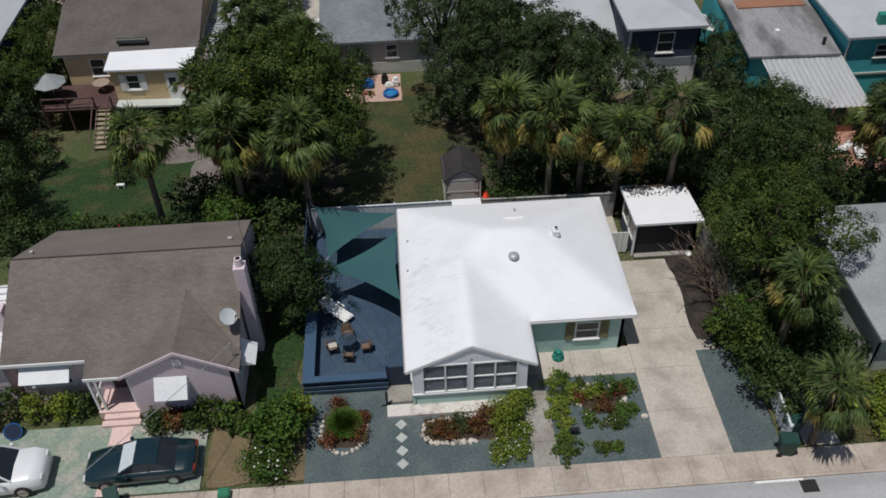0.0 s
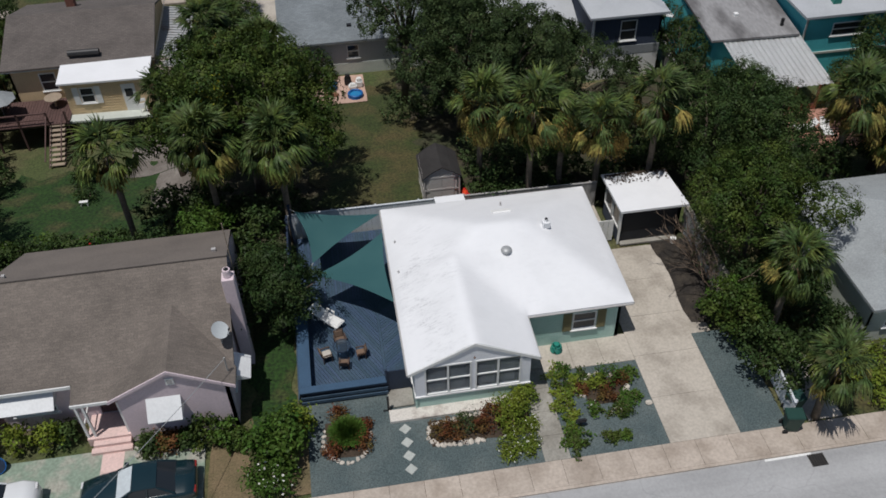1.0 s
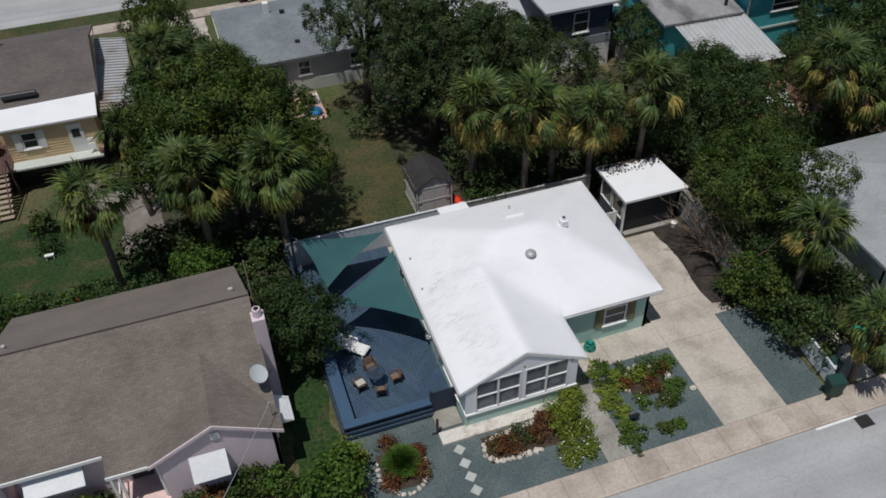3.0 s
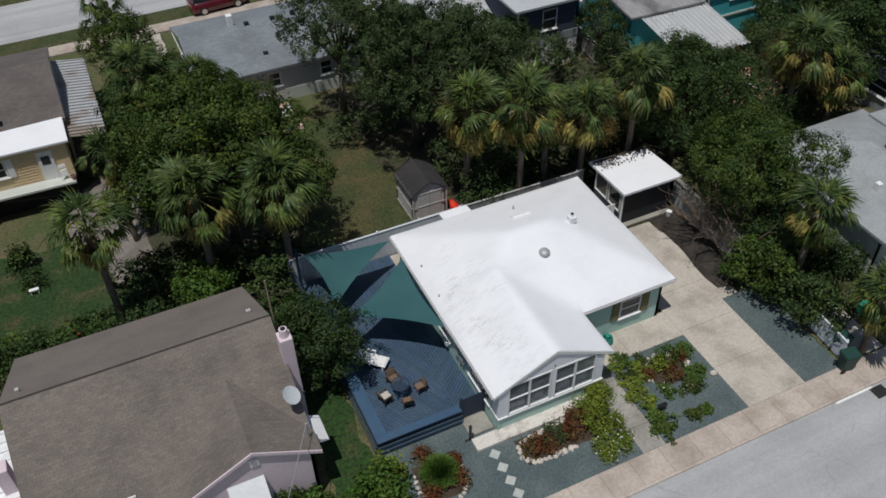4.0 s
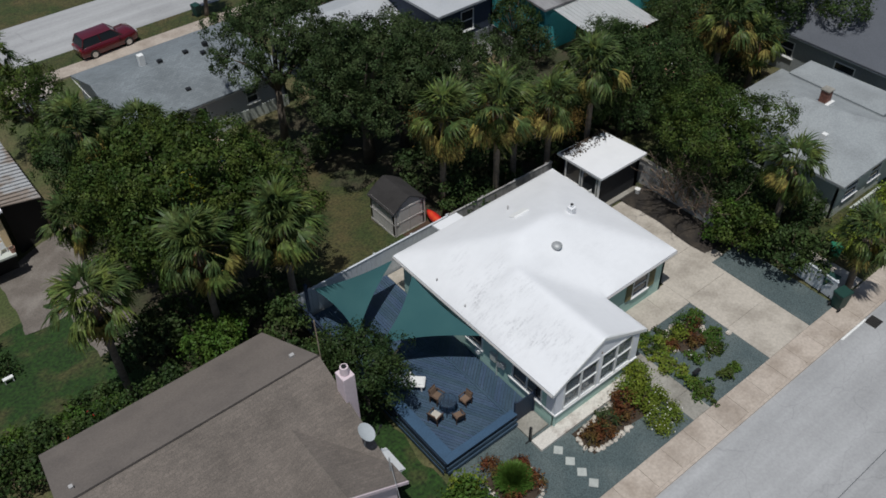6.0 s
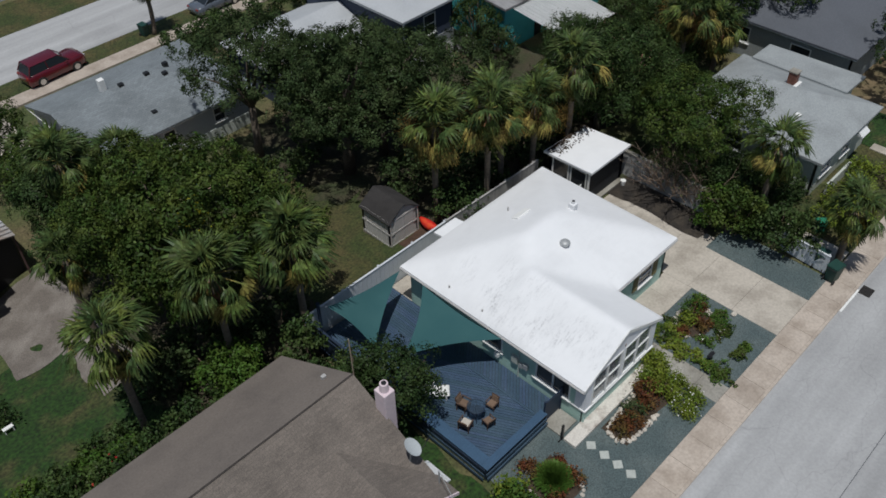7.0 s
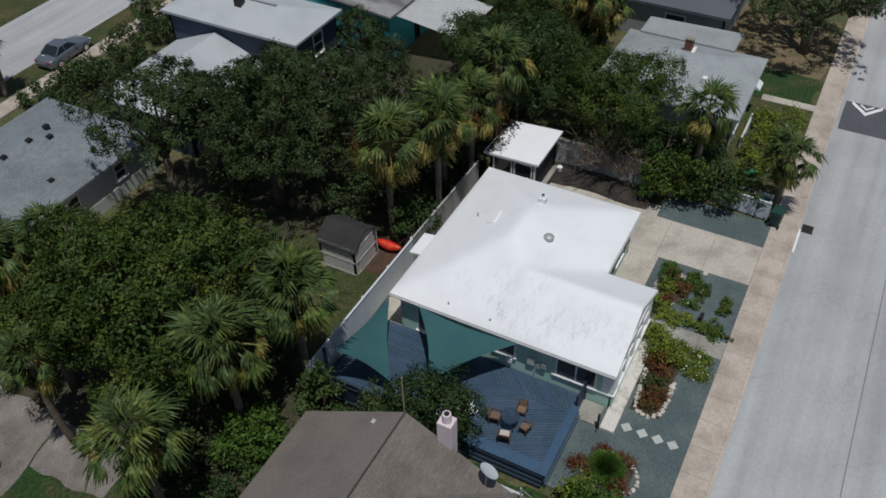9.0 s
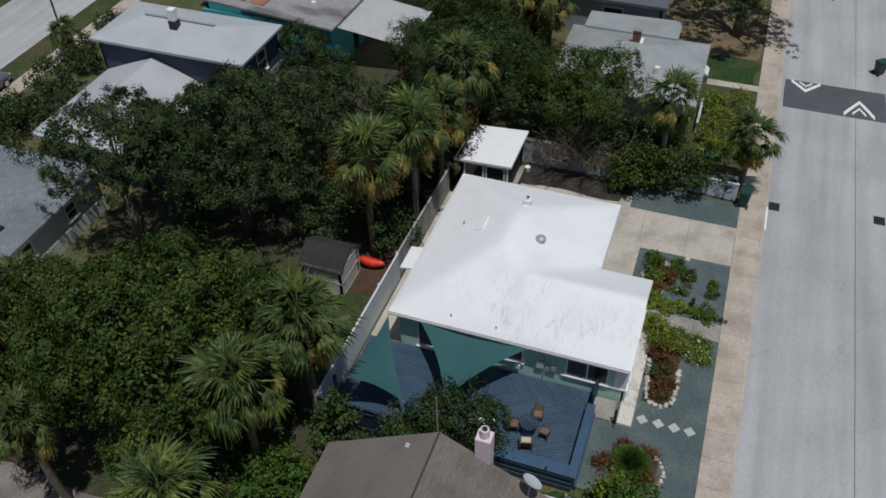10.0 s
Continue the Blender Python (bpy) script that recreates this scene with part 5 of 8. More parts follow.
def chair(seat_cloth="cushion", label="brown wicker patio chair with a tan seat cushion"):
    c = thing("patio_chair", (0, 0, 0), label, "chair", group="chairs round the patio table")
    part("seat", rounded(-0.28, 0.28, -0.28, 0.28, 0.34, 0.4, 0.02, 1), "wicker", c)
    part("cushion", rounded(-0.25, 0.25, -0.26, 0.24, 0.4, 0.48, 0.035, 2), seat_cloth, c)
    part("backrest", rounded(-0.28, 0.28, 0.0, 0.05, 0.0, 0.5, 0.02, 1, pose(0, 0.26, 0.4, -14, 0, 0)), "wicker", c)
    part("back_cushion", rounded(-0.23, 0.23, -0.05, 0.0, 0.06, 0.44, 0.02, 1, pose(0, 0.26, 0.4, -14, 0, 0)), "cushion", c)
    for x in (-0.3, 0.3):
        part("armrest", boxes((x - 0.035, x + 0.035, -0.25, 0.3, 0.58, 0.62), (x - 0.02, x + 0.02, -0.24, -0.2, 0.0, 0.58)), "wicker", c)
        part("leg", boxes((x - 0.025, x + 0.025, 0.24, 0.29, 0.0, 0.58)), "wicker", c)
    return c


SC = Matrix.Scale(0.86, 4)
first_chair = chair()
first_chair.matrix_basis = pose(-2.9, 3.74, DZ, 0, 0, 12) @ SC
copy_thing(first_chair, pose(-2.0, 2.85, DZ, 0, 0, -84) @ SC)
copy_thing(first_chair, pose(-2.82, 2.34, DZ, 0, 0, 172) @ SC)
pale_chair = chair("linen", "brown wicker patio chair with a pale cushion")
pale_chair.matrix_basis = pose(-3.62, 2.96, DZ, 0, 0, 104) @ SC


# ---- fences ----
def board_fence(p, q, z0, h, board, material, label, top="", group="", rail_mat=None, gap=0.01, posts=2.4):
    """A run of upright boards between posts, each board an object of its own."""
    p, q = Vector((*p, 0)), Vector((*q, 0))
    L = (q - p).length
    ang = math.degrees(math.atan2(q.y - p.y, q.x - p.x))
    f = thing("fence", (*p.xy, z0), label, "fence", group)
    n = int(L / board)
    bm = boxes((gap / 2, board - gap / 2, -0.012, 0.012, 0, h))
    me = bpy.data.meshes.new("board")
    bm.to_mesh(me)
    bm.free()
    me.materials.append(M[material])
    for k in range(n):
        ob = new("board", me)
        ob.parent = f
        ob.matrix_basis = pose(0, 0, 0, 0, 0, ang) @ pose(k * L / n, 0, 0.04)
    m = Matrix.Translation((*p.xy, z0)) @ pose(0, 0, 0, 0, 0, ang)
    for z in (0.35, h - 0.3):
        part("rail", boxes((0, L, 0.014, 0.06, z, z + 0.09), m=m), rail_mat or material, f)
    part("top_rail", boxes((0, L, -0.035, 0.065, h + 0.045, h + 0.085), m=m), rail_mat or material, f)
    for k in range(int(L / posts) + 1):
        u = min(k * posts, L)
        part("post", boxes((u - 0.05, u + 0.05, 0.015, 0.115, 0, h + 0.12), m=m), rail_mat or material, f)
    return f


board_fence((-5.05, 12.15), (4.6, 12.1), -0.15, 1.85, 0.3, "fence_white", "smooth pale vinyl panel fence along the back line")
board_fence((4.7, 12.15), (12.3, 12.0), -0.15, 1.8, 0.15, "fence_grey", "weathered grey board fence along the back line")
board_fence((-5.1, 6.9), (-5.1, 12.1), 0.0, 1.75, 0.16, "navy", "dark blue board fence at the side of the deck")
bw = thing("boundary_wall", (16.5, 6, 0), "grey rendered block wall beside the driveway", "wall", kind="structure")
part("wall", boxes((16.45, 16.62, 2.9, 9.2, 0, 1.65)), "block_wall", bw)
part("coping", boxes((16.41, 16.66, 2.9, 9.2, 1.65, 1.71)), "grey_concrete", bw)
board_fence((16.75, -1.3), (16.55, -4.0), 0.0, 1.15, 0.15, "fence_white", "white vinyl fence panel leaning by the bins", posts=1.3)

# ---- screened garage and shed ----
garage = thing("garage", (14.2, 10, 0), "low dark garage with a flat white roof", "garage")
part("roof", slab([[(12.45, 8.35, 2.5), (16.2, 8.35, 2.5), (16.0, 11.55, 2.42), (12.4, 11.75, 2.42)]], 0.14), "white_roof", garage, "flat white roof, leaf-littered at the back")
gw = bmesh.new()
g_front = wall(gw, (12.6, 8.6), (15.95, 8.6), 0, 2.38, [(0.15, 3.2, 0.12, 2.2)])
part("wall", gw, "navy_wall", garage)
gw = bmesh.new()
g_right = wall(gw, (15.95, 8.6), (15.95, 11.4), 0, 2.38)
part("wall", gw, "navy_wall", garage)
gw = bmesh.new()
g_back = wall(gw, (15.95, 11.4), (12.6, 11.4), 0, 2.38)
part("wall", gw, "navy_wall", garage)
gw = bmesh.new()
g_left = wall(gw, (12.6, 11.4), (12.6, 8.6), 0, 2.38, [(0.2, 1.4, 0.9, 2.2), (1.5, 2.65, 0.9, 2.2)])
part("wall", gw, "navy_wall", garage)
part("screen", boxes((0.15, 3.2, 0.05, 0.07, 0.12, 2.2), m=g_front), "screen", garage, "black mesh screen across the front")
part("threshold", boxes((0.1, 3.3, -0.25, 0.05, 0.03, 0.13), m=g_front), "grey_concrete", garage)
for u0, u1 in ((0.2, 1.4), (1.5, 2.65)):
    window(garage, g_left, u0, u1, 0.9, 2.2, "white-framed window in the garage's side", rail=False, sill=False)
part("corner_post", boxes((12.56, 12.66, 8.56, 8.66, 0, 2.36)), "white", garage)
C = np.stack([RNG.uniform(12.5, 16.0, 420), 11.58 - RNG.random(420) ** 3 * 0.9, np.full(420, 2.45)], axis=1)
C[:, 2] += (11.6 - C[:, 1]) * 0.024 + 0.012
litter = quads("leaf_litter", leaf_quads(C, RNG.normal(size=C.shape) * 0.25 + np.array([0, 0, 1.0]), 0.15, 0.09), "soil")
tagged(litter, "brown fallen leaves along the back of the white garage roof", "leaf litter", kind="stuff")
lampb = thing("white_pot", (15.6, 8.2, 0), "small white pot beside the garage", "pot")
part("pot", pole((15.6, 8.15, 0.02), (15.6, 8.15, 0.34), 0.13, 0.17, 14), "white", lampb)
side_gate = thing("side_gate", (11.6, 8.9, 0), "white gate between house and garage", "gate")
for k in range(6):
    part("board", boxes((10.6 + k * 0.3, 10.87 + k * 0.3, 8.9, 8.94, 0.05, 1.5)), "white", side_gate)
part("rail", boxes((10.6, 12.4, 8.945, 8.99, 1.3, 1.4), (10.6, 12.4, 8.945, 8.99, 0.3, 0.4)), "white", side_gate)

SZ = terrain(3.8, 15.5) - 0.04
shed = thing("garden_shed", (3.85, 15.5, SZ), "weathered greyish garden shed with a dark shingled roof", "shed")
sx0, sx1, sy0, sy1 = 2.76, 4.9, 14.62, 16.9
for x in (sx0, sx1 - 0.15):
    part("skid", boxes((x, x + 0.15, sy0 - 0.1, sy1 + 0.05, SZ - 0.25, SZ)), "timber", shed)
sw = bmesh.new()
wall(sw, (sx0, sy0), (sx1, sy0), SZ, SZ + 1.85)
wall(sw, (sx1, sy0), (sx1, sy1), SZ, SZ + 1.85)
wall(sw, (sx1, sy1), (sx0, sy1), SZ, SZ + 1.85)
wall(sw, (sx0, sy1), (sx0, sy0), SZ, SZ + 1.85)
xm = (sx0 + sx1) / 2
for y in (sy0 + 0.01, sy1 - 0.01):
    poly(sw, [(sx0, y, SZ + 1.85), (sx1, y, SZ + 1.85), (sx1 - 0.5, y, SZ + 2.22), (xm, y, SZ + 2.52), (sx0 + 0.5, y, SZ + 2.22)])
part("wall", sw, "shed_wall", shed)
prof = [(sx0 - 0.12, SZ + 1.8), (sx0 + 0.47, SZ + 2.25), (xm, SZ + 2.58), (sx1 - 0.47, SZ + 2.25), (sx1 + 0.12, SZ + 1.8)]
part("roof", slab([[(a[0], sy0 - 0.1, a[1]), (b[0], sy0 - 0.1, b[1]), (b[0], sy1 + 0.1, b[1]), (a[0], sy1 + 0.1, a[1])] for a, b in zip(prof, prof[1:])], 0.06), "shed_roof", shed, "dark shingled roof")
part("door", boxes((sx0 + 0.35, xm - 0.01, sy0 - 0.035, sy0, SZ + 0.08, SZ + 1.75)), "shed_wall", shed)
part("door", boxes((xm + 0.01, sx1 - 0.35, sy0 - 0.035, sy0, SZ + 0.08, SZ + 1.75)), "shed_wall", shed)
for z in (0.05, 0.9, 1.78):
    part("trim", boxes((sx0, sx1, sy0 - 0.05, sy0 - 0.036, SZ + z, SZ + z + 0.1), (sx0 - 0.02, sx0 - 0.005, sy0, sy1, SZ + z, SZ + z + 0.1)), "shed_trim", shed)
for x in (sx0 - 0.01, sx1 - 0.09):
    part("corner_trim", boxes((x, x + 0.1, sy0 - 0.052, sy0 - 0.04, SZ, SZ + 1.85)), "shed_trim", shed)
for k in range(5):
    part("batten", boxes((sx0 - 0.018, sx0 - 0.004, sy0 + 0.4 * k + 0.3, sy0 + 0.4 * k + 0.36, SZ, SZ + 1.8)), "shed_trim", shed)
kayak = thing("kayak", (5.3, 13.9, terrain(5.3, 13.9)), "red and orange plastic kayak lying by the shed", "kayak")
kb = bmesh.new()
tube(kb, [(5.2, 13.2 + 0.2 * k, terrain(0, 13.6) + 0.3 + 0.012 * (k - 4) ** 2) for k in range(9)], [0.03, 0.16, 0.23, 0.27, 0.28, 0.27, 0.23, 0.16, 0.03], 10)
part("hull", kb, "kayak_red", kayak, smooth=True)


# ---- the pink house ----
pink = thing("house", (-12.7, 4.6, 0), "pale pink stucco house with a weathered brown shingle roof", "house")
PR, PE, PY0, PY1, PYR = 5.35, 3.05, 0.95, 10.1, 5.45
PX0, PX1 = -18.2, -7.5
ps = (PR - PE) / (PYR - PY0)
part("roof", slab([
    [(PX0, PY0, PE), (-14.4, PY0, PE), (-14.4, PYR, PR), (PX0, PYR, PR)],
    [(-14.4, PY0, PE), (-12.65, PY0, PE), (-10.0, 3.63, PE + ps * 2.68), (-10.0, PYR, PR), (-14.4, PYR, PR)],
    [(-10.0, 3.63, PE + ps * 2.68), (-7.5, PY0, PE), (PX1, PYR, PR), (-10.0, PYR, PR)],
    [(-14.4, PY0, PE), (-14.4, 0.1, PE - 0.3), (-12.55, 0.1, PE - 0.3), (-12.65, PY0, PE)],
], 0.14), "shingle_brown", pink, "weathered brown shingle roof")
part("roof", slab([[(PX0, PYR, PR + 0.004), (PX1, PYR, PR + 0.004), (-7.85, PY1, 3.0), (-18.0, PY1, 3.0)]], 0.13), "roll_brown", pink, "flat brown rolled roofing on the rear slope")
# thin dark strip paints the shadow line along the ridge
part("ridge_gap", boxes((PX0, PX1, PYR - 0.04, PYR + 0.03, PR - 0.02, PR + 0.02)), "gap_shadow", pink)
GZ = PE + ps * 2.68
part("gable_roof", slab([
    [(-12.75, -0.2, PE - 0.02), (-10.02, -0.2, GZ + 0.05), (-10.02, 3.7, GZ + 0.05), (-12.75, PY0 - 0.1, PE - 0.02)],
    [(-7.42, -0.2, PE - 0.02), (-7.42, PY0 - 0.1, PE - 0.02), (-10.02, 3.7, GZ + 0.05), (-10.02, -0.2, GZ + 0.05)],
], 0.13), "shingle_brown", pink)
gbm = bmesh.new()
for x0, z0, x1, z1 in ((-12.75, PE, -10.02, GZ + 0.07), (-7.42, PE, -10.02, GZ + 0.07)):
    vs = [gbm.verts.new(p) for p in ((x0, -0.25, z0), (x1, -0.25, z1), (x1, -0.25, z1 - 0.17), (x0, -0.25, z0 - 0.17), (x0, -0.2, z0), (x1, -0.2, z1), (x1, -0.2, z1 - 0.17), (x0, -0.2, z0 - 0.17))]
    for f in ((0, 1, 2, 3), (7, 6, 5, 4), (0, 4, 5, 1), (3, 2, 6, 7), (0, 3, 7, 4), (1, 5, 6, 2)):
        gbm.faces.new([vs[i] for i in f])
part("bargeboard", gbm, "pink_wall", pink)
part("fascia", boxes((PX0, -14.42, PY0 - 0.06, PY0 - 0.004, PE - 0.16, PE + 0.01), (-14.42, -12.76, 0.04, 0.096, PE - 0.45, PE - 0.29)), "white", pink)
wb = bmesh.new()
p_gab = wall(wb, (-12.4, -0.1), (-7.75, -0.1), 0, PE - 0.05, [(1.2, 2.4, 1.2, 2.4)])
p_rt = wall(wb, (-7.75, -0.1), (-7.75, 9.8), 0, PE - 0.1, [(1.0, 2.0, 1.3, 2.4)])
p_bk = wall(wb, (-7.75, 9.8), (-17.9, 9.8), 0, PE - 0.1)
p_lf = wall(wb, (-17.9, 9.8), (-17.9, 1.3), 0, PE - 0.1)
p_fr = wall(wb, (-17.9, 1.3), (-12.4, 1.3), 0, PE - 0.05, [(0.5, 2.4, 1.1, 2.4), (4.1, 5.0, 0.5, 2.5)])
for y in (-0.1, 0.05):
    poly(wb, [(-12.4, y, PE - 0.05), (-7.75, y, PE - 0.05), (-10.02, y, GZ - 0.1)])
for x in (-7.75, -17.9):
    poly(wb, [(x, 1.0, PE - 0.1), (x, 9.9, PE - 0.1), (x, PYR, PR - 0.15)])
part("wall", wb, "pink_wall", pink)
window(pink, p_gab, 1.2, 2.4, 1.2, 2.4)
window(pink, p_rt, 1.0, 2.0, 1.3, 2.4)
window(pink, p_fr, 0.5, 2.4, 1.1, 2.4, panes=2)
part("door", boxes((4.12, 4.98, 0.05, 0.1, 0.5, 2.48), m=p_fr), "deck_brown", pink, "dark porch door in shade")
part("porch_floor", boxes((-14.3, -12.4, -0.05, 1.3, 0.0, 0.48)), "pink_concrete", pink)
for k, (y0, y1, z) in enumerate(((-0.32, -0.05, 0.34), (-0.6, -0.32, 0.18))):
    part("step", boxes((-14.05 - 0.1 * k, -12.45 + 0.05 * k, y0, y1, 0.02, z)), "pink_concrete", pink)
for x in (-14.25, -13.95, -12.5):
    part("porch_column", boxes((x - 0.05, x + 0.05, 0.05, 0.15, 0.48, PE - 0.42)), "white", pink)
part("porch_rail", boxes((-14.25, -14.2, 0.15, 1.3, 1.25, 1.32)), "white", pink)
part("gable_vent", boxes((-10.2, -9.85, -0.16, -0.1, 3.55, 3.95)), "white", pink)
part("gable_vent_slats", boxes((-10.13, -9.92, -0.175, -0.16, 3.62, 3.88)), "grey_trim", pink)
ch = rounded(-7.62, -7.08, 3.45, 4.05, 0, 5.7, 0.02, 1)
part("chimney", ch, "pink_wall", pink, "tall pale pink chimney at the gable end")
part("chimney_pot", pole((-7.35, 3.75, 5.7), (-7.35, 3.75, 6.1), 0.2, 0.17, 14), "pink_wall", pink)
part("flue", pole((-7.35, 3.75, 6.09), (-7.35, 3.75, 6.13), 0.11), "black", pink)
cap = thing("roof_vents", (-8.2, 6.0, 4.9), "small dark roof vents on the rear slope", "vent")
part("vent", boxes((-8.3, -8.1, 6.4, 6.55, 4.7, 5.0)), "grey_trim", cap)
part("vent", boxes((-17.6, -17.45, 6.1, 6.25, 4.9, 5.15)), "grey_trim", cap)


def awning(m, u0, u1, z1, drop, out, label, slats=7):
    a = thing("awning", m @ Vector(((u0 + u1) / 2, 0, z1)), label, "awning", group="metal awnings")
    for k in range(slats):
        s0, s1 = k / slats, (k + 1) / slats
        bm = bmesh.new()
        ya, yb, za, zb = -out * s0, -out * s1, z1 - drop * s0, z1 - drop * s1
        for pts in ([(u0, ya - 0.005, za + 0.03), (u1, ya - 0.005, za + 0.03), (u1, yb, zb + 0.022), (u0, yb, zb + 0.022)], [(u0, yb, zb + 0.022), (u1, yb, zb + 0.022), (u1, yb, zb), (u0, yb, zb)], [(u0, ya - 0.005, za), (u0, yb, zb), (u1, yb, zb), (u1, ya - 0.005, za)]):
            poly(bm, [m @ Vector(p) for p in pts])
        part("slat", bm, "white_metal", a)
    for u in (u0, u1):
        bm = bmesh.new()
        poly(bm, [m @ Vector(p) for p in ((u, 0, z1), (u, -out, z1 - drop), (u, 0, z1 - drop))])
        part("side", bm, "white_metal", a)
    return a


awning(p_gab, 1.15, 2.6, 2.75, 0.75, 0.75, "white slatted metal awning over the gable window")
awning(p_fr, 0.35, 2.6, 2.7, 0.6, 0.8, "wide white slatted metal awning over the front window", 6)
awning(p_rt, 0.8, 2.1, 2.75, 0.5, 0.85, "white slatted metal awning over the side window", 6)
dish = thing("satellite_dish", (-7.95, 1.75, 3.5), "pale grey satellite dish on a short mast at the roof edge", "satellite dish")
dm = look((-7.85, 1.75, 4.45), (-7.35, 1.35, 5.3))
db = bmesh.new()
rings = []
for j in range(5):
    r = 0.4 * j / 4
    rings.append([db.verts.new(dm @ Vector((r * math.cos(k * math.tau / 20), r * math.sin(k * math.tau / 20), -0.45 * r * r + 0.06))) for k in range(20)])
for A, B in zip(rings, rings[1:]):
    for k in range(20):
        db.faces.new((A[k], A[(k + 1) % 20], B[(k + 1) % 20], B[k]))
bmesh.ops.remove_doubles(db, verts=db.verts[:], dist=0.001)
part("reflector", db, "dish_grey", dish, smooth=True)
part("mast", pole((-7.95, 1.85, 3.5), (-7.9, 1.8, 4.4), 0.03), "galvanised", dish)
part("arm", pole(dm @ Vector((0, -0.42, 0)), dm @ Vector((0, -0.25, -0.6)), 0.015), "black", dish)
part("receiver", pole(dm @ Vector((0, -0.25, -0.55)), dm @ Vector((0, -0.22, -0.7)), 0.04), "black", dish)
ant = thing("antenna_mast", (-7.35, 5.6, 4.8), "thin rusty antenna mast at the gable end", "antenna")
part("mast", pole((-7.35, 5.55, 0.0), (-7.38, 5.58, 7.2), 0.025), "timber", ant)
cable = thing("power_cable", (-7.75, 0.5, 4.0), "pale overhead service cable", "cable")
cd = Vector((-0.399, -0.853, 0.335))
part("wire", tube(bmesh.new(), [Vector((-7.73, 0.5, 4.0)) + cd * (s * 22) - Vector((0, 0, 1)) * (1.3 * 4 * s * (1 - s) * 0.35) for s in np.linspace(0, 1, 20)], 0.014, 5), "galvanised", cable)
part("weatherhead", pole((-7.73, 0.5, 2.8), (-7.73, 0.5, 4.05), 0.035), "galvanised", cable)
upole = thing("utility_pole", (-16.5, -18.3, 0), "tall weathered timber utility pole", "utility pole")
part("shaft", pole((-16.55, -18.35, -0.1), (-16.55, -18.35, 12.2), 0.16, 0.11), "timber", upole)
part("crossarm", boxes((-17.4, -15.7, -18.42, -18.28, 11.2, 11.35)), "timber", upole)
annex = thing("annex", (-19.6, 4, 0), "white lean-to with a ribbed metal roof", "annex")
part("wall", boxes((-21.2, -18.35, 1.2, 6.4, 0, 2.5)), "pink_wall", annex)
part("roof", slab([[(-21.4, 1.0, 2.55), (-18.3, 1.0, 2.75), (-18.3, 6.6, 2.75), (-21.4, 6.6, 2.55)]], 0.08), "metal_sheet", annex)
for k in range(12):
    part("roof_rib", boxes((-21.4, -18.3, 1.1 + k * 0.48, 1.16 + k * 0.48, 2.72, 2.79)), "white_metal", annex)
part("chimney", rounded(-18.95, -18.45, 3.3, 3.9, 2.6, 4.1, 0.02, 1), "pink_wall", annex)


# ---- houses of the rear row and to the side ----
def simple_house(name, x0, x1, y0, y1, zg, ze, slope, wall_mat, roof_mat, label, gable="", over=0.35, wins=(), lower=None, roof_label=""):
    """Walls, roof, windows of a house seen from a distance. wins: (side, u0, u1, z0, z1) with sides f, r, b, l."""
    h = thing(name, ((x0 + x1) / 2, (y0 + y1) / 2, zg), label, "house")
    part("roof", slab(hip_faces(x0 - over, x1 + over, y0 - over, y1 + over, ze, slope, gable), 0.14), roof_mat, h, roof_label)
    ex0, ex1, ey0, ey1 = x0 - over + 0.02, x1 + over - 0.02, y0 - over + 0.02, y1 + over - 0.02
    for bx in ((ex0, ex1, ey0, ey0 + 0.04), (ex0, ex1, ey1 - 0.04, ey1), (ex0, ex0 + 0.04, ey0 + 0.05, ey1 - 0.05), (ex1 - 0.04, ex1, ey0 + 0.05, ey1 - 0.05)):
        part("eave", boxes((*bx, ze - 0.2, ze - 0.141)), "white", h)
    bm = bmesh.new()
    sides = {"f": ((x0, y0), (x1, y0)), "r": ((x1, y0), (x1, y1)), "b": ((x1, y1), (x0, y1)), "l": ((x0, y1), (x0, y0))}
    ms = {}
    for s, (p, q) in sides.items():
        ms[s] = wall(bm, p, q, zg - 0.2, ze - 0.02, [w[1:] for w in wins if w[0] == s])
    along_x = (x1 - x0) >= (y1 - y0)
    hh = min(x1 - x0, y1 - y0) / 2
    for key, lo in (("a", True), ("b", False)):
        if key in gable:
            if along_x:
                x = x0 if lo else x1
                poly(bm, [(x, y0, ze - 0.02), (x, y1, ze - 0.02), (x, (y0 + y1) / 2, ze + hh * slope)])
            else:
                y = y0 if lo else y1
                poly(bm, [(x0, y, ze - 0.02), (x1, y, ze - 0.02), ((x0 + x1) / 2, y, ze + hh * slope)])
    part("wall", bm, wall_mat, h)
    if lower:
        zl, lm = lower
        part("lower_wall", boxes((x0 - 0.03, x1 + 0.03, y0 - 0.03, y0 - 0.005, zg - 0.2, zl), (x0 - 0.03, x0 - 0.005, y0, y1, zg - 0.2, zl), (x1 + 0.005, x1 + 0.03, y0, y1, zg - 0.2, zl)), lm, h)
    for s, u0, u1, z0, z1 in wins:
        window(h, ms[s], u0, u1, z0, z1)
    return h, ms


# dark blue two-storey house
bh, bm_s = simple_house("house", 16.75, 21.75, 27.95, 39.0, -2, 3.3, 0.3, "navy_wall", "pale_roof", "dark blue two-storey house with a pale hipped roof", wins=[("f", 2.0, 3.2, 1.15, 2.75), ("r", 1.0, 1.9, 1.4, 2.7), ("f", 1.9, 2.7, -1.4, -0.4)], lower=(0.1, "white"))
part("siding_band", boxes((16.7, 21.8, 27.9, 27.945, 0.1, 0.75)), "membrane", bh)
part("chimney", rounded(18.3, 18.8, 33.5, 34.0, 3.9, 5.3, 0.02, 1), "white", bh)
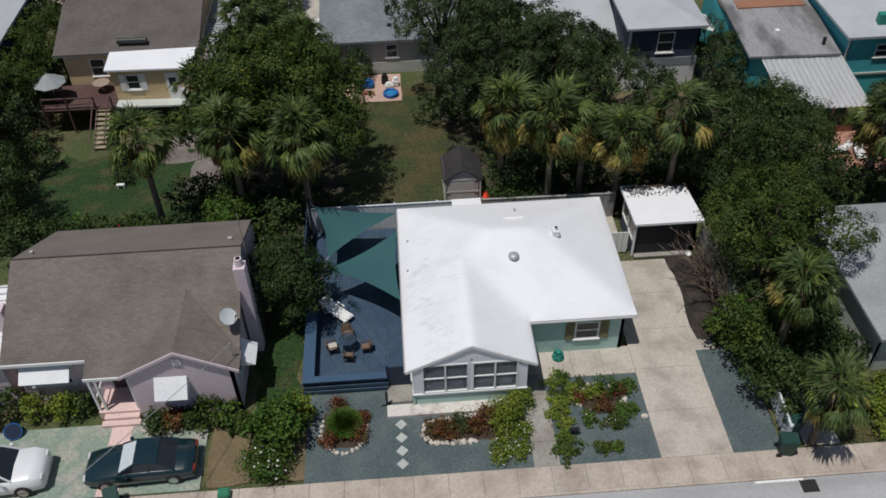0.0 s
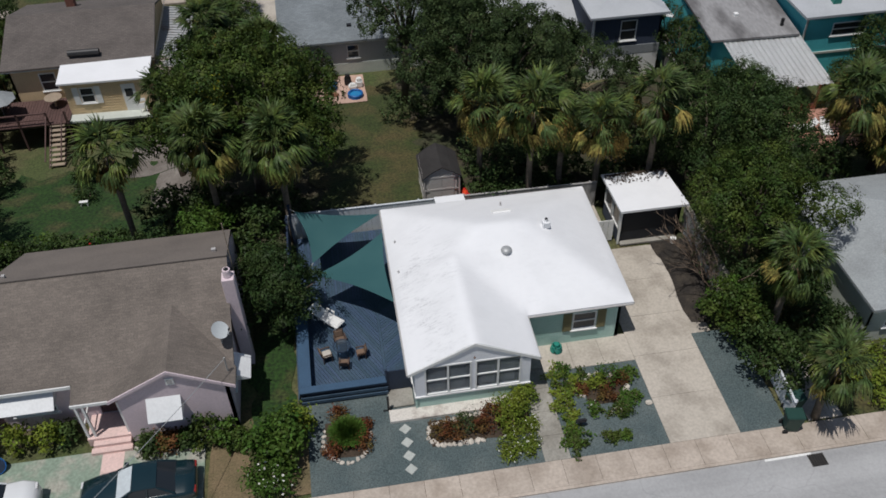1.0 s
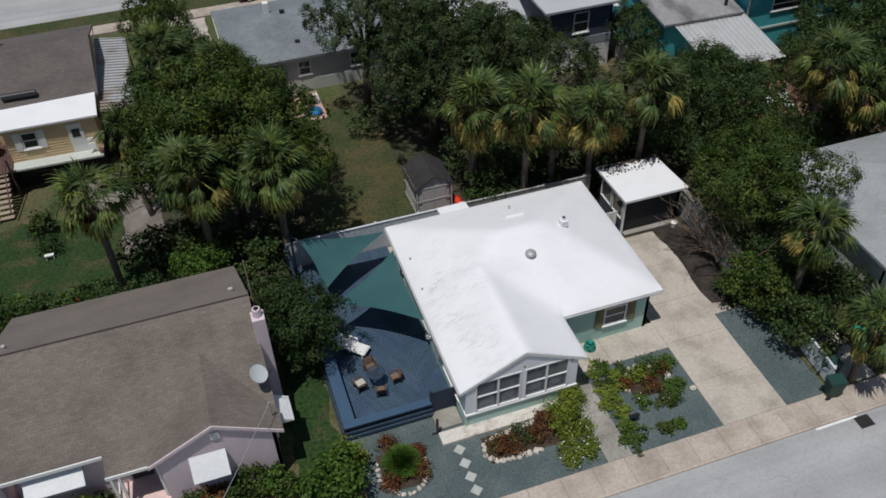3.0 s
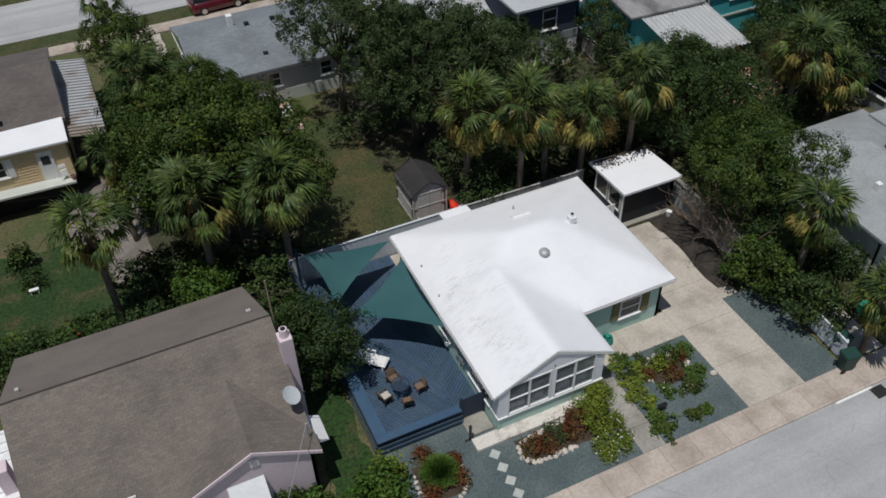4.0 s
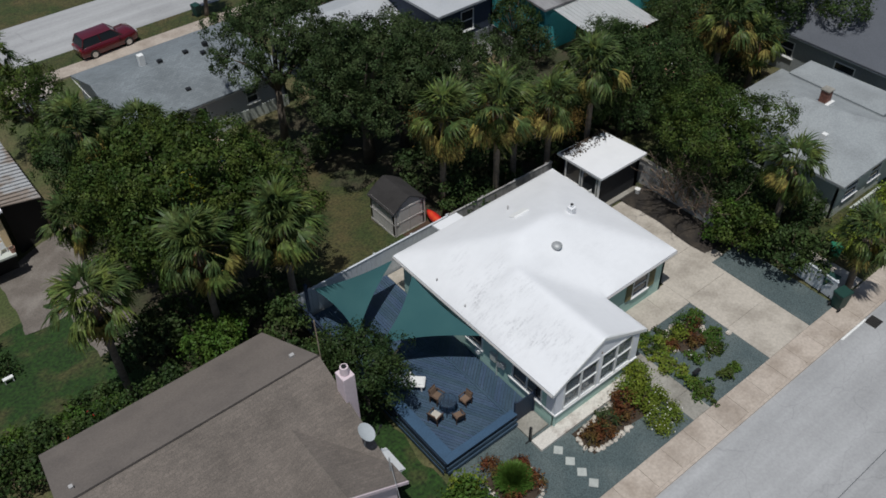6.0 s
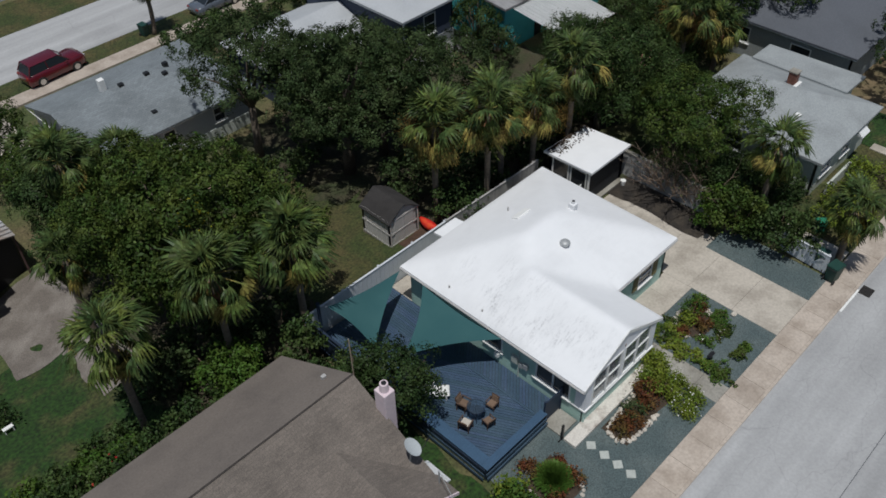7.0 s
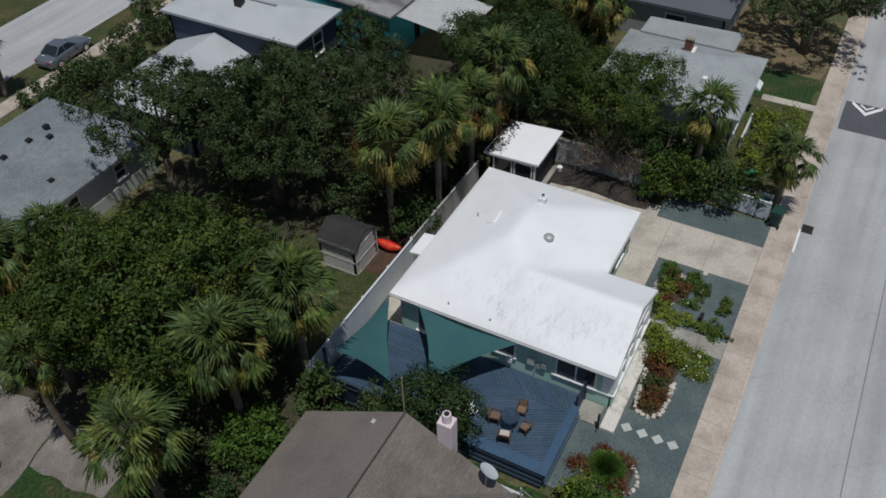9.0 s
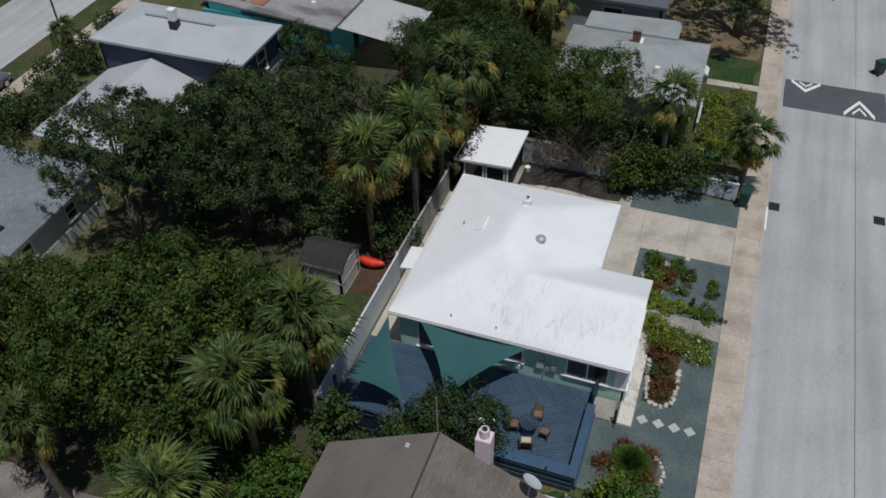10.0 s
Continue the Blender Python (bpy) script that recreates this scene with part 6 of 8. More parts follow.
part("chimney_base", boxes((18.27, 18.83, 33.47, 34.03, 3.7, 4.5)), "black", bh)
part("corner_board", boxes((16.68, 16.85, 27.88, 27.94, -2, 3.2)), "white", bh)
part("ridge_vent", boxes((19.1, 19.3, 31.0, 36.5, 4.17, 4.22)), "membrane", bh)
wh, _ = simple_house("house", 8.8, 16.36, 31.0, 38.5, -2, 0.85, 0.4, "navy_wall", "pale_roof", "low wing with a pale hipped roof beside the blue house", gable="b")
part("vent_pipe", pole((11.5, 33.0, 1.4), (11.5, 33.0, 2.0), 0.06), "galvanised", wh)

# grey house in the middle of the rear row
gh, g_s = simple_house("house", -4.9, 6.5, 32.6, 41.2, -2, 0.85, 0.3, "grey_wall", "shingle_grey", "low grey house with a blue-grey shingle roof", gable="a", wins=[("f", 4.5, 5.4, -0.75, 0.35), ("f", 8.3, 9.2, -0.75, 0.35)], lower=(-1.15, "pale_wall"))
part("chimney", rounded(-1.7, -1.3, 36.9, 37.3, 1.8, 3.0, 0.02, 1), "white", gh)
for vx, vy, vz in ((-0.6, 36.6, 2.15), (1.3, 36.6, 2.15), (2.3, 36.0, 2.0), (2.9, 36.9, 2.1), (-0.2, 33.6, 1.2)):
    part("roof_vent", boxes((vx, vx + 0.34, vy, vy + 0.3, vz - 0.2, vz + 0.2)), "black", gh)
part("side_awning", slab([[(-6.6, 33.5, 0.3), (-5.3, 33.5, 0.6), (-5.3, 36.8, 0.6), (-6.6, 36.8, 0.3)]], 0.06), "white_metal", gh)

# yellow house on the left
yh, y_s = simple_house("house", -22.9, -13.3, 29.0, 38.2, -1.6, 3.0, 0.32, "yellow_wall", "shingle_dark", "yellow clapboard house with a dark brown shingle roof", gable="ab", wins=[("f", 1.9, 3.0, 1.0, 2.4)])
yb = bmesh.new()
ya = thing("house_wing", (-16.2, 28.2, 0.2), "yellow clapboard rear wing with a white flat roof", "house")
part("roof", slab([[(-19.25, 26.5, 2.85), (-13.15, 26.3, 2.85), (-13.15, 30.1, 3.15), (-19.25, 30.3, 3.15)]], 0.13), "white_roof", ya)
y_f = wall(yb, (-18.95, 26.75), (-13.4, 26.55), 0.25, 2.7, [(0.95, 1.9, 1.1, 2.3)])
wall(yb, (-13.4, 26.55), (-13.4, 29.0), 0.25, 2.7)
wall(yb, (-18.95, 29.0), (-18.95, 26.75), 0.25, 2.7)
part("wall", yb, "yellow_wall", ya)
for k in range(11):
    part("clapboard", boxes((0.0, 0.93, -0.02, -0.004, 0.45 + k * 0.2, 0.47 + k * 0.2), m=y_f), "yellow_wall", ya)
    part("clapboard", boxes((1.92, 3.6, -0.02, -0.004, 0.45 + k * 0.2, 0.47 + k * 0.2), m=y_f), "yellow_wall", ya)
window(ya, y_f, 0.95, 1.9, 1.1, 2.3)
for u in (0.5, 1.95):
    part("shutter", boxes((u, u + 0.4, -0.05, -0.004, 1.05, 2.35), m=y_f), "white", ya)
part("door", boxes((3.75, 4.65, -0.05, -0.004, 0.3, 2.35), m=y_f), "white", ya)
part("door_window", boxes((3.95, 4.45, -0.065, -0.052, 1.4, 2.0), m=y_f), "window_dark", ya)
part("skirting", boxes((-0.1, 5.5, -0.9, -0.02, 0.15, 0.28), m=y_f), "pale_wall", ya)
part("rolled_mat", tube(bmesh.new(), [(-18.7, 29.35, 3.5), (-16.6, 29.3, 3.5)], 0.22, 12), "black", ya)
# solid dark block stands in for the shade below the raised wing
part("under_floor_shade", boxes((-18.9, -13.5, 26.9, 29.0, -1.7, 0.2)), "dark_opening", ya)
yd = thing("deck", (-21.5, 27, -1.6), "raised reddish brown timber deck behind the yellow house", "deck")
for k in range(24):
    part("board", boxes((-24.0 + k * 0.21, -23.81 + k * 0.21, 25.6, 28.9, 0.33, 0.39)), "deck_brown", yd)
for x in (-23.9, -22.2, -20.3, -19.1):
    part("post", boxes((x - 0.06, x + 0.06, 25.62, 25.74, -1.6, 1.3)), "deck_brown", yd)
part("rail", boxes((-23.95, -20.3, 25.62, 25.72, 1.22, 1.3), (-23.95, -20.3, 25.64, 25.7, 0.75, 0.81)), "deck_brown", yd)
part("joists", boxes((-24, -19.0, 25.7, 28.8, 0.12, 0.32)), "black", yd)
stairs = thing("stairs", (-19.8, 23.9, -1.3), "weathered open timber stairs down from the deck", "stairs")
for k in range(9):
    part("tread", boxes((-20.25, -19.3, 25.5 - k * 0.33, 25.78 - k * 0.33, 0.22 - k * 0.17, 0.27 - k * 0.17)), "timber", stairs)
for x in (-20.32, -19.3):
    bm = bmesh.new()
    for z in (0.0, 0.95):
        tube(bm, [(x, 25.7, 0.1 + z), (x, 22.6, -1.5 + z)], 0.05, 4)
    part("stringer", bm, "deck_brown", stairs)
yt = thing("garden_table", (-20.4, 27.6, 0.39), "round pale garden table on the brown deck", "table")
part("tabletop", pole((-20.2, 27.9, 1.08), (-20.2, 27.9, 1.12), 0.6, None, 20), "timber", yt)
part("leg", pole((-20.2, 27.9, 0.39), (-20.2, 27.9, 1.08), 0.08), "timber", yt)
um = thing("patio_umbrella", (-23.2, 26.8, 0.39), "closed greyish patio umbrella on the deck", "umbrella")
bm = bmesh.new()
bmesh.ops.create_cone(bm, cap_ends=False, segments=8, radius1=1.15, radius2=0.03, depth=0.7, matrix=Matrix.Translation((-23.4, 27.0, 2.2)))
part("canopy", bm, "membrane", um)
part("pole", pole((-23.4, 27.0, 0.39), (-23.4, 27.0, 2.6), 0.03), "galvanised", um)
cp = thing("carport", (-12.4, 32.5, -1.9), "open carport with a ribbed and rust-stained metal roof", "carport")
part("roof", slab([[(-13.1, 27.5, 2.35), (-10.9, 27.3, 2.05), (-10.9, 37.5, 2.05), (-13.1, 37.7, 2.35)]], 0.06), "old_sheet", cp)
for k in range(26):
    part("roof_rib", boxes((-13.1, -10.9, 27.6 + k * 0.39, 27.68 + k * 0.39, 0.04, 0.09), m=Matrix(((1, 0, 0, 0), (0, 1, 0, 0), (-0.136, 0, 1, 0.565), (0, 0, 0, 1)))), "old_sheet", cp)
# dark sheet near the front, painted for the carport's shaded interior
part("interior_shade", boxes((-13.0, -11.0, 28.1, 28.2, -1.7, 2.0)), "dark_opening", cp)
for y in (27.6, 32, 37):
    part("post", boxes((-11.0, -10.9, y, y + 0.1, -2, 2.0)), "deck_brown", cp)
part("chimney", boxes((-19.6, -19.0, 35.6, 36.2, 3.6, 5.0)), "brick_red", yh)
for ob in (yh, ya, yd, stairs, yt, um, cp):
    ob.location = ob.location + Vector((-0.75, 2.2, -1.2))

# things on the yellow house's back porch
fc = thing("folding_chair", (-14.75, 28.2, -0.92), "white folding chair leaning by the porch door", "chair")
mc = pose(-14.75, 28.25, -0.92, -14, 0, 8)
part("seat", rounded(-0.2, 0.2, -0.03, 0.03, 0.3, 0.72, 0.02, 1, mc), "white", fc)
part("backrest", rounded(-0.2, 0.2, -0.02, 0.02, 0.82, 1.05, 0.02, 1, mc), "white", fc)
for x in (-0.21, 0.21):
    part("leg", boxes((x - 0.018, x + 0.018, -0.018, 0.018, 0.0, 1.08), m=mc), "white", fc)
fp = thing("flower_pot", (-14.3, 28.1, -0.92), "brown clay flower pot on the porch step", "pot")
part("pot", pole((-14.3, 28.1, -0.92), (-14.3, 28.1, -0.6), 0.12, 0.17, 14), "terracotta", fp)
part("soil", pole((-14.3, 28.1, -0.605), (-14.3, 28.1, -0.598), 0.15, None, 14), "soil", fp)

# slate house at the far left
sh, _ = simple_house("house", -38, -28.0, 22, 40, -1.5, 2.6, 0.3, "navy_wall", "pale_roof", "slate blue house with a pale roof", wins=[("r", 2.0, 3.2, 0.6, 2.0), ("r", 5.0, 6.2, 0.6, 2.0), ("r", 9, 10.2, 0.6, 2.0)])

# old house with metal awning, and the turquoise house
oh = thing("house", (27.5, 29.5, -2), "old house with a flat stained grey roof", "house")
part("roof", slab([[(24.3, 25.0, 2.2), (30.6, 24.8, 2.2), (31.2, 36.0, 2.9), (24.6, 36.0, 2.9)]], 0.16), "old_roof", oh)
part("rust_sheet", boxes((25.4, 30.4, 31.0, 32.2, 2.58, 2.68), (25.5, 30.6, 32.6, 33.6, 2.68, 2.78)), "rust", oh)
ow = bmesh.new()
o_f = wall(ow, (24.6, 25.3), (30.3, 25.2), -2.2, 2.05, [(3.5, 4.4, -1.9, 0.2)])
wall(ow, (30.3, 25.2), (30.3, 35.8), -2.2, 2.05)
wall(ow, (24.6, 35.8), (24.6, 25.3), -2.2, 2.05)
part("wall", ow, "teal_wall", oh)
part("door", boxes((3.5, 4.4, 0.05, 0.1, -1.9, 0.2), m=o_f), "dark_opening", oh)
part("roof_pipe", pole((29.8, 26.0, 2.2), (29.8, 26.0, 2.8), 0.12), "black", oh)
part("roof_cap", rounded(27.0, 27.3, 27.6, 27.9, 2.3, 2.6, 0.02, 1), "white", oh)
ma = thing("patio_cover", (27.9, 22.2, -1.5), "white corrugated metal patio cover", "patio cover")
n = 60
cvm = bmesh.new()
top = [[cvm.verts.new((25.2 + 5.6 * i / n, y, z + 0.035 * math.sin(i * math.tau / 4))) for i in range(n + 1)] for y, z in ((19.8, 1.25), (25.1, 1.95))]
for i in range(n):
    cvm.faces.new((top[0][i], top[0][i + 1], top[1][i + 1], top[1][i]))
bmesh.ops.solidify(cvm, geom=cvm.faces[:], thickness=0.03)
part("roof", cvm, "white_metal", ma)
for x in (25.4, 27.0, 28.6, 30.2):
    part("post", boxes((x - 0.06, x + 0.06, 20.2, 20.32, -1.6, 1.25)), "terracotta", ma)
part("beam", boxes((25.2, 30.4, 20.2, 20.32, 1.05, 1.22)), "deck_brown", ma)
part("half_wall", boxes((25.3, 30.3, 20.22, 20.3, -1.3, -0.5)), "terracotta", ma)
th, _ = simple_house("house", 31.0, 42.0, 24.9, 40, -2, 3.5, 0.22, "teal_wall", "pale_roof", "turquoise two-storey house with a pale roof", wins=[("f", 2.0, 4.6, 1.7, 2.7), ("f", 0.4, 1.2, -0.9, 0.2)])
part("vent", rounded(33.0, 33.6, 25.6, 26.1, 3.7, 4.5, 0.03, 1), "teal_plastic", th)
part("trim", boxes((30.9, 31.02, 24.82, 24.89, -2, 3.4), (30.95, 42, 24.82, 24.89, 0.4, 0.55)), "pale_wall", th)
part("awning", slab([[(22.4, 30.4, 1.6), (23.9, 30.4, 1.2), (23.9, 33.0, 1.2), (22.4, 33.0, 1.6)]], 0.05), "white_metal", bh)
board_fence((22.6, 26.0), (23.0, 30.5), -2.0, 1.8, 0.15, "fence_grey", "faded pinkish grey board fence by the blue house")

# pale house on the right
rh, r_s = simple_house("house", 22.0, 29.2, -0.3, 8.4, 0, 2.62, 0.36, "pale_wall", "membrane", "pale house with a light grey hipped roof", gable="", wins=[("f", 0.8, 2.2, 0.9, 2.0), ("f", 3.4, 4.6, 0.9, 2.0), ("l", 3.0, 4.2, 0.9, 2.0)])
part("chimney", rounded(26.0, 26.5, 3.7, 4.2, 3.5, 4.65, 0.02, 1), "brick_red", rh, "short red brick chimney")
part("chimney_cap", boxes((25.96, 26.54, 3.66, 4.24, 4.65, 4.72)), "grey_concrete", rh)
part("flashing", boxes((25.85, 26.65, 3.5, 3.7, 3.6, 3.95)), "white", rh)
part("flat_roof", slab([[(29.0, 1.5, 2.95), (31.7, 1.5, 2.88), (31.4, 7.9, 2.88), (29.0, 7.9, 2.95)]], 0.16), "membrane", rh)
part("rear_wall", boxes((29.2, 31.3, 1.9, 7.6, 0, 2.72)), "pale_wall", rh)
part("roof_vent", rounded(23.5, 23.8, 2.0, 2.3, 3.2, 3.75, 0.02, 1), "white", rh)
awning(r_s["f"], 4.6, 5.6, 2.4, 0.45, 0.6, "white slatted metal awning on the pale house", 5)
part("porch_wall", boxes((22.8, 25.8, -1.0, -0.86, 0, 0.75)), "pale_wall", rh)
dh, _ = simple_house("house", 33.9, 45, 3.2, 15.5, 0, 2.75, 0.3, "membrane", "slate_roof", "house with a dark slate roof beyond the side lawn", wins=[("l", 3.0, 5.0, 0.9, 2.1), ("l", 8.0, 9.5, 0.9, 2.1)])
part("front_walk", boxes((17.4, 19.0, -4.2, -0.6, -0.05, 0.03)), "concrete", rh)
for hx in (-34, -20, 0.5, 18, 34, 52):
    fh, _ = simple_house("house", hx, hx + 10.5, 64, 74, -2, 1.0, 0.3, "grey_wall", "shingle_grey", "low house across the rear street", wins=[("f", 2, 3.5, -0.9, 0.2), ("f", 6.5, 8.0, -0.9, 0.2)])
for hx in (-34, -18, -2, 14, 30):
    fh, _ = simple_house("house", hx, hx + 11, -33, -23, 0, 2.7, 0.35, "pale_wall", "shingle_brown", "low house across the street", wins=[("b", 2, 3.5, 0.9, 2.0), ("b", 6.5, 8.0, 0.9, 2.0)])


# ---- vehicles ----
def car(at, heading, L, W, H, paint, label, suv=False, name="car"):
    """Body in lofted sections, glazed cabin, roof, pillars, wheels, lamps."""
    m = pose(*at, 0, 0, heading)
    c = thing(name, at, label, "car")
    hl, hw = L / 2, W / 2
    belt = 0.62 * H if suv else 0.66 * H
    nose, tail = (0.60 * H, 0.60 * H) if suv else (0.50 * H, 0.60 * H)
    st = [(-1.0, 0.34, tail * 0.8, 0.78), (-0.96, 0.22, tail * 0.97, 0.92), (-0.8, 0.2, tail + (0.03 if suv else 0.01), 0.98), (-0.5, 0.2, belt, 1.0), (0.1, 0.2, belt, 1.0),
          (0.42, 0.2, belt * 0.97, 0.99), (0.75, 0.2, nose * 1.06, 0.96), (0.94, 0.22, nose * 0.95, 0.88), (1.0, 0.32, nose * 0.72, 0.74)]
    bm = bmesh.new()
    rings = []
    for s, zb, zt, w in st:
        x, y = s * hl, hw * w
        prof = [(-y * 0.9, zb), (-y, zb + 0.14), (-y * 1.0, (zb + zt) / 2), (-y * 0.95, zt - 0.07), (-y * 0.84, zt), (0, zt + 0.035), (y * 0.84, zt), (y * 0.95, zt - 0.07), (y, (zb + zt) / 2), (y, zb + 0.14), (y * 0.9, zb)]
        rings.append([bm.verts.new(m @ Vector((x, py, pz))) for py, pz in prof])
    for A, B in zip(rings, rings[1:]):
        for k in range(len(A)):
            bm.faces.new((A[k], A[(k + 1) % len(A)], B[(k + 1) % len(A)], B[k]))
    bm.faces.new(rings[0][::-1])
    bm.faces.new(rings[-1])
    bmesh.ops.recalc_face_normals(bm, faces=bm.faces[:])
    part("body", bm, paint, c, smooth=True)
    xb0, xb1 = (-0.93 * hl, 0.46 * hl) if suv else (-0.66 * hl, 0.34 * hl)
    xt0, xt1 = (-0.80 * hl, 0.16 * hl) if suv else (-0.36 * hl, 0.02 * hl)
    wb_, wt = hw * 0.86, hw * 0.70
    B4 = [(xb0, -wb_, belt - 0.02), (xb1, -wb_, belt - 0.02), (xb1, wb_, belt - 0.02), (xb0, wb_, belt - 0.02)]
    T4 = [(xt0, -wt, H - 0.05), (xt1, -wt, H - 0.05), (xt1, wt, H - 0.05), (xt0, wt, H - 0.05)]
    names = ("side_window", "windscreen", "side_window", "rear_window")
    for k in range(4):
        j = (k + 1) % 4
        bm = bmesh.new()
        poly(bm, [m @ Vector(p) for p in (B4[k], B4[j], T4[j], T4[k])])
        part(names[k], bm, "glass", c)
    for k in range(4):
        part("pillar", pole(m @ Vector(B4[k]), m @ Vector(T4[k]), 0.045, None, 6), paint, c)
    for s in (-1, 1):
        xm_ = (xb0 + xb1) / 2 - 0.1
        part("pillar", pole(m @ Vector((xm_, s * (wb_ + 0.005), belt)), m @ Vector((xm_ * 0.9 - 0.1, s * (wt + 0.01), H - 0.05)), 0.04, None, 6), paint, c)
        part("mirror", rounded(xb1 - 0.45, xb1 - 0.28, s * hw - 0.07 + s * 0.07, s * hw + 0.07 + s * 0.07, belt - 0.02, belt + 0.12, 0.03, 1, m), paint, c)
    rf = bmesh.new()
    g = []
    for i in range(5):
        x = xt0 - 0.04 + (xt1 - xt0 + 0.08) * i / 4
        g.append([rf.verts.new(m @ Vector((x, wt * 1.05 * (j / 4 - 0.5) * 2, H - 0.05 + 0.05 * (1 - (j / 2 - 1) ** 2) * (1 - 0.5 * (i / 2 - 1) ** 2)))) for j in range(5)])
    for i in range(4):
        for j in range(4):
            rf.faces.new((g[i][j], g[i + 1][j], g[i + 1][j + 1], g[i][j + 1]))
    part("roof", rf, paint, c, smooth=True)
    wr = 0.36 if suv else 0.32
    for sx in (-0.60, 0.60):
        for sy in (-1, 1):
            x, y = sx * hl, sy * (hw - 0.09)
            wheel = part("wheel", tube(bmesh.new(), [m @ Vector((x, y - 0.11, wr)), m @ Vector((x, y + 0.11, wr))], wr, 20), "rubber", c)
            part("rim", tube(bmesh.new(), [m @ Vector((x, y + sy * 0.10, wr)), m @ Vector((x, y + sy * 0.135, wr))], wr * 0.64, 14), "chrome", wheel)
    for sy in (-1, 1):
        part("headlight", rounded(0.93 * hl, 0.99 * hl, sy * hw * 0.62 - 0.16, sy * hw * 0.62 + 0.16, nose * 0.72, nose * 0.9, 0.02, 1, m), "lamp_clear", c)
        part("tail_light", rounded(-1.0 * hl, -0.95 * hl, sy * hw * 0.66 - 0.16, sy * hw * 0.66 + 0.16, tail * 0.74, tail * 0.92, 0.02, 1, m), "lamp_red", c)
    return c


coupe = car((-11.8, -2.95, 0.02), 182, 4.8, 1.85, 1.38, "car_green", "dark green two-door coupe parked on the slab")
cm = pose(-11.8, -2.95, 0.02, 0, 0, 182)
sb = bmesh.new()
poly(sb, [cm @ Vector(p) for p in ((0.79, -0.72, 0.93), (0.79, 0.72, 0.93), (0.11, 0.6, 1.33), (0.11, -0.6, 1.33))])
part("sunshade", sb, "sunshade", coupe, "pale sunshade behind the windscreen")
sb = bmesh.new()
poly(sb, [cm @ Vector(p) for p in ((-1.46, -0.62, 0.96), (-1.46, 0.62, 0.96), (-1.16, 0.58, 1.13), (-1.16, -0.58, 1.13))])
part("rear_blind", sb, "cushion", coupe, "tan blind behind the rear window")
car((-18.1, -3.05, 0.02), 3, 4.6, 1.95, 1.72, "car_white", "white hatchback parked on the slab", suv=True)
car((-0.2, 48.9, -1.945), 4, 4.8, 1.95, 1.75, "car_red", "dark red sport utility car at the rear kerb", suv=True)
car((14.5, 48.9, -1.945), 3, 4.6, 1.8, 1.45, "car_grey", "grey sedan at the rear kerb")


# ---- bins and loose things ----
def bin_(at, heading, material, label, s=1.0):
    m = pose(*at, 0, 0, heading) @ Matrix.Scale(s, 4)
    b = thing("wheelie_bin", at, label, "bin")
    bm = bmesh.new()
    lo = [bm.verts.new(m @ Vector(p)) for p in ((-0.22, -0.25, 0.06), (0.22, -0.25, 0.06), (0.22, 0.25, 0.06), (-0.22, 0.25, 0.06))]
    hi = [bm.verts.new(m @ Vector(p)) for p in ((-0.29, -0.34, 0.95), (0.29, -0.34, 0.95), (0.29, 0.34, 0.95), (-0.29, 0.34, 0.95))]
    bm.faces.new(lo[::-1])
    bm.faces.new(hi)
    for k in range(4):
        bm.faces.new((lo[k], lo[(k + 1) % 4], hi[(k + 1) % 4], hi[k]))
    part("body", bm, material, b)
    part("lid", rounded(-0.31, 0.31, -0.38, 0.38, 0.95, 1.03, 0.03, 2, m), material, b)
    for x in (-0.27, 0.27):
        part("wheel", pole(m @ Vector((x - 0.03, 0.28, 0.12)), m @ Vector((x + 0.03, 0.28, 0.12)), 0.12 * s), "rubber", b)
    part("handle", pole(m @ Vector((-0.25, 0.42, 0.93)), m @ Vector((0.25, 0.42, 0.93)), 0.02), "black", b)
    return b


bin_((16.35, -4.45, 0.04), 80, "bin_green", "dark green wheeled bin at the pavement", 1.05)
bin_((16.9, -3.5, 0.0), 95, "bin_green", "dark green wheeled bin by the fence")
bin_((-12.65, -4.75, 0.04), 20, "bin_green", "dark green wheeled bin on the footpath")
bin_((7.7, 49.0, -1.94), 10, "bin_green", "dark wheeled bin on the rear verge")
bin_((19.5, -2.2, 0.0), 40, "box_green", "green bin in front of the pale house", 0.8)
bin_((33.9, -12.0, -0.04), 40, "bin_green", "dark wheeled bin across the street")
gb_ = part("recycling_box", rounded(-8.35, -7.85, -4.85, -4.4, 0.04, 0.4, 0.04, 2), "box_green")
tagged(gb_, "bright green recycling box on the footpath", "box")
tub = thing("tub", (-18.1, -0.5, 0.02), "round blue plastic tub tipped on the slab", "tub")
bm = bmesh.new()
mt_ = pose(-18.1, -0.55, 0.28, 55, 0, 20)
tube(bm, [mt_ @ Vector((0, 0, -0.22)), mt_ @ Vector((0, 0, 0.22))], [0.3, 0.4], 18)
part("shell", bm, "blue_plastic", tub)
part("inside", tube(bmesh.new(), [mt_ @ Vector((0, 0, 0.221)), mt_ @ Vector((0, 0, 0.226))], 0.36, 18), "navy", tub)
pool = thing("paddling_pool", (-0.2, 29.1, terrain(0, 29.1)), "round blue inflatable paddling pool", "paddling pool")
pz = terrain(0, 29.1) + 0.03
for k in range(2):
    bm = bmesh.new()
    tube(bm, [(-0.2 + 0.48 * math.cos(a), 29.1 + 0.48 * math.sin(a), pz + 0.09 + k * 0.15) for a in np.linspace(0, math.tau, 29)], 0.09, 8, False)
    part("ring", bm, "blue_plastic", pool, smooth=True)
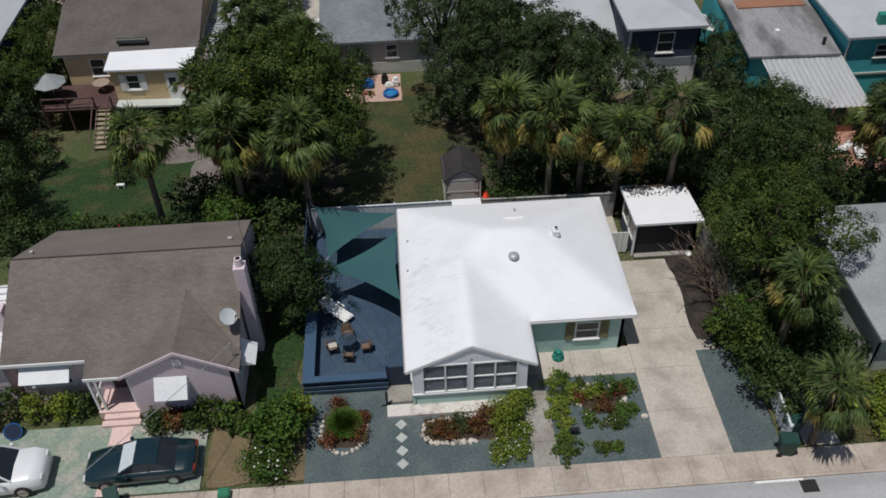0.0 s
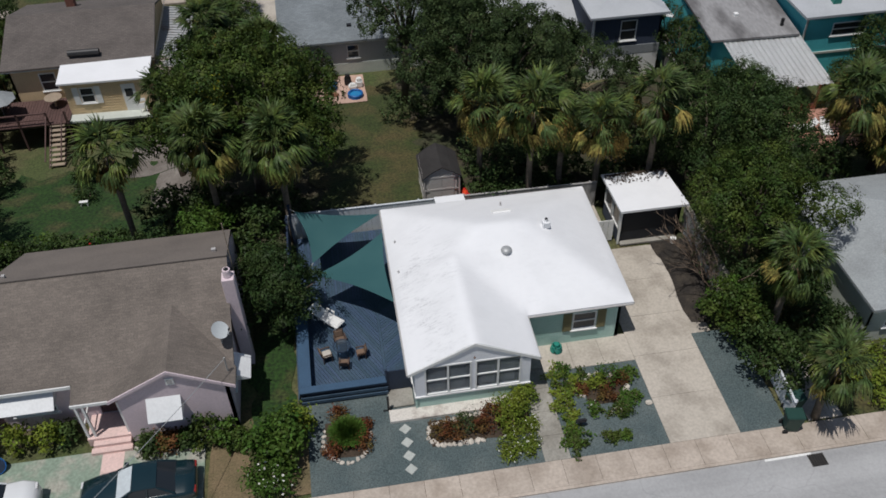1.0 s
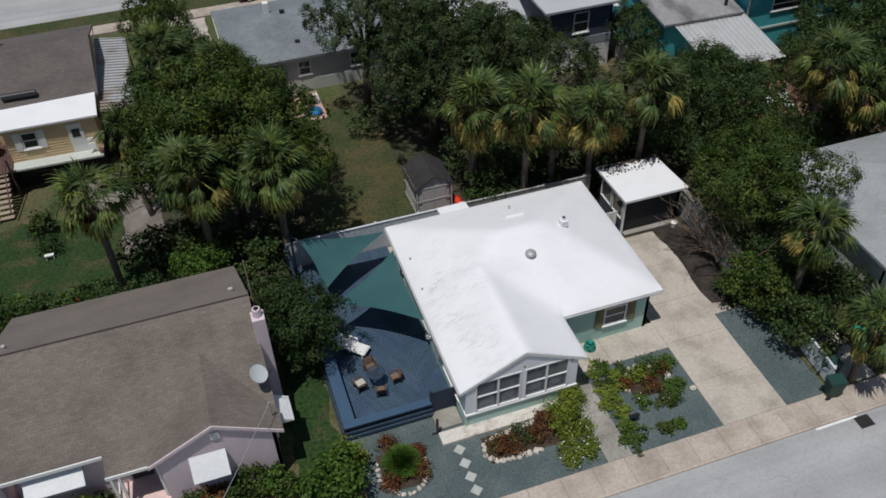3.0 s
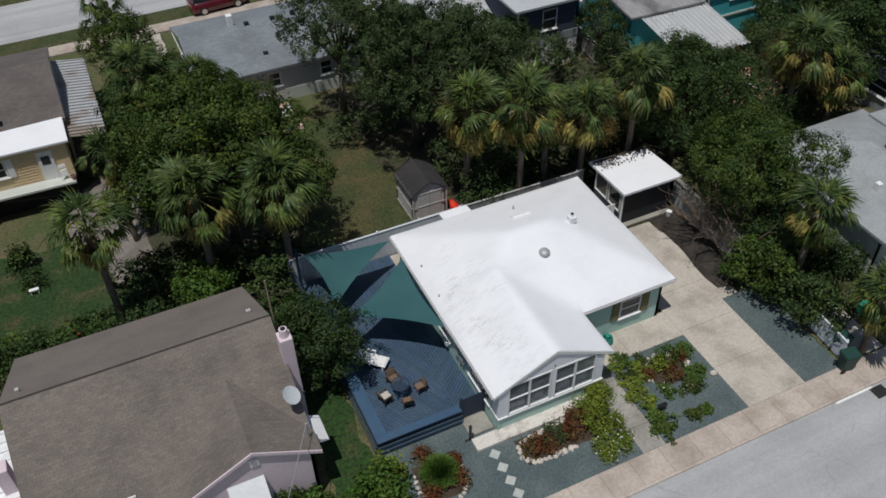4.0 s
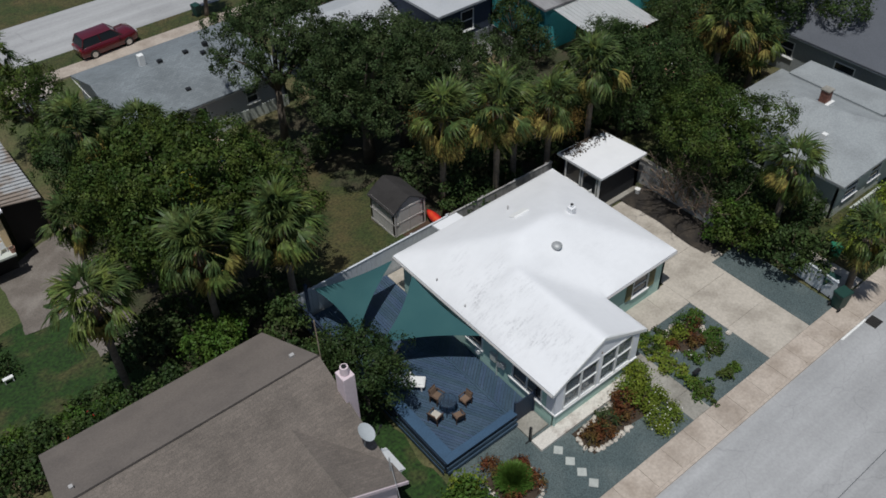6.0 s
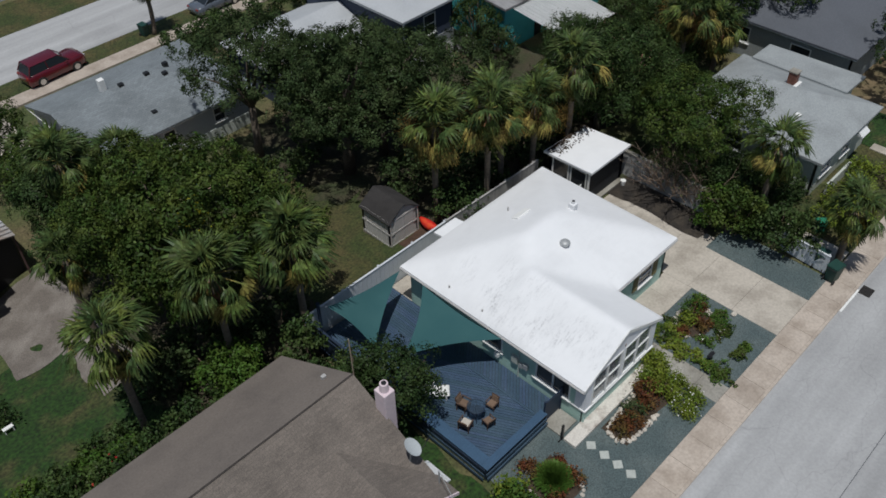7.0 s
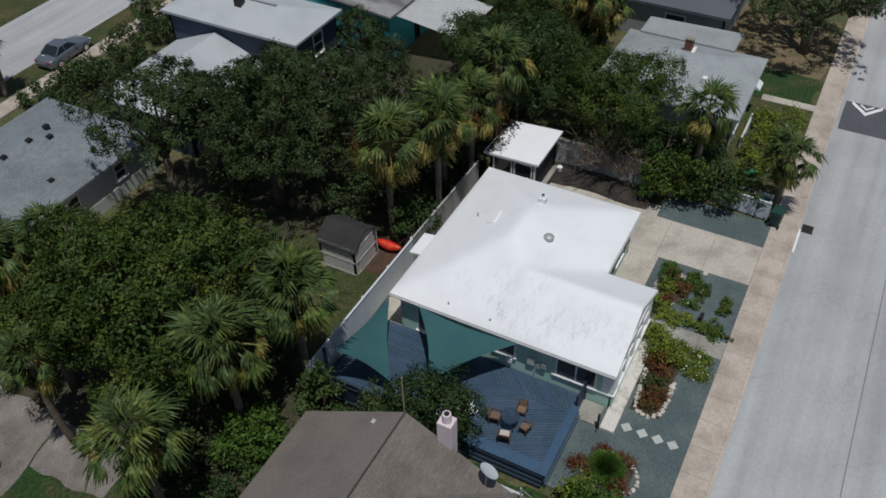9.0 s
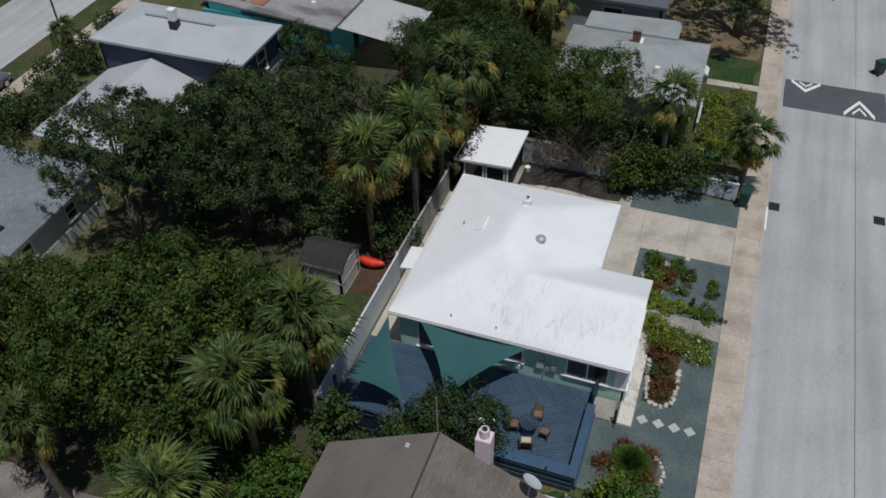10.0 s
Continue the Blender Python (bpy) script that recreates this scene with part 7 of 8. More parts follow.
part("water", pole((-0.2, 29.1, pz), (-0.2, 29.1, pz + 0.2), 0.46, None, 24), "pool_water", pool)
for nm, x, y, sx, sy, sz, mt2, lb in (("toy_boat", -1.9, 29.5, 0.5, 0.2, 0.25, "rust", "dark red toy boat on the patio"), ("toy_slide", -1.9, 30.6, 0.45, 0.35, 0.6, "blue_plastic", "blue plastic toy slide on the patio"), ("cooler", -0.3, 30.4, 0.3, 0.22, 0.4, "white", "white cool box on the patio"), ("garden_chair", 0.2, 30.6, 0.25, 0.25, 0.7, "white", "white plastic chair on the patio"), ("grill", -0.6, 31.0, 0.25, 0.25, 0.8, "black", "black kettle grill on the patio")):
    z = terrain(x, y) + 0.03
    o = thing(nm, (x, y, z), lb, nm.replace("_", " "))
    part("body", rounded(x - sx, x + sx, y - sy, y + sy, z, z + sz * 0.7, 0.06, 2), mt2, o)
    part("top", rounded(x - sx * 0.7, x + sx * 0.7, y - sy * 0.7, y + sy * 0.7, z + sz * 0.7, z + sz, 0.05, 2), mt2, o)
tank = thing("gas_bottle", (15.6, 22.5, terrain(0, 22.5)), "small white gas bottle in the sandy yard", "gas bottle")
part("tank", pole((15.6, 22.5, terrain(0, 22.5)), (15.7, 22.9, terrain(0, 22.5) + 0.4), 0.18, 0.16, 14), "white", tank)
part("valve", pole((15.7, 22.9, terrain(0, 22.5) + 0.4), (15.73, 23.0, terrain(0, 22.5) + 0.5), 0.05), "galvanised", tank)
for k, (x, y) in enumerate(((28.0, 17.6), (26.2, 16.2), (29.3, 17.0), (27.2, 18.2))):
    z = terrain(x, y) + 0.03
    o = thing("patio_lounger", (x, y, z), "faded pinkish lounger on the tiled patio", "lounger", group="patio loungers")
    mm = pose(x, y, z, 0, 0, 40 * k)
    part("seat", rounded(-0.6, 0.6, -0.3, 0.3, 0.28, 0.36, 0.03, 1, mm), "terracotta" if k % 2 else "white", o)
    part("backrest", rounded(-0.05, 0.6, -0.3, 0.3, 0, 0.07, 0.03, 1, mm @ pose(0.5, 0, 0.3, 0, -50, 0)), "terracotta" if k % 2 else "white", o)
    for lx in (-0.5, 0.5):
        part("leg", boxes((lx - 0.03, lx + 0.03, -0.28, 0.28, 0, 0.29), m=mm), "galvanised", o)
st_ = thing("street_sign", (22.8, 48.2, -2), "dark street pole on the rear verge", "pole")
part("shaft", pole((22.8, 48.2, -2), (22.8, 48.2, 6.5), 0.09, 0.06), "deck_brown", st_)
bench2 = thing("garden_bench", (-17.6, 19.2, terrain(-17.6, 19.2)), "small white garden bench on the lawn", "bench")
bz = terrain(-17.6, 19.2)
part("seat", boxes((-17.9, -17.4, 19.1, 19.3, bz + 0.26, bz + 0.31)), "white", bench2)
for x in (-17.87, -17.48):
    part("leg", boxes((x, x + 0.05, 19.12, 19.28, bz - 0.02, bz + 0.26)), "white", bench2)
spr = tagged(part("garden_light", rounded(10.55, 10.85, -2.2, -1.95, 0.02, 0.16, 0.05, 2), "rock"), "pale flat stone at the gravel's edge", "stone")
gs = thing("garden_ornament", (7.3, -2.75, 0.02), "dark metal garden ornament on a stand", "ornament")
part("stand", pole((7.3, -2.75, 0.0), (7.3, -2.75, 0.35), 0.04), "black", gs)
part("plate", rounded(7.05, 7.55, -2.85, -2.65, 0.35, 0.5, 0.05, 2), "black", gs)


# ---- garden beds ----
def rock_ring(pts, label, size=0.17):
    """A border of separate pale stones along a closed or open line."""
    x, y = pts[0]
    b = thing("rock_border", (x, y, 0), label, "rock border")
    mesh = []
    for k in range(4):
        bm = bmesh.new()
        bmesh.ops.create_icosphere(bm, subdivisions=1, radius=1.0)
        for v in bm.verts:
            v.co *= 1 + 0.28 * noise.noise(v.co * 1.4 + Vector((k * 3.1, 0, 0)))
        me = bpy.data.meshes.new("rock")
        bm.to_mesh(me)
        bm.free()
        me.materials.append(M["rock"])
        mesh.append(me)
    d = 0.0
    for (ax, ay), (bx, by) in zip(pts, pts[1:]):
        L = math.hypot(bx - ax, by - ay)
        n = max(1, round(L / (size * 1.55)))
        for i in range(n):
            s = (i + 0.5) / n
            ob = new("rock", random.choice(mesh))
            ob.parent = b
            k = size * random.uniform(0.75, 1.2)
            ob.matrix_basis = pose(ax + (bx - ax) * s - x + random.uniform(-0.03, 0.03), ay + (by - ay) * s - y + random.uniform(-0.03, 0.03), 0.05, random.uniform(-20, 20), random.uniform(-20, 20), random.uniform(0, 360)) @ Matrix.Diagonal((k, k * 0.8, k * 0.55, 1))
    return b


def oval(cx, cy, rx, ry, n=20, a0=0, a1=360):
    return [(cx + rx * math.cos(radians(a0 + (a1 - a0) * k / n)), cy + ry * math.sin(radians(a0 + (a1 - a0) * k / n))) for k in range(n + 1)]


rock_ring([(3.0, -2.75), (1.0, -2.72), (0.55, -2.4), (0.55, -1.8), (0.95, -1.5), (3.2, -1.3)], "white stones edging the long flower bed")
rock_ring(oval(-3.05, -1.6, 1.05, 1.3, 20, 150, 395), "pale stones round the grass clump bed", 0.13)
rock_ring(oval(8.9, -0.95, 1.1, 0.95, 12, 330, 560), "pale stones round the gravel island bed", 0.2)
structure("flower_bed", sheet((0.6, 5.2, -2.7, -1.35), 0.03, 0.05), "soil", "dark soil bed below the front ledge", "flower bed")
structure("island_bed", sheet((7.9, 9.9, -1.8, -0.2), 0.03, 0.15), "soil", "dark soil bed in the gravel", "flower bed")
structure("round_bed", sheet((-3.9, -2.2, -2.6, -0.6), 0.03, 0.2), "soil", "dark soil bed with a grass clump", "flower bed")


def grass_clump(at, r, h, material, label, blades=900, z=0.02):
    """A rounded clump of fine arching blades."""
    x, y = at
    t = thing("grass_clump", (x, y, z), label, "ornamental grass")
    a = RNG.uniform(0, math.tau, blades)
    lean_ = RNG.random(blades) ** 0.9
    Q = []
    for i in range(blades):
        d = np.array([math.cos(a[i]), math.sin(a[i]), 0])
        s = np.array([-d[1], d[0], 0]) * 0.012
        base = np.array([x, y, z]) + d * r * 0.5 * RNG.random() ** 0.7
        hh = h * RNG.uniform(0.7, 1.1)
        p = [base + d * r * lean_[i] * u ** 1.5 + np.array([0, 0, hh * (u - 0.55 * lean_[i] * u * u)]) for u in (0, 0.4, 0.75, 1.0)]
        for u in range(3):
            Q.append([p[u] - s, p[u] + s, p[u + 1] + s, p[u + 1] - s])
    tagged(quads("grass", np.array(Q), material, t), kind="stuff")
    return t


grass_clump((-3.0, -1.5), 0.66, 0.85, "leaf_bright", "round bright green ornamental grass clump", 2600)
RUSTY = "rust-brown and green garden shrub in the flower bed"
rg = random.Random(5)
for x, y, r, h, lf in ((-3.7, -2.2, 0.42, 0.4, "leaf_rust"), (-2.4, -2.1, 0.45, 0.4, "leaf_rust"), (-3.3, -0.45, 0.45, 0.45, "leaf_rust"), (-2.2, -1.2, 0.3, 0.35, "leaf_rust"),
                       (1.05, -2.05, 0.55, 0.5, "leaf_rust"), (1.7, -2.2, 0.5, 0.55, "leaf_rust"), (2.3, -1.9, 0.55, 0.6, "leaf_oak"), (2.9, -2.1, 0.5, 0.55, "leaf_rust"), (3.5, -1.8, 0.6, 0.75, "leaf_rust"),
                       (8.7, -0.7, 0.45, 0.5, "leaf_lime"), (9.3, -0.5, 0.55, 0.7, "leaf_bright"), (8.9, -1.4, 0.42, 0.45, "leaf_rust"), (9.75, -0.6, 0.3, 0.4, "leaf_rust"), (7.9, -0.9, 0.25, 0.25, "leaf_rust")):
    shrub((x, y), r, h, lf, RUSTY if lf == "leaf_rust" else "small leafy green shrub in the flower bed", z=0.03, n=7, density=190, length=0.11)
for x, y, r, h, lf in ((4.1, -1.5, 0.65, 0.9, "leaf_lime"), (4.75, -1.3, 0.65, 1.0, "leaf_lime"), (5.2, -0.95, 0.5, 0.8, "leaf_lime"), (4.2, -2.2, 0.6, 0.7, "leaf_lime")):
    shrub((x, y), r, h, lf, "yellow-green feathery shrub beside the walk", z=0.03, n=8, density=200, length=0.12)
for x, y, r in ((4.05, -3.2, 0.55), (4.7, -2.9, 0.6), (4.6, -3.6, 0.55), (3.8, -3.75, 0.4), (4.95, -3.45, 0.4), (5.1, -2.4, 0.4)):
    shrub((x, y), r * 0.88, 0.34, "leaf_lime", "low groundcover with white flowers", z=0.02, n=7, density=150, length=0.10, flowers="flower_white", fl=0.05, name="groundcover")
VINE = [(9.5, -2.2, 0.3), (6.8, -3.8, 0.35), (7.7, -0.6, 0.35), (9.6, -1.5, 0.35), (6.75, 0.2, 0.45), (7.1, -0.35, 0.5), (7.45, 0.25, 0.35), (6.8, -1.1, 0.35), (7.3, -1.0, 0.4), (6.75, -1.8, 0.35), (6.85, -2.5, 0.4), (7.0, -3.1, 0.42), (6.75, -3.7, 0.35), (8.3, -1.9, 0.35), (9.2, -2.0, 0.4), (9.9, -1.6, 0.35), (8.6, -3.5, 0.25), (8.0, -0.25, 0.35), (10.1, -0.3, 0.3), (9.0, -3.7, 0.2)]


def sprawl(at, r, leaf, flowers):
    """A low plant whose runners wander over the gravel, with loose leaves along them."""
    x, y = at
    t = thing("garden_plant", (x, y, 0.02), "sprawling green garden plant on gravel", "plant")
    bm = bmesh.new()
    C = []
    for k in range(rg.randint(4, 7)):
        p, a, z = Vector((x, y, 0.05)), rg.uniform(0, 6.28), rg.uniform(0.06, 0.3)
        pts = [p]
        n = rg.randint(4, 7)
        for i in range(n):
            a += rg.uniform(-0.7, 0.7)
            p = p + Vector((math.cos(a), math.sin(a), 0)) * r * rg.uniform(0.2, 0.36)
            p.z = 0.05 + z * math.sin(math.pi * min(1.0, (i + 1) / n * 0.85))
            pts.append(p)
            c = np.array(p)
            C.append(c + RNG.normal(size=(rg.randint(5, 13), 3)) * np.array([0.085, 0.085, 0.035]))
        tube(bm, pts, 0.008, 4, False)
    tagged(part("stem_mass", bm, "twig", t), kind="stuff")
    C = np.concatenate(C)
    C[:, 2] = np.maximum(C[:, 2], 0.04)
    N = RNG.normal(size=C.shape) * 0.45 + np.array([0, 0, 1.0])
    tagged(quads("foliage", leaf_quads(C, N, 0.125, 0.085), leaf, t), kind="stuff")
    if flowers:
        k = RNG.random(len(C)) < 0.03
        tagged(quads("blossom", leaf_quads(C[k] + np.array([0, 0, 0.04]), N[k], 0.09, 0.08), "flower_white", t), kind="stuff")


for x, y, r in VINE:
    sprawl((x + rg.uniform(-0.1, 0.1), y), r * 0.95, rg.choice(["leaf_lime", "leaf_bright", "leaf_tree"]), rg.random() < 0.3)

# ---- shrubs and hedges ----
shrub((-5.9, -1.9), 1.35, 1.9, "leaf_bright", "tall leafy bush with fresh green leaves at the front line", n=16, density=75, length=0.2)
shrub((-6.3, -3.3), 1.1, 0.9, "leaf_bright", "low flowering hedge with white blossoms", n=12, density=100, length=0.15, flowers="flower_white", fl=0.05)
shrub((-5.1, -0.9), 0.8, 1.5, "leaf_lime", "leafy yellow-green bush beside the deck", n=9, density=90, length=0.18)
for x, y, r, h, lf in ((-17.3, 0.3, 0.55, 1.3, "leaf_lime"), (-16.0, 0.3, 0.6, 1.3, "leaf_lime"), (-15.2, 0.5, 0.5, 1.0, "leaf_dark"), (-18.8, 0.5, 0.9, 1.6, "leaf_dark"), (-11.6, -0.7, 0.6, 0.8, "leaf_dark"), (-10.8, -0.65, 0.6, 0.7, "leaf_rust"), (-9.3, -0.6, 0.7, 1.3, "leaf_tree"), (-8.3, -0.6, 0.6, 1.1, "leaf_bright"), (-7.8, -1.1, 0.5, 0.7, "leaf_tree"), (-10.0, -0.7, 0.5, 0.7, "leaf_dark")):
    shrub((x, y), r, h, lf, "leafy foundation shrub before the pink wall", n=8, density=110, length=0.17)
rock_ring([(-12.3, -0.9), (-9.3, -1.0)], "rough pale stones edging the slab", 0.15)
HEDGE = [(-9.4, 11.2, 1.25, 3.0, "leaf_bright"), (-11.2, 11.3, 1.1, 2.2, "leaf_dark"), (-12.8, 11.4, 1.1, 2.0, "leaf_dark"), (-14.4, 11.5, 1.1, 1.9, "leaf_dark"), (-16.0, 11.6, 1.1, 1.9, "leaf_dark"), (-17.6, 11.7, 1.2, 2.0, "leaf_dark"), (-19.4, 11.8, 1.3, 2.0, "leaf_dark"), (-21.2, 12.0, 1.4, 2.2, "leaf_dark")]
for k, (x, y, r, h, lf) in enumerate(HEDGE):
    shrub((x, y), r, h, lf, "dense green hedge shrub behind the pink house", n=11, density=70, length=0.17, flowers="flower_red" if k in (3, 4) else None, fl=0.01)
for x, y, r, h in ((-11.0, 14.5, 1.2, 2.0), (-7.6, 13.6, 1.3, 2.4), (-10.2, 16.4, 1.2, 1.8), (-22.8, 14.5, 1.6, 2.8), (-24.5, 18.5, 1.8, 3.0), (-24.0, 22.2, 1.6, 2.2), (-18.2, 22.5, 0.8, 1.2), (8.2, 13.4, 1.0, 1.8), (10.0, 13.6, 1.1, 1.6), (13.8, 13.4, 1.2, 1.8), (20.0, 14.5, 1.6, 2.2), (22.5, 16.5, 1.6, 2.0), (23.2, 25.8, 1.0, 2.4), (19.4, 26.6, 0.8, 2.2), (24.4, 13.0, 1.6, 2.4), (-27.0, 17.0, 1.8, 3.4), (8.6, 15.4, 1.5, 2.6), (11.4, 15.0, 1.5, 2.4), (14.4, 15.2, 1.6, 2.6), (17.0, 14.4, 1.5, 2.4), (7.0, 17.6, 1.6, 2.2), (10.2, 18.0, 1.8, 2.6), (-9.2, 14.8, 1.5, 2.6), (-5.2, 14.4, 1.3, 2.0), (-12.2, 15.6, 1.3, 2.2), (16.2, 17.4, 1.8, 2.6), (19.5, 17.6, 1.6, 2.4), (3.0, 24.6, 1.5, 2.0), (6.0, 25.4, 1.6, 2.2), (-2.6, 31.6, 1.2, 2.2), (-25.6, 26.0, 1.5, 3.6), (-25.4, 30.0, 1.5, 4.0), (-25.2, 34.0, 1.5, 4.2), (-25.0, 38.0, 1.5, 4.0), (11.5, 28.2, 1.6, 3.0), (8.3, 45.2, 1.4, 1.5), (10.5, 43.3, 1.8, 2.8), (13.4, 41.4, 1.8, 2.6), (7.3, 41.0, 1.5, 2.4), (24.5, 44.5, 1.6, 2.2), (12.6, 44.6, 1.6, 1.7), (16.2, 43.5, 1.8, 2.6), (20.0, 44.0, 1.6, 2.4), (26.0, 11.5, 1.8, 2.6), (30.5, 12.5, 2.0, 3.0), (33.5, 15.5, 2.0, 3.0)):
    shrub((x, y), r, h, "leaf_dark" if (x + y) % 3 > 1 else "leaf_oak", "dense dark green yard shrub", n=10, density=48, length=0.2)
shrub((6.4, 13.2), 1.2, 2.6, "leaf_dark", "rounded dark green bush between shed and fence", n=12, density=70, length=0.18)
shrub((-9.2, 12.3), 1.35, 3.0, "leaf_bright", "round bright green bush behind the brown roof", n=14, density=80, length=0.18)
shrub((-6.6, 10.4), 1.25, 3.3, "leaf_dark", "dark leafy bush at the corner of the deck", n=13, density=70, length=0.2)
shrub((16.1, 1.2), 1.5, 2.8, "leaf_tree", "lush green bush overhanging the gravel strip", z=0, n=16, density=75, length=0.18)
shrub((16.7, -0.9), 1.5, 2.3, "leaf_dark", "lush dark green bush over the fence panel", z=0, n=12, density=75, length=0.18)
shrub((17.1, -2.0), 1.25, 2.1, "leaf_dark", "dark green bush behind the white fence panel", z=0, n=12, density=75, length=0.18)
shrub((17.4, 2.9), 1.2, 2.6, "leaf_dark", "dark green bush at the end of the block wall", z=0, n=12, density=75, length=0.18)
shrub((15.9, 2.6), 0.9, 2.2, "leaf_bright", "bright green bush beside the driveway", z=0, n=10, density=75, length=0.18)
for x, y, r, h in ((19.6, 0.9, 1.3, 2.0), (20.4, 3.0, 1.2, 1.7), (20.9, 0.6, 1.0, 1.6), (19.3, 3.2, 1.4, 2.4), (20.3, 5.4, 1.3, 2.2)):
    shrub((x, y), r, h, "leaf_deep", "dark green shrub beside the pale house", z=0, n=11, density=60, length=0.18)
for x, y in ((20.6, -2.2), (22.2, -1.9), (23.8, -2.5), (25.4, -1.7), (21.4, -3.4), (26.4, -3.2)):
    shrub((x, y), 0.9, 1.2, "leaf_lime", "thin yellowish shrub on the front lawn", z=0, n=8, density=40, length=0.16)

for k in range(16):
    x, y = -23.5 + k * 0.62 + 0.5 * math.sin(k * 2.3), 13.6 + 0.7 * math.sin(k * 1.7)
    shrub((x, y), 0.75, 0.5 + 0.25 * math.sin(k), "leaf_bright" if k % 3 else "leaf_dark", "low weedy growth at the lawn's edge", n=7, density=60, length=0.18, name="weeds", category="plant")

# bare twiggy bush by the driveway
shrub((-17.5, 20.1), 0.75, 0.9, "leaf_dark", "low dark bush behind the white bench", n=8, density=70, length=0.16)
bare = thing("bare_bush", (16.2, 5.0, 0), "half-bare brown twiggy bush before the block wall", "shrub")
bm = bmesh.new()
rg = random.Random(11)
for k in range(46):
    p = Vector((16.3 + rg.uniform(-0.3, 0.1), 5.0 + rg.uniform(-1.6, 1.8), 0))
    d = Vector((rg.uniform(-0.6, 0.1), rg.uniform(-0.4, 0.4), 1)).normalized()
    p = p + d * 1.0
    pts = [p]
    for s in range(4):
        d = (d + Vector((rg.uniform(-0.4, 0.4), rg.uniform(-0.4, 0.4), -0.08))).normalized()
        p = p + d * rg.uniform(0.5, 0.85)
        pts.append(p)
        for q in range(2):
            e = (d + Vector((rg.uniform(-0.8, 0.8), rg.uniform(-0.8, 0.8), rg.uniform(-0.3, 0.3)))).normalized()
            tube(bm, [p, p + e * rg.uniform(0.3, 0.6)], [0.014, 0.007], 3, False)
    tube(bm, pts, [0.036, 0.03, 0.024, 0.016, 0.008], 4, False)
part("twig_mass", bm, "twig", bare)
C = np.array([[16.4, 5.1, 2.5]]) + RNG.normal(size=(1300, 3)) * np.array([0.5, 1.2, 0.5])
tagged(quads("foliage", leaf_quads(C, RNG.normal(size=C.shape) + np.array([0, 0, 0.6]), 0.14, 0.08), "leaf_oak", bare), kind="stuff")

# ---- trees ----
tree((-6.8, 17.7), 5.0, 4.2, 5.2, "leaf_tree", "large broad tree with a dense bright green crown", n=52, density=48, length=0.24, trunk=0.3, accents=[((-8.0, 14.5, 8.4, 0.8), "leaf_yellow")])
tree((-6.4, 23.6), 3.2, 2.8, 3.7, "leaf_tree", "green tree behind the broad one, over the pinkish patio", n=26, density=48, length=0.22)
tree((6.4, 22.3), 3.8, 3.6, 4.9, "leaf_oak", "spreading oak with a dark grey-green crown", n=38, density=44, length=0.2, trunk=0.34, name="oak_tree")
tree((9.2, 22.2), 4.6, 3.6, 4.2, "leaf_oak", "wide oak with grey-green leaves", n=38, density=44, length=0.2, trunk=0.3, name="oak_tree")
tree((3.2, 27.4), 3.5, 2.4, 5.5, "leaf_oak", "oak with limbs over the grey roof", n=36, density=44, length=0.2, trunk=0.25, lean=(0.6, 0.6), name="oak_tree")
tree((13.2, 20.6), 3.4, 3.0, 3.0, "leaf_oak", "smaller oak with a shaggy crown", n=24, density=44, length=0.2, name="oak_tree")
tree((12.2, 26.0), 2.8, 2.4, 2.8, "leaf_oak", "grey-green oak beside the low wing", n=20, density=40, length=0.2, name="oak_tree")
tree((18.9, 12.6), 3.3, 3.0, 4.2, "leaf_dark", "dark leafy tree beside the palms", n=28, density=48, length=0.19)
tree((22.2, 12.2), 2.8, 2.6, 3.6, "leaf_dark", "dark leafy tree behind the pale house", n=22, density=46, length=0.19)
tree((18.4, 5.7), 3.1, 1.9, 4.7, "leaf_tree", "leafy tree leaning over the boundary wall", n=30, density=56, length=0.19, trunk=0.16)
tree((19.8, 8.4), 2.1, 1.8, 3.2, "leaf_dark", "leafy tree behind the boundary wall", n=22, density=50, length=0.19, trunk=0.15)
tree((-5.6, 5.35), 1.85, 2.1, 2.9, "leaf_deep", "compact dark green tree between house and deck", n=26, density=80, length=0.19, trunk=0.12)
tree((-6.1, 7.4), 1.2, 1.4, 2.4, "leaf_dark", "small dark green tree beside the deck fence", n=14, density=80, length=0.19, trunk=0.1)
tree((-8.4, 27.4), 3.2, 2.6, 3.0, "leaf_dark", "dark green tree over the back path", n=22, density=42, length=0.22)
tree((-26.6, 29.0), 2.0, 2.0, 0.6, "leaf_tree", "leafy green hedge tree beside the timber deck", n=16, density=46, length=0.2, trunk=0.12)
tree((-26.3, 32.6), 2.0, 2.2, 0.7, "leaf_tree", "leafy green hedge tree beside the yellow house", n=16, density=46, length=0.2, trunk=0.12)
tree((-26.4, 36.4), 2.1, 2.2, 0.8, "leaf_tree", "leafy green hedge tree beside the yellow house", n=16, density=46, length=0.2, trunk=0.12)
tree((-26.6, 40.4), 2.1, 2.2, 0.8, "leaf_dark", "dark green hedge tree near the rear street", n=16, density=46, length=0.2, trunk=0.12)
tree((-24.5, 15.5), 2.8, 2.8, 3.0, "leaf_dark", "dark green yard tree", n=20, density=42, length=0.2)
tree((-27.5, 21.5), 3.0, 2.8, 3.4, "leaf_tree", "green yard tree by the raised deck", n=20, density=42, length=0.2)
tree((7.6, 28.2), 2.3, 2.0, 3.6, "leaf_oak", "oak crown between the grey and the blue house", n=22, density=42, length=0.2, name="oak_tree")
tree((36.4, -2.2), 4.9, 2.7, 4.7, "leaf_oak", "large street oak shading the road", n=30, density=34, length=0.24, name="oak_tree", trunk=0.35)
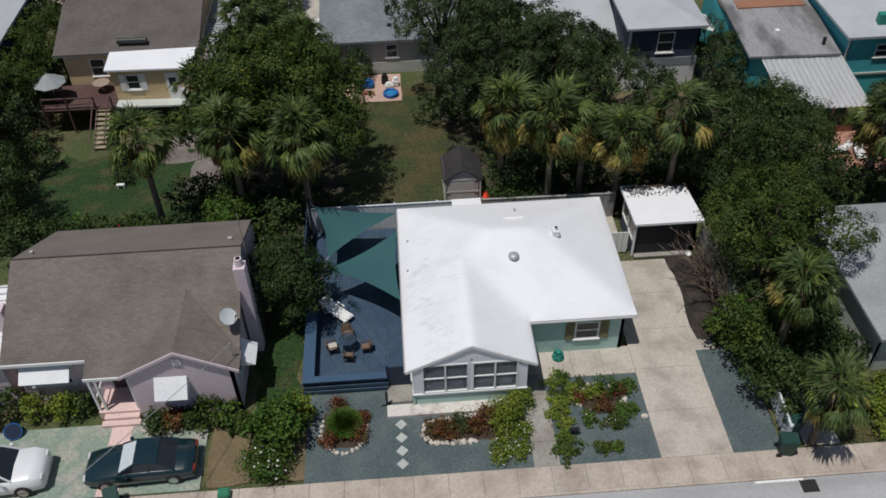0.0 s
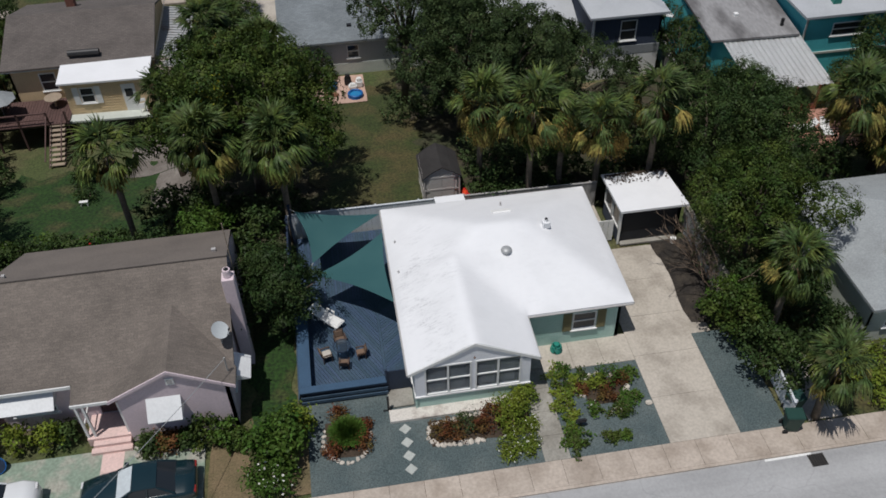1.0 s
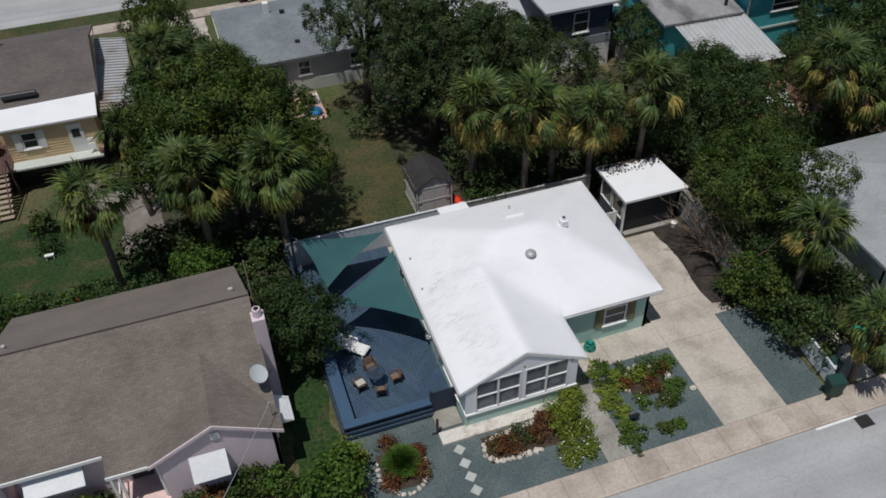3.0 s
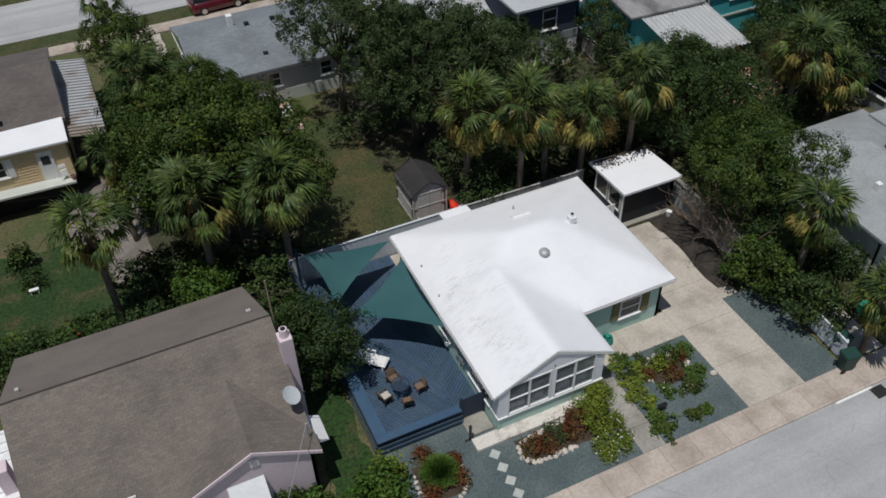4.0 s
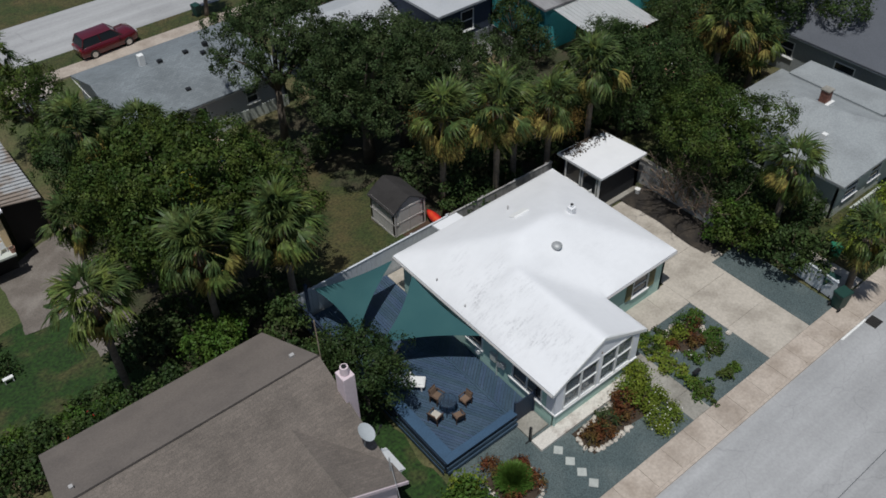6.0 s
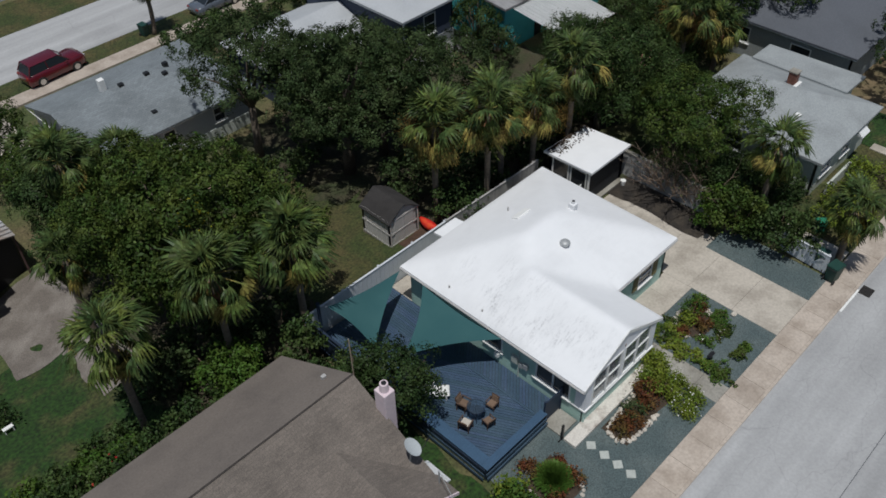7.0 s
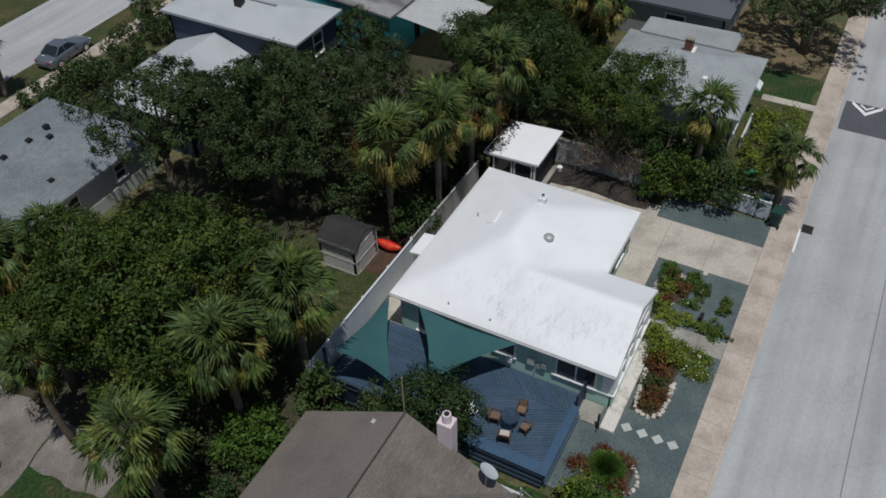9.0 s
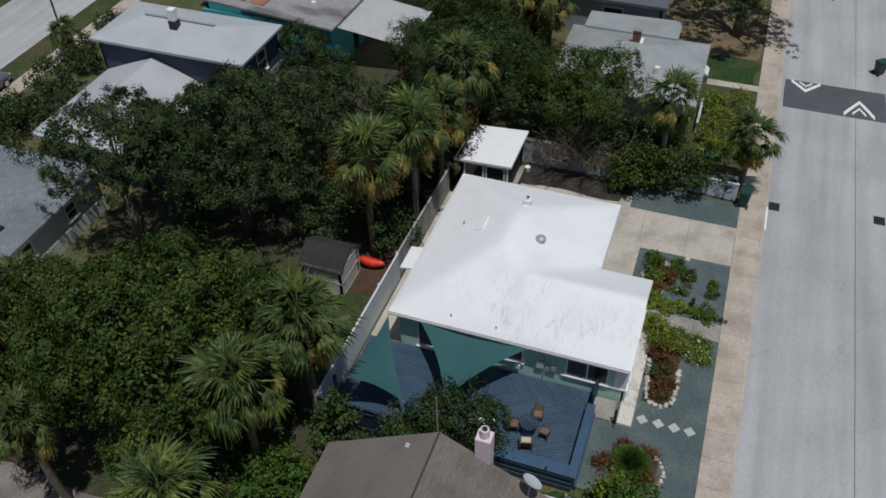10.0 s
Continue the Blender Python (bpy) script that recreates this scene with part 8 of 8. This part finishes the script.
tree((36.8, 13.0), 4.2, 3.4, 4.8, "leaf_dark", "large dark tree behind the pale house", n=26, density=34, length=0.24)
tree((29.8, 12.6), 2.8, 2.4, 3.2, "leaf_dark", "dark tree behind the tiled patio", n=22, density=36, length=0.22)
tree((-8.4, 30.5), 2.4, 2.6, 2.8, "leaf_tree", "green tree beside the carport", n=18, density=40, length=0.22)
tree((23.4, 17.6), 2.4, 2.2, 2.4, "leaf_dark", "dark leafy tree over the tiled patio", n=22, density=46, length=0.19)
tree((22.6, 16.2), 2.5, 2.4, 2.6, "leaf_dark", "dark leafy tree before the tiled patio", n=24, density=46, length=0.19)
tree((22.8, 24.2), 1.5, 1.6, 0.2, "leaf_oak", "leafy bush-like tree in the sandy yard", n=12, density=44, length=0.19, trunk=0.1)
tree((23.2, 27.0), 1.8, 2.0, 0.9, "leaf_dark", "leafy bush-like tree by the old house", n=14, density=48, length=0.19, trunk=0.1)
tree((23.4, 30.4), 1.6, 1.9, 0.7, "leaf_dark", "leafy bush-like tree by the old house", n=12, density=44, length=0.19, trunk=0.1)
tree((-9.0, 37.6), 2.5, 2.5, 2.4, "leaf_tree", "green tree beside the rear driveway", n=18, density=40, length=0.22)
tree((-9.4, 23.4), 2.3, 2.3, 2.8, "leaf_tree", "green tree over the back path", n=18, density=42, length=0.22)
tree((47, -3.0), 4.6, 2.8, 5.6, "leaf_oak", "street oak further along the road", n=26, density=28, length=0.26, name="oak_tree", trunk=0.35)

for x, y, r, cz in ((33.2, 20.4, 2.0, 1.1), (35.4, 17.4, 2.8, 3.0), (31.8, 16.6, 2.2, 2.2), (36.6, 22.0, 2.8, 2.2), (40.0, 19.0, 3.2, 3.4), (38.5, 14.0, 2.6, 3.0)):
    tree((x, y), r, r * 0.85, cz, "leaf_dark", "dark leafy tree before the turquoise house", n=20, density=42, length=0.2, trunk=0.15)

# ---- palms ----
PALM = "tall cabbage palm with a full crown of fan leaves"
OLD = "tall cabbage palm with yellowing lower fan leaves"
for k, (x, y, zt, r, tone, cnt, old, dead, lb) in enumerate([
    (6.1, 14.2, 7.0, 2.6, "frond", 44, 0.34, 8, OLD), (8.6, 12.6, 7.5, 2.75, "frond", 46, 0.34, 8, OLD), (12.3, 12.5, 6.1, 2.4, "frond", 42, 0.3, 6, OLD), (15.2, 12.2, 7.4, 2.5, "frond_dark", 42, 0.25, 7, OLD),
    (17.7, 0.6, 5.9, 2.2, "frond", 44, 0.2, 3, OLD), (17.75, -4.1, 4.3, 2.1, "frond_dark", 42, 0.12, 2, PALM), (26.3, 11.5, 7.0, 2.7, "frond", 46, 0.3, 3, OLD),
    (-5.0, 12.3, 7.3, 2.6, "frond", 48, 0.16, 3, PALM), (-8.7, 13.0, 7.4, 2.6, "frond", 46, 0.14, 3, PALM), (-13.5, 13.2, 7.0, 2.4, "frond", 40, 0.15, 3, PALM), (-9.2, 25.6, 7.2, 2.4, "frond_dark", 42, 0.1, 2, PALM),
    (-11.8, 21.0, 5.2, 2.0, "frond_dark", 38, 0.1, 2, PALM), (8.3, 48.6, 3.4, 2.0, "frond_dark", 40, 0.1, 2, PALM), (21.0, 46.2, 0.6, 1.7, "frond_dark", 36, 0.1, 1, "short palm by the rear street"),
    (-8.4, 32.6, 3.6, 2.1, "frond_dark", 40, 0.1, 2, PALM), (-9.4, 43.2, 4.0, 2.1, "frond_dark", 38, 0.1, 2, PALM), (-7.9, 28.6, 4.6, 2.1, "frond_dark", 40, 0.1, 2, PALM), (-25.8, 20.0, 4.4, 2.1, "frond_dark", 38, 0.1, 2, PALM), (10.6, 13.3, 5.6, 2.0, "frond", 38, 0.22, 3, OLD), (-5.9, 26.2, 5.4, 2.1, "frond_dark", 38, 0.1, 2, PALM), (28.3, 10.2, 5.2, 2.1, "frond", 38, 0.3, 3, OLD)]):
    palm((x, y), zt, r, lb, tone, cnt, old, dead, seed=k + 3)
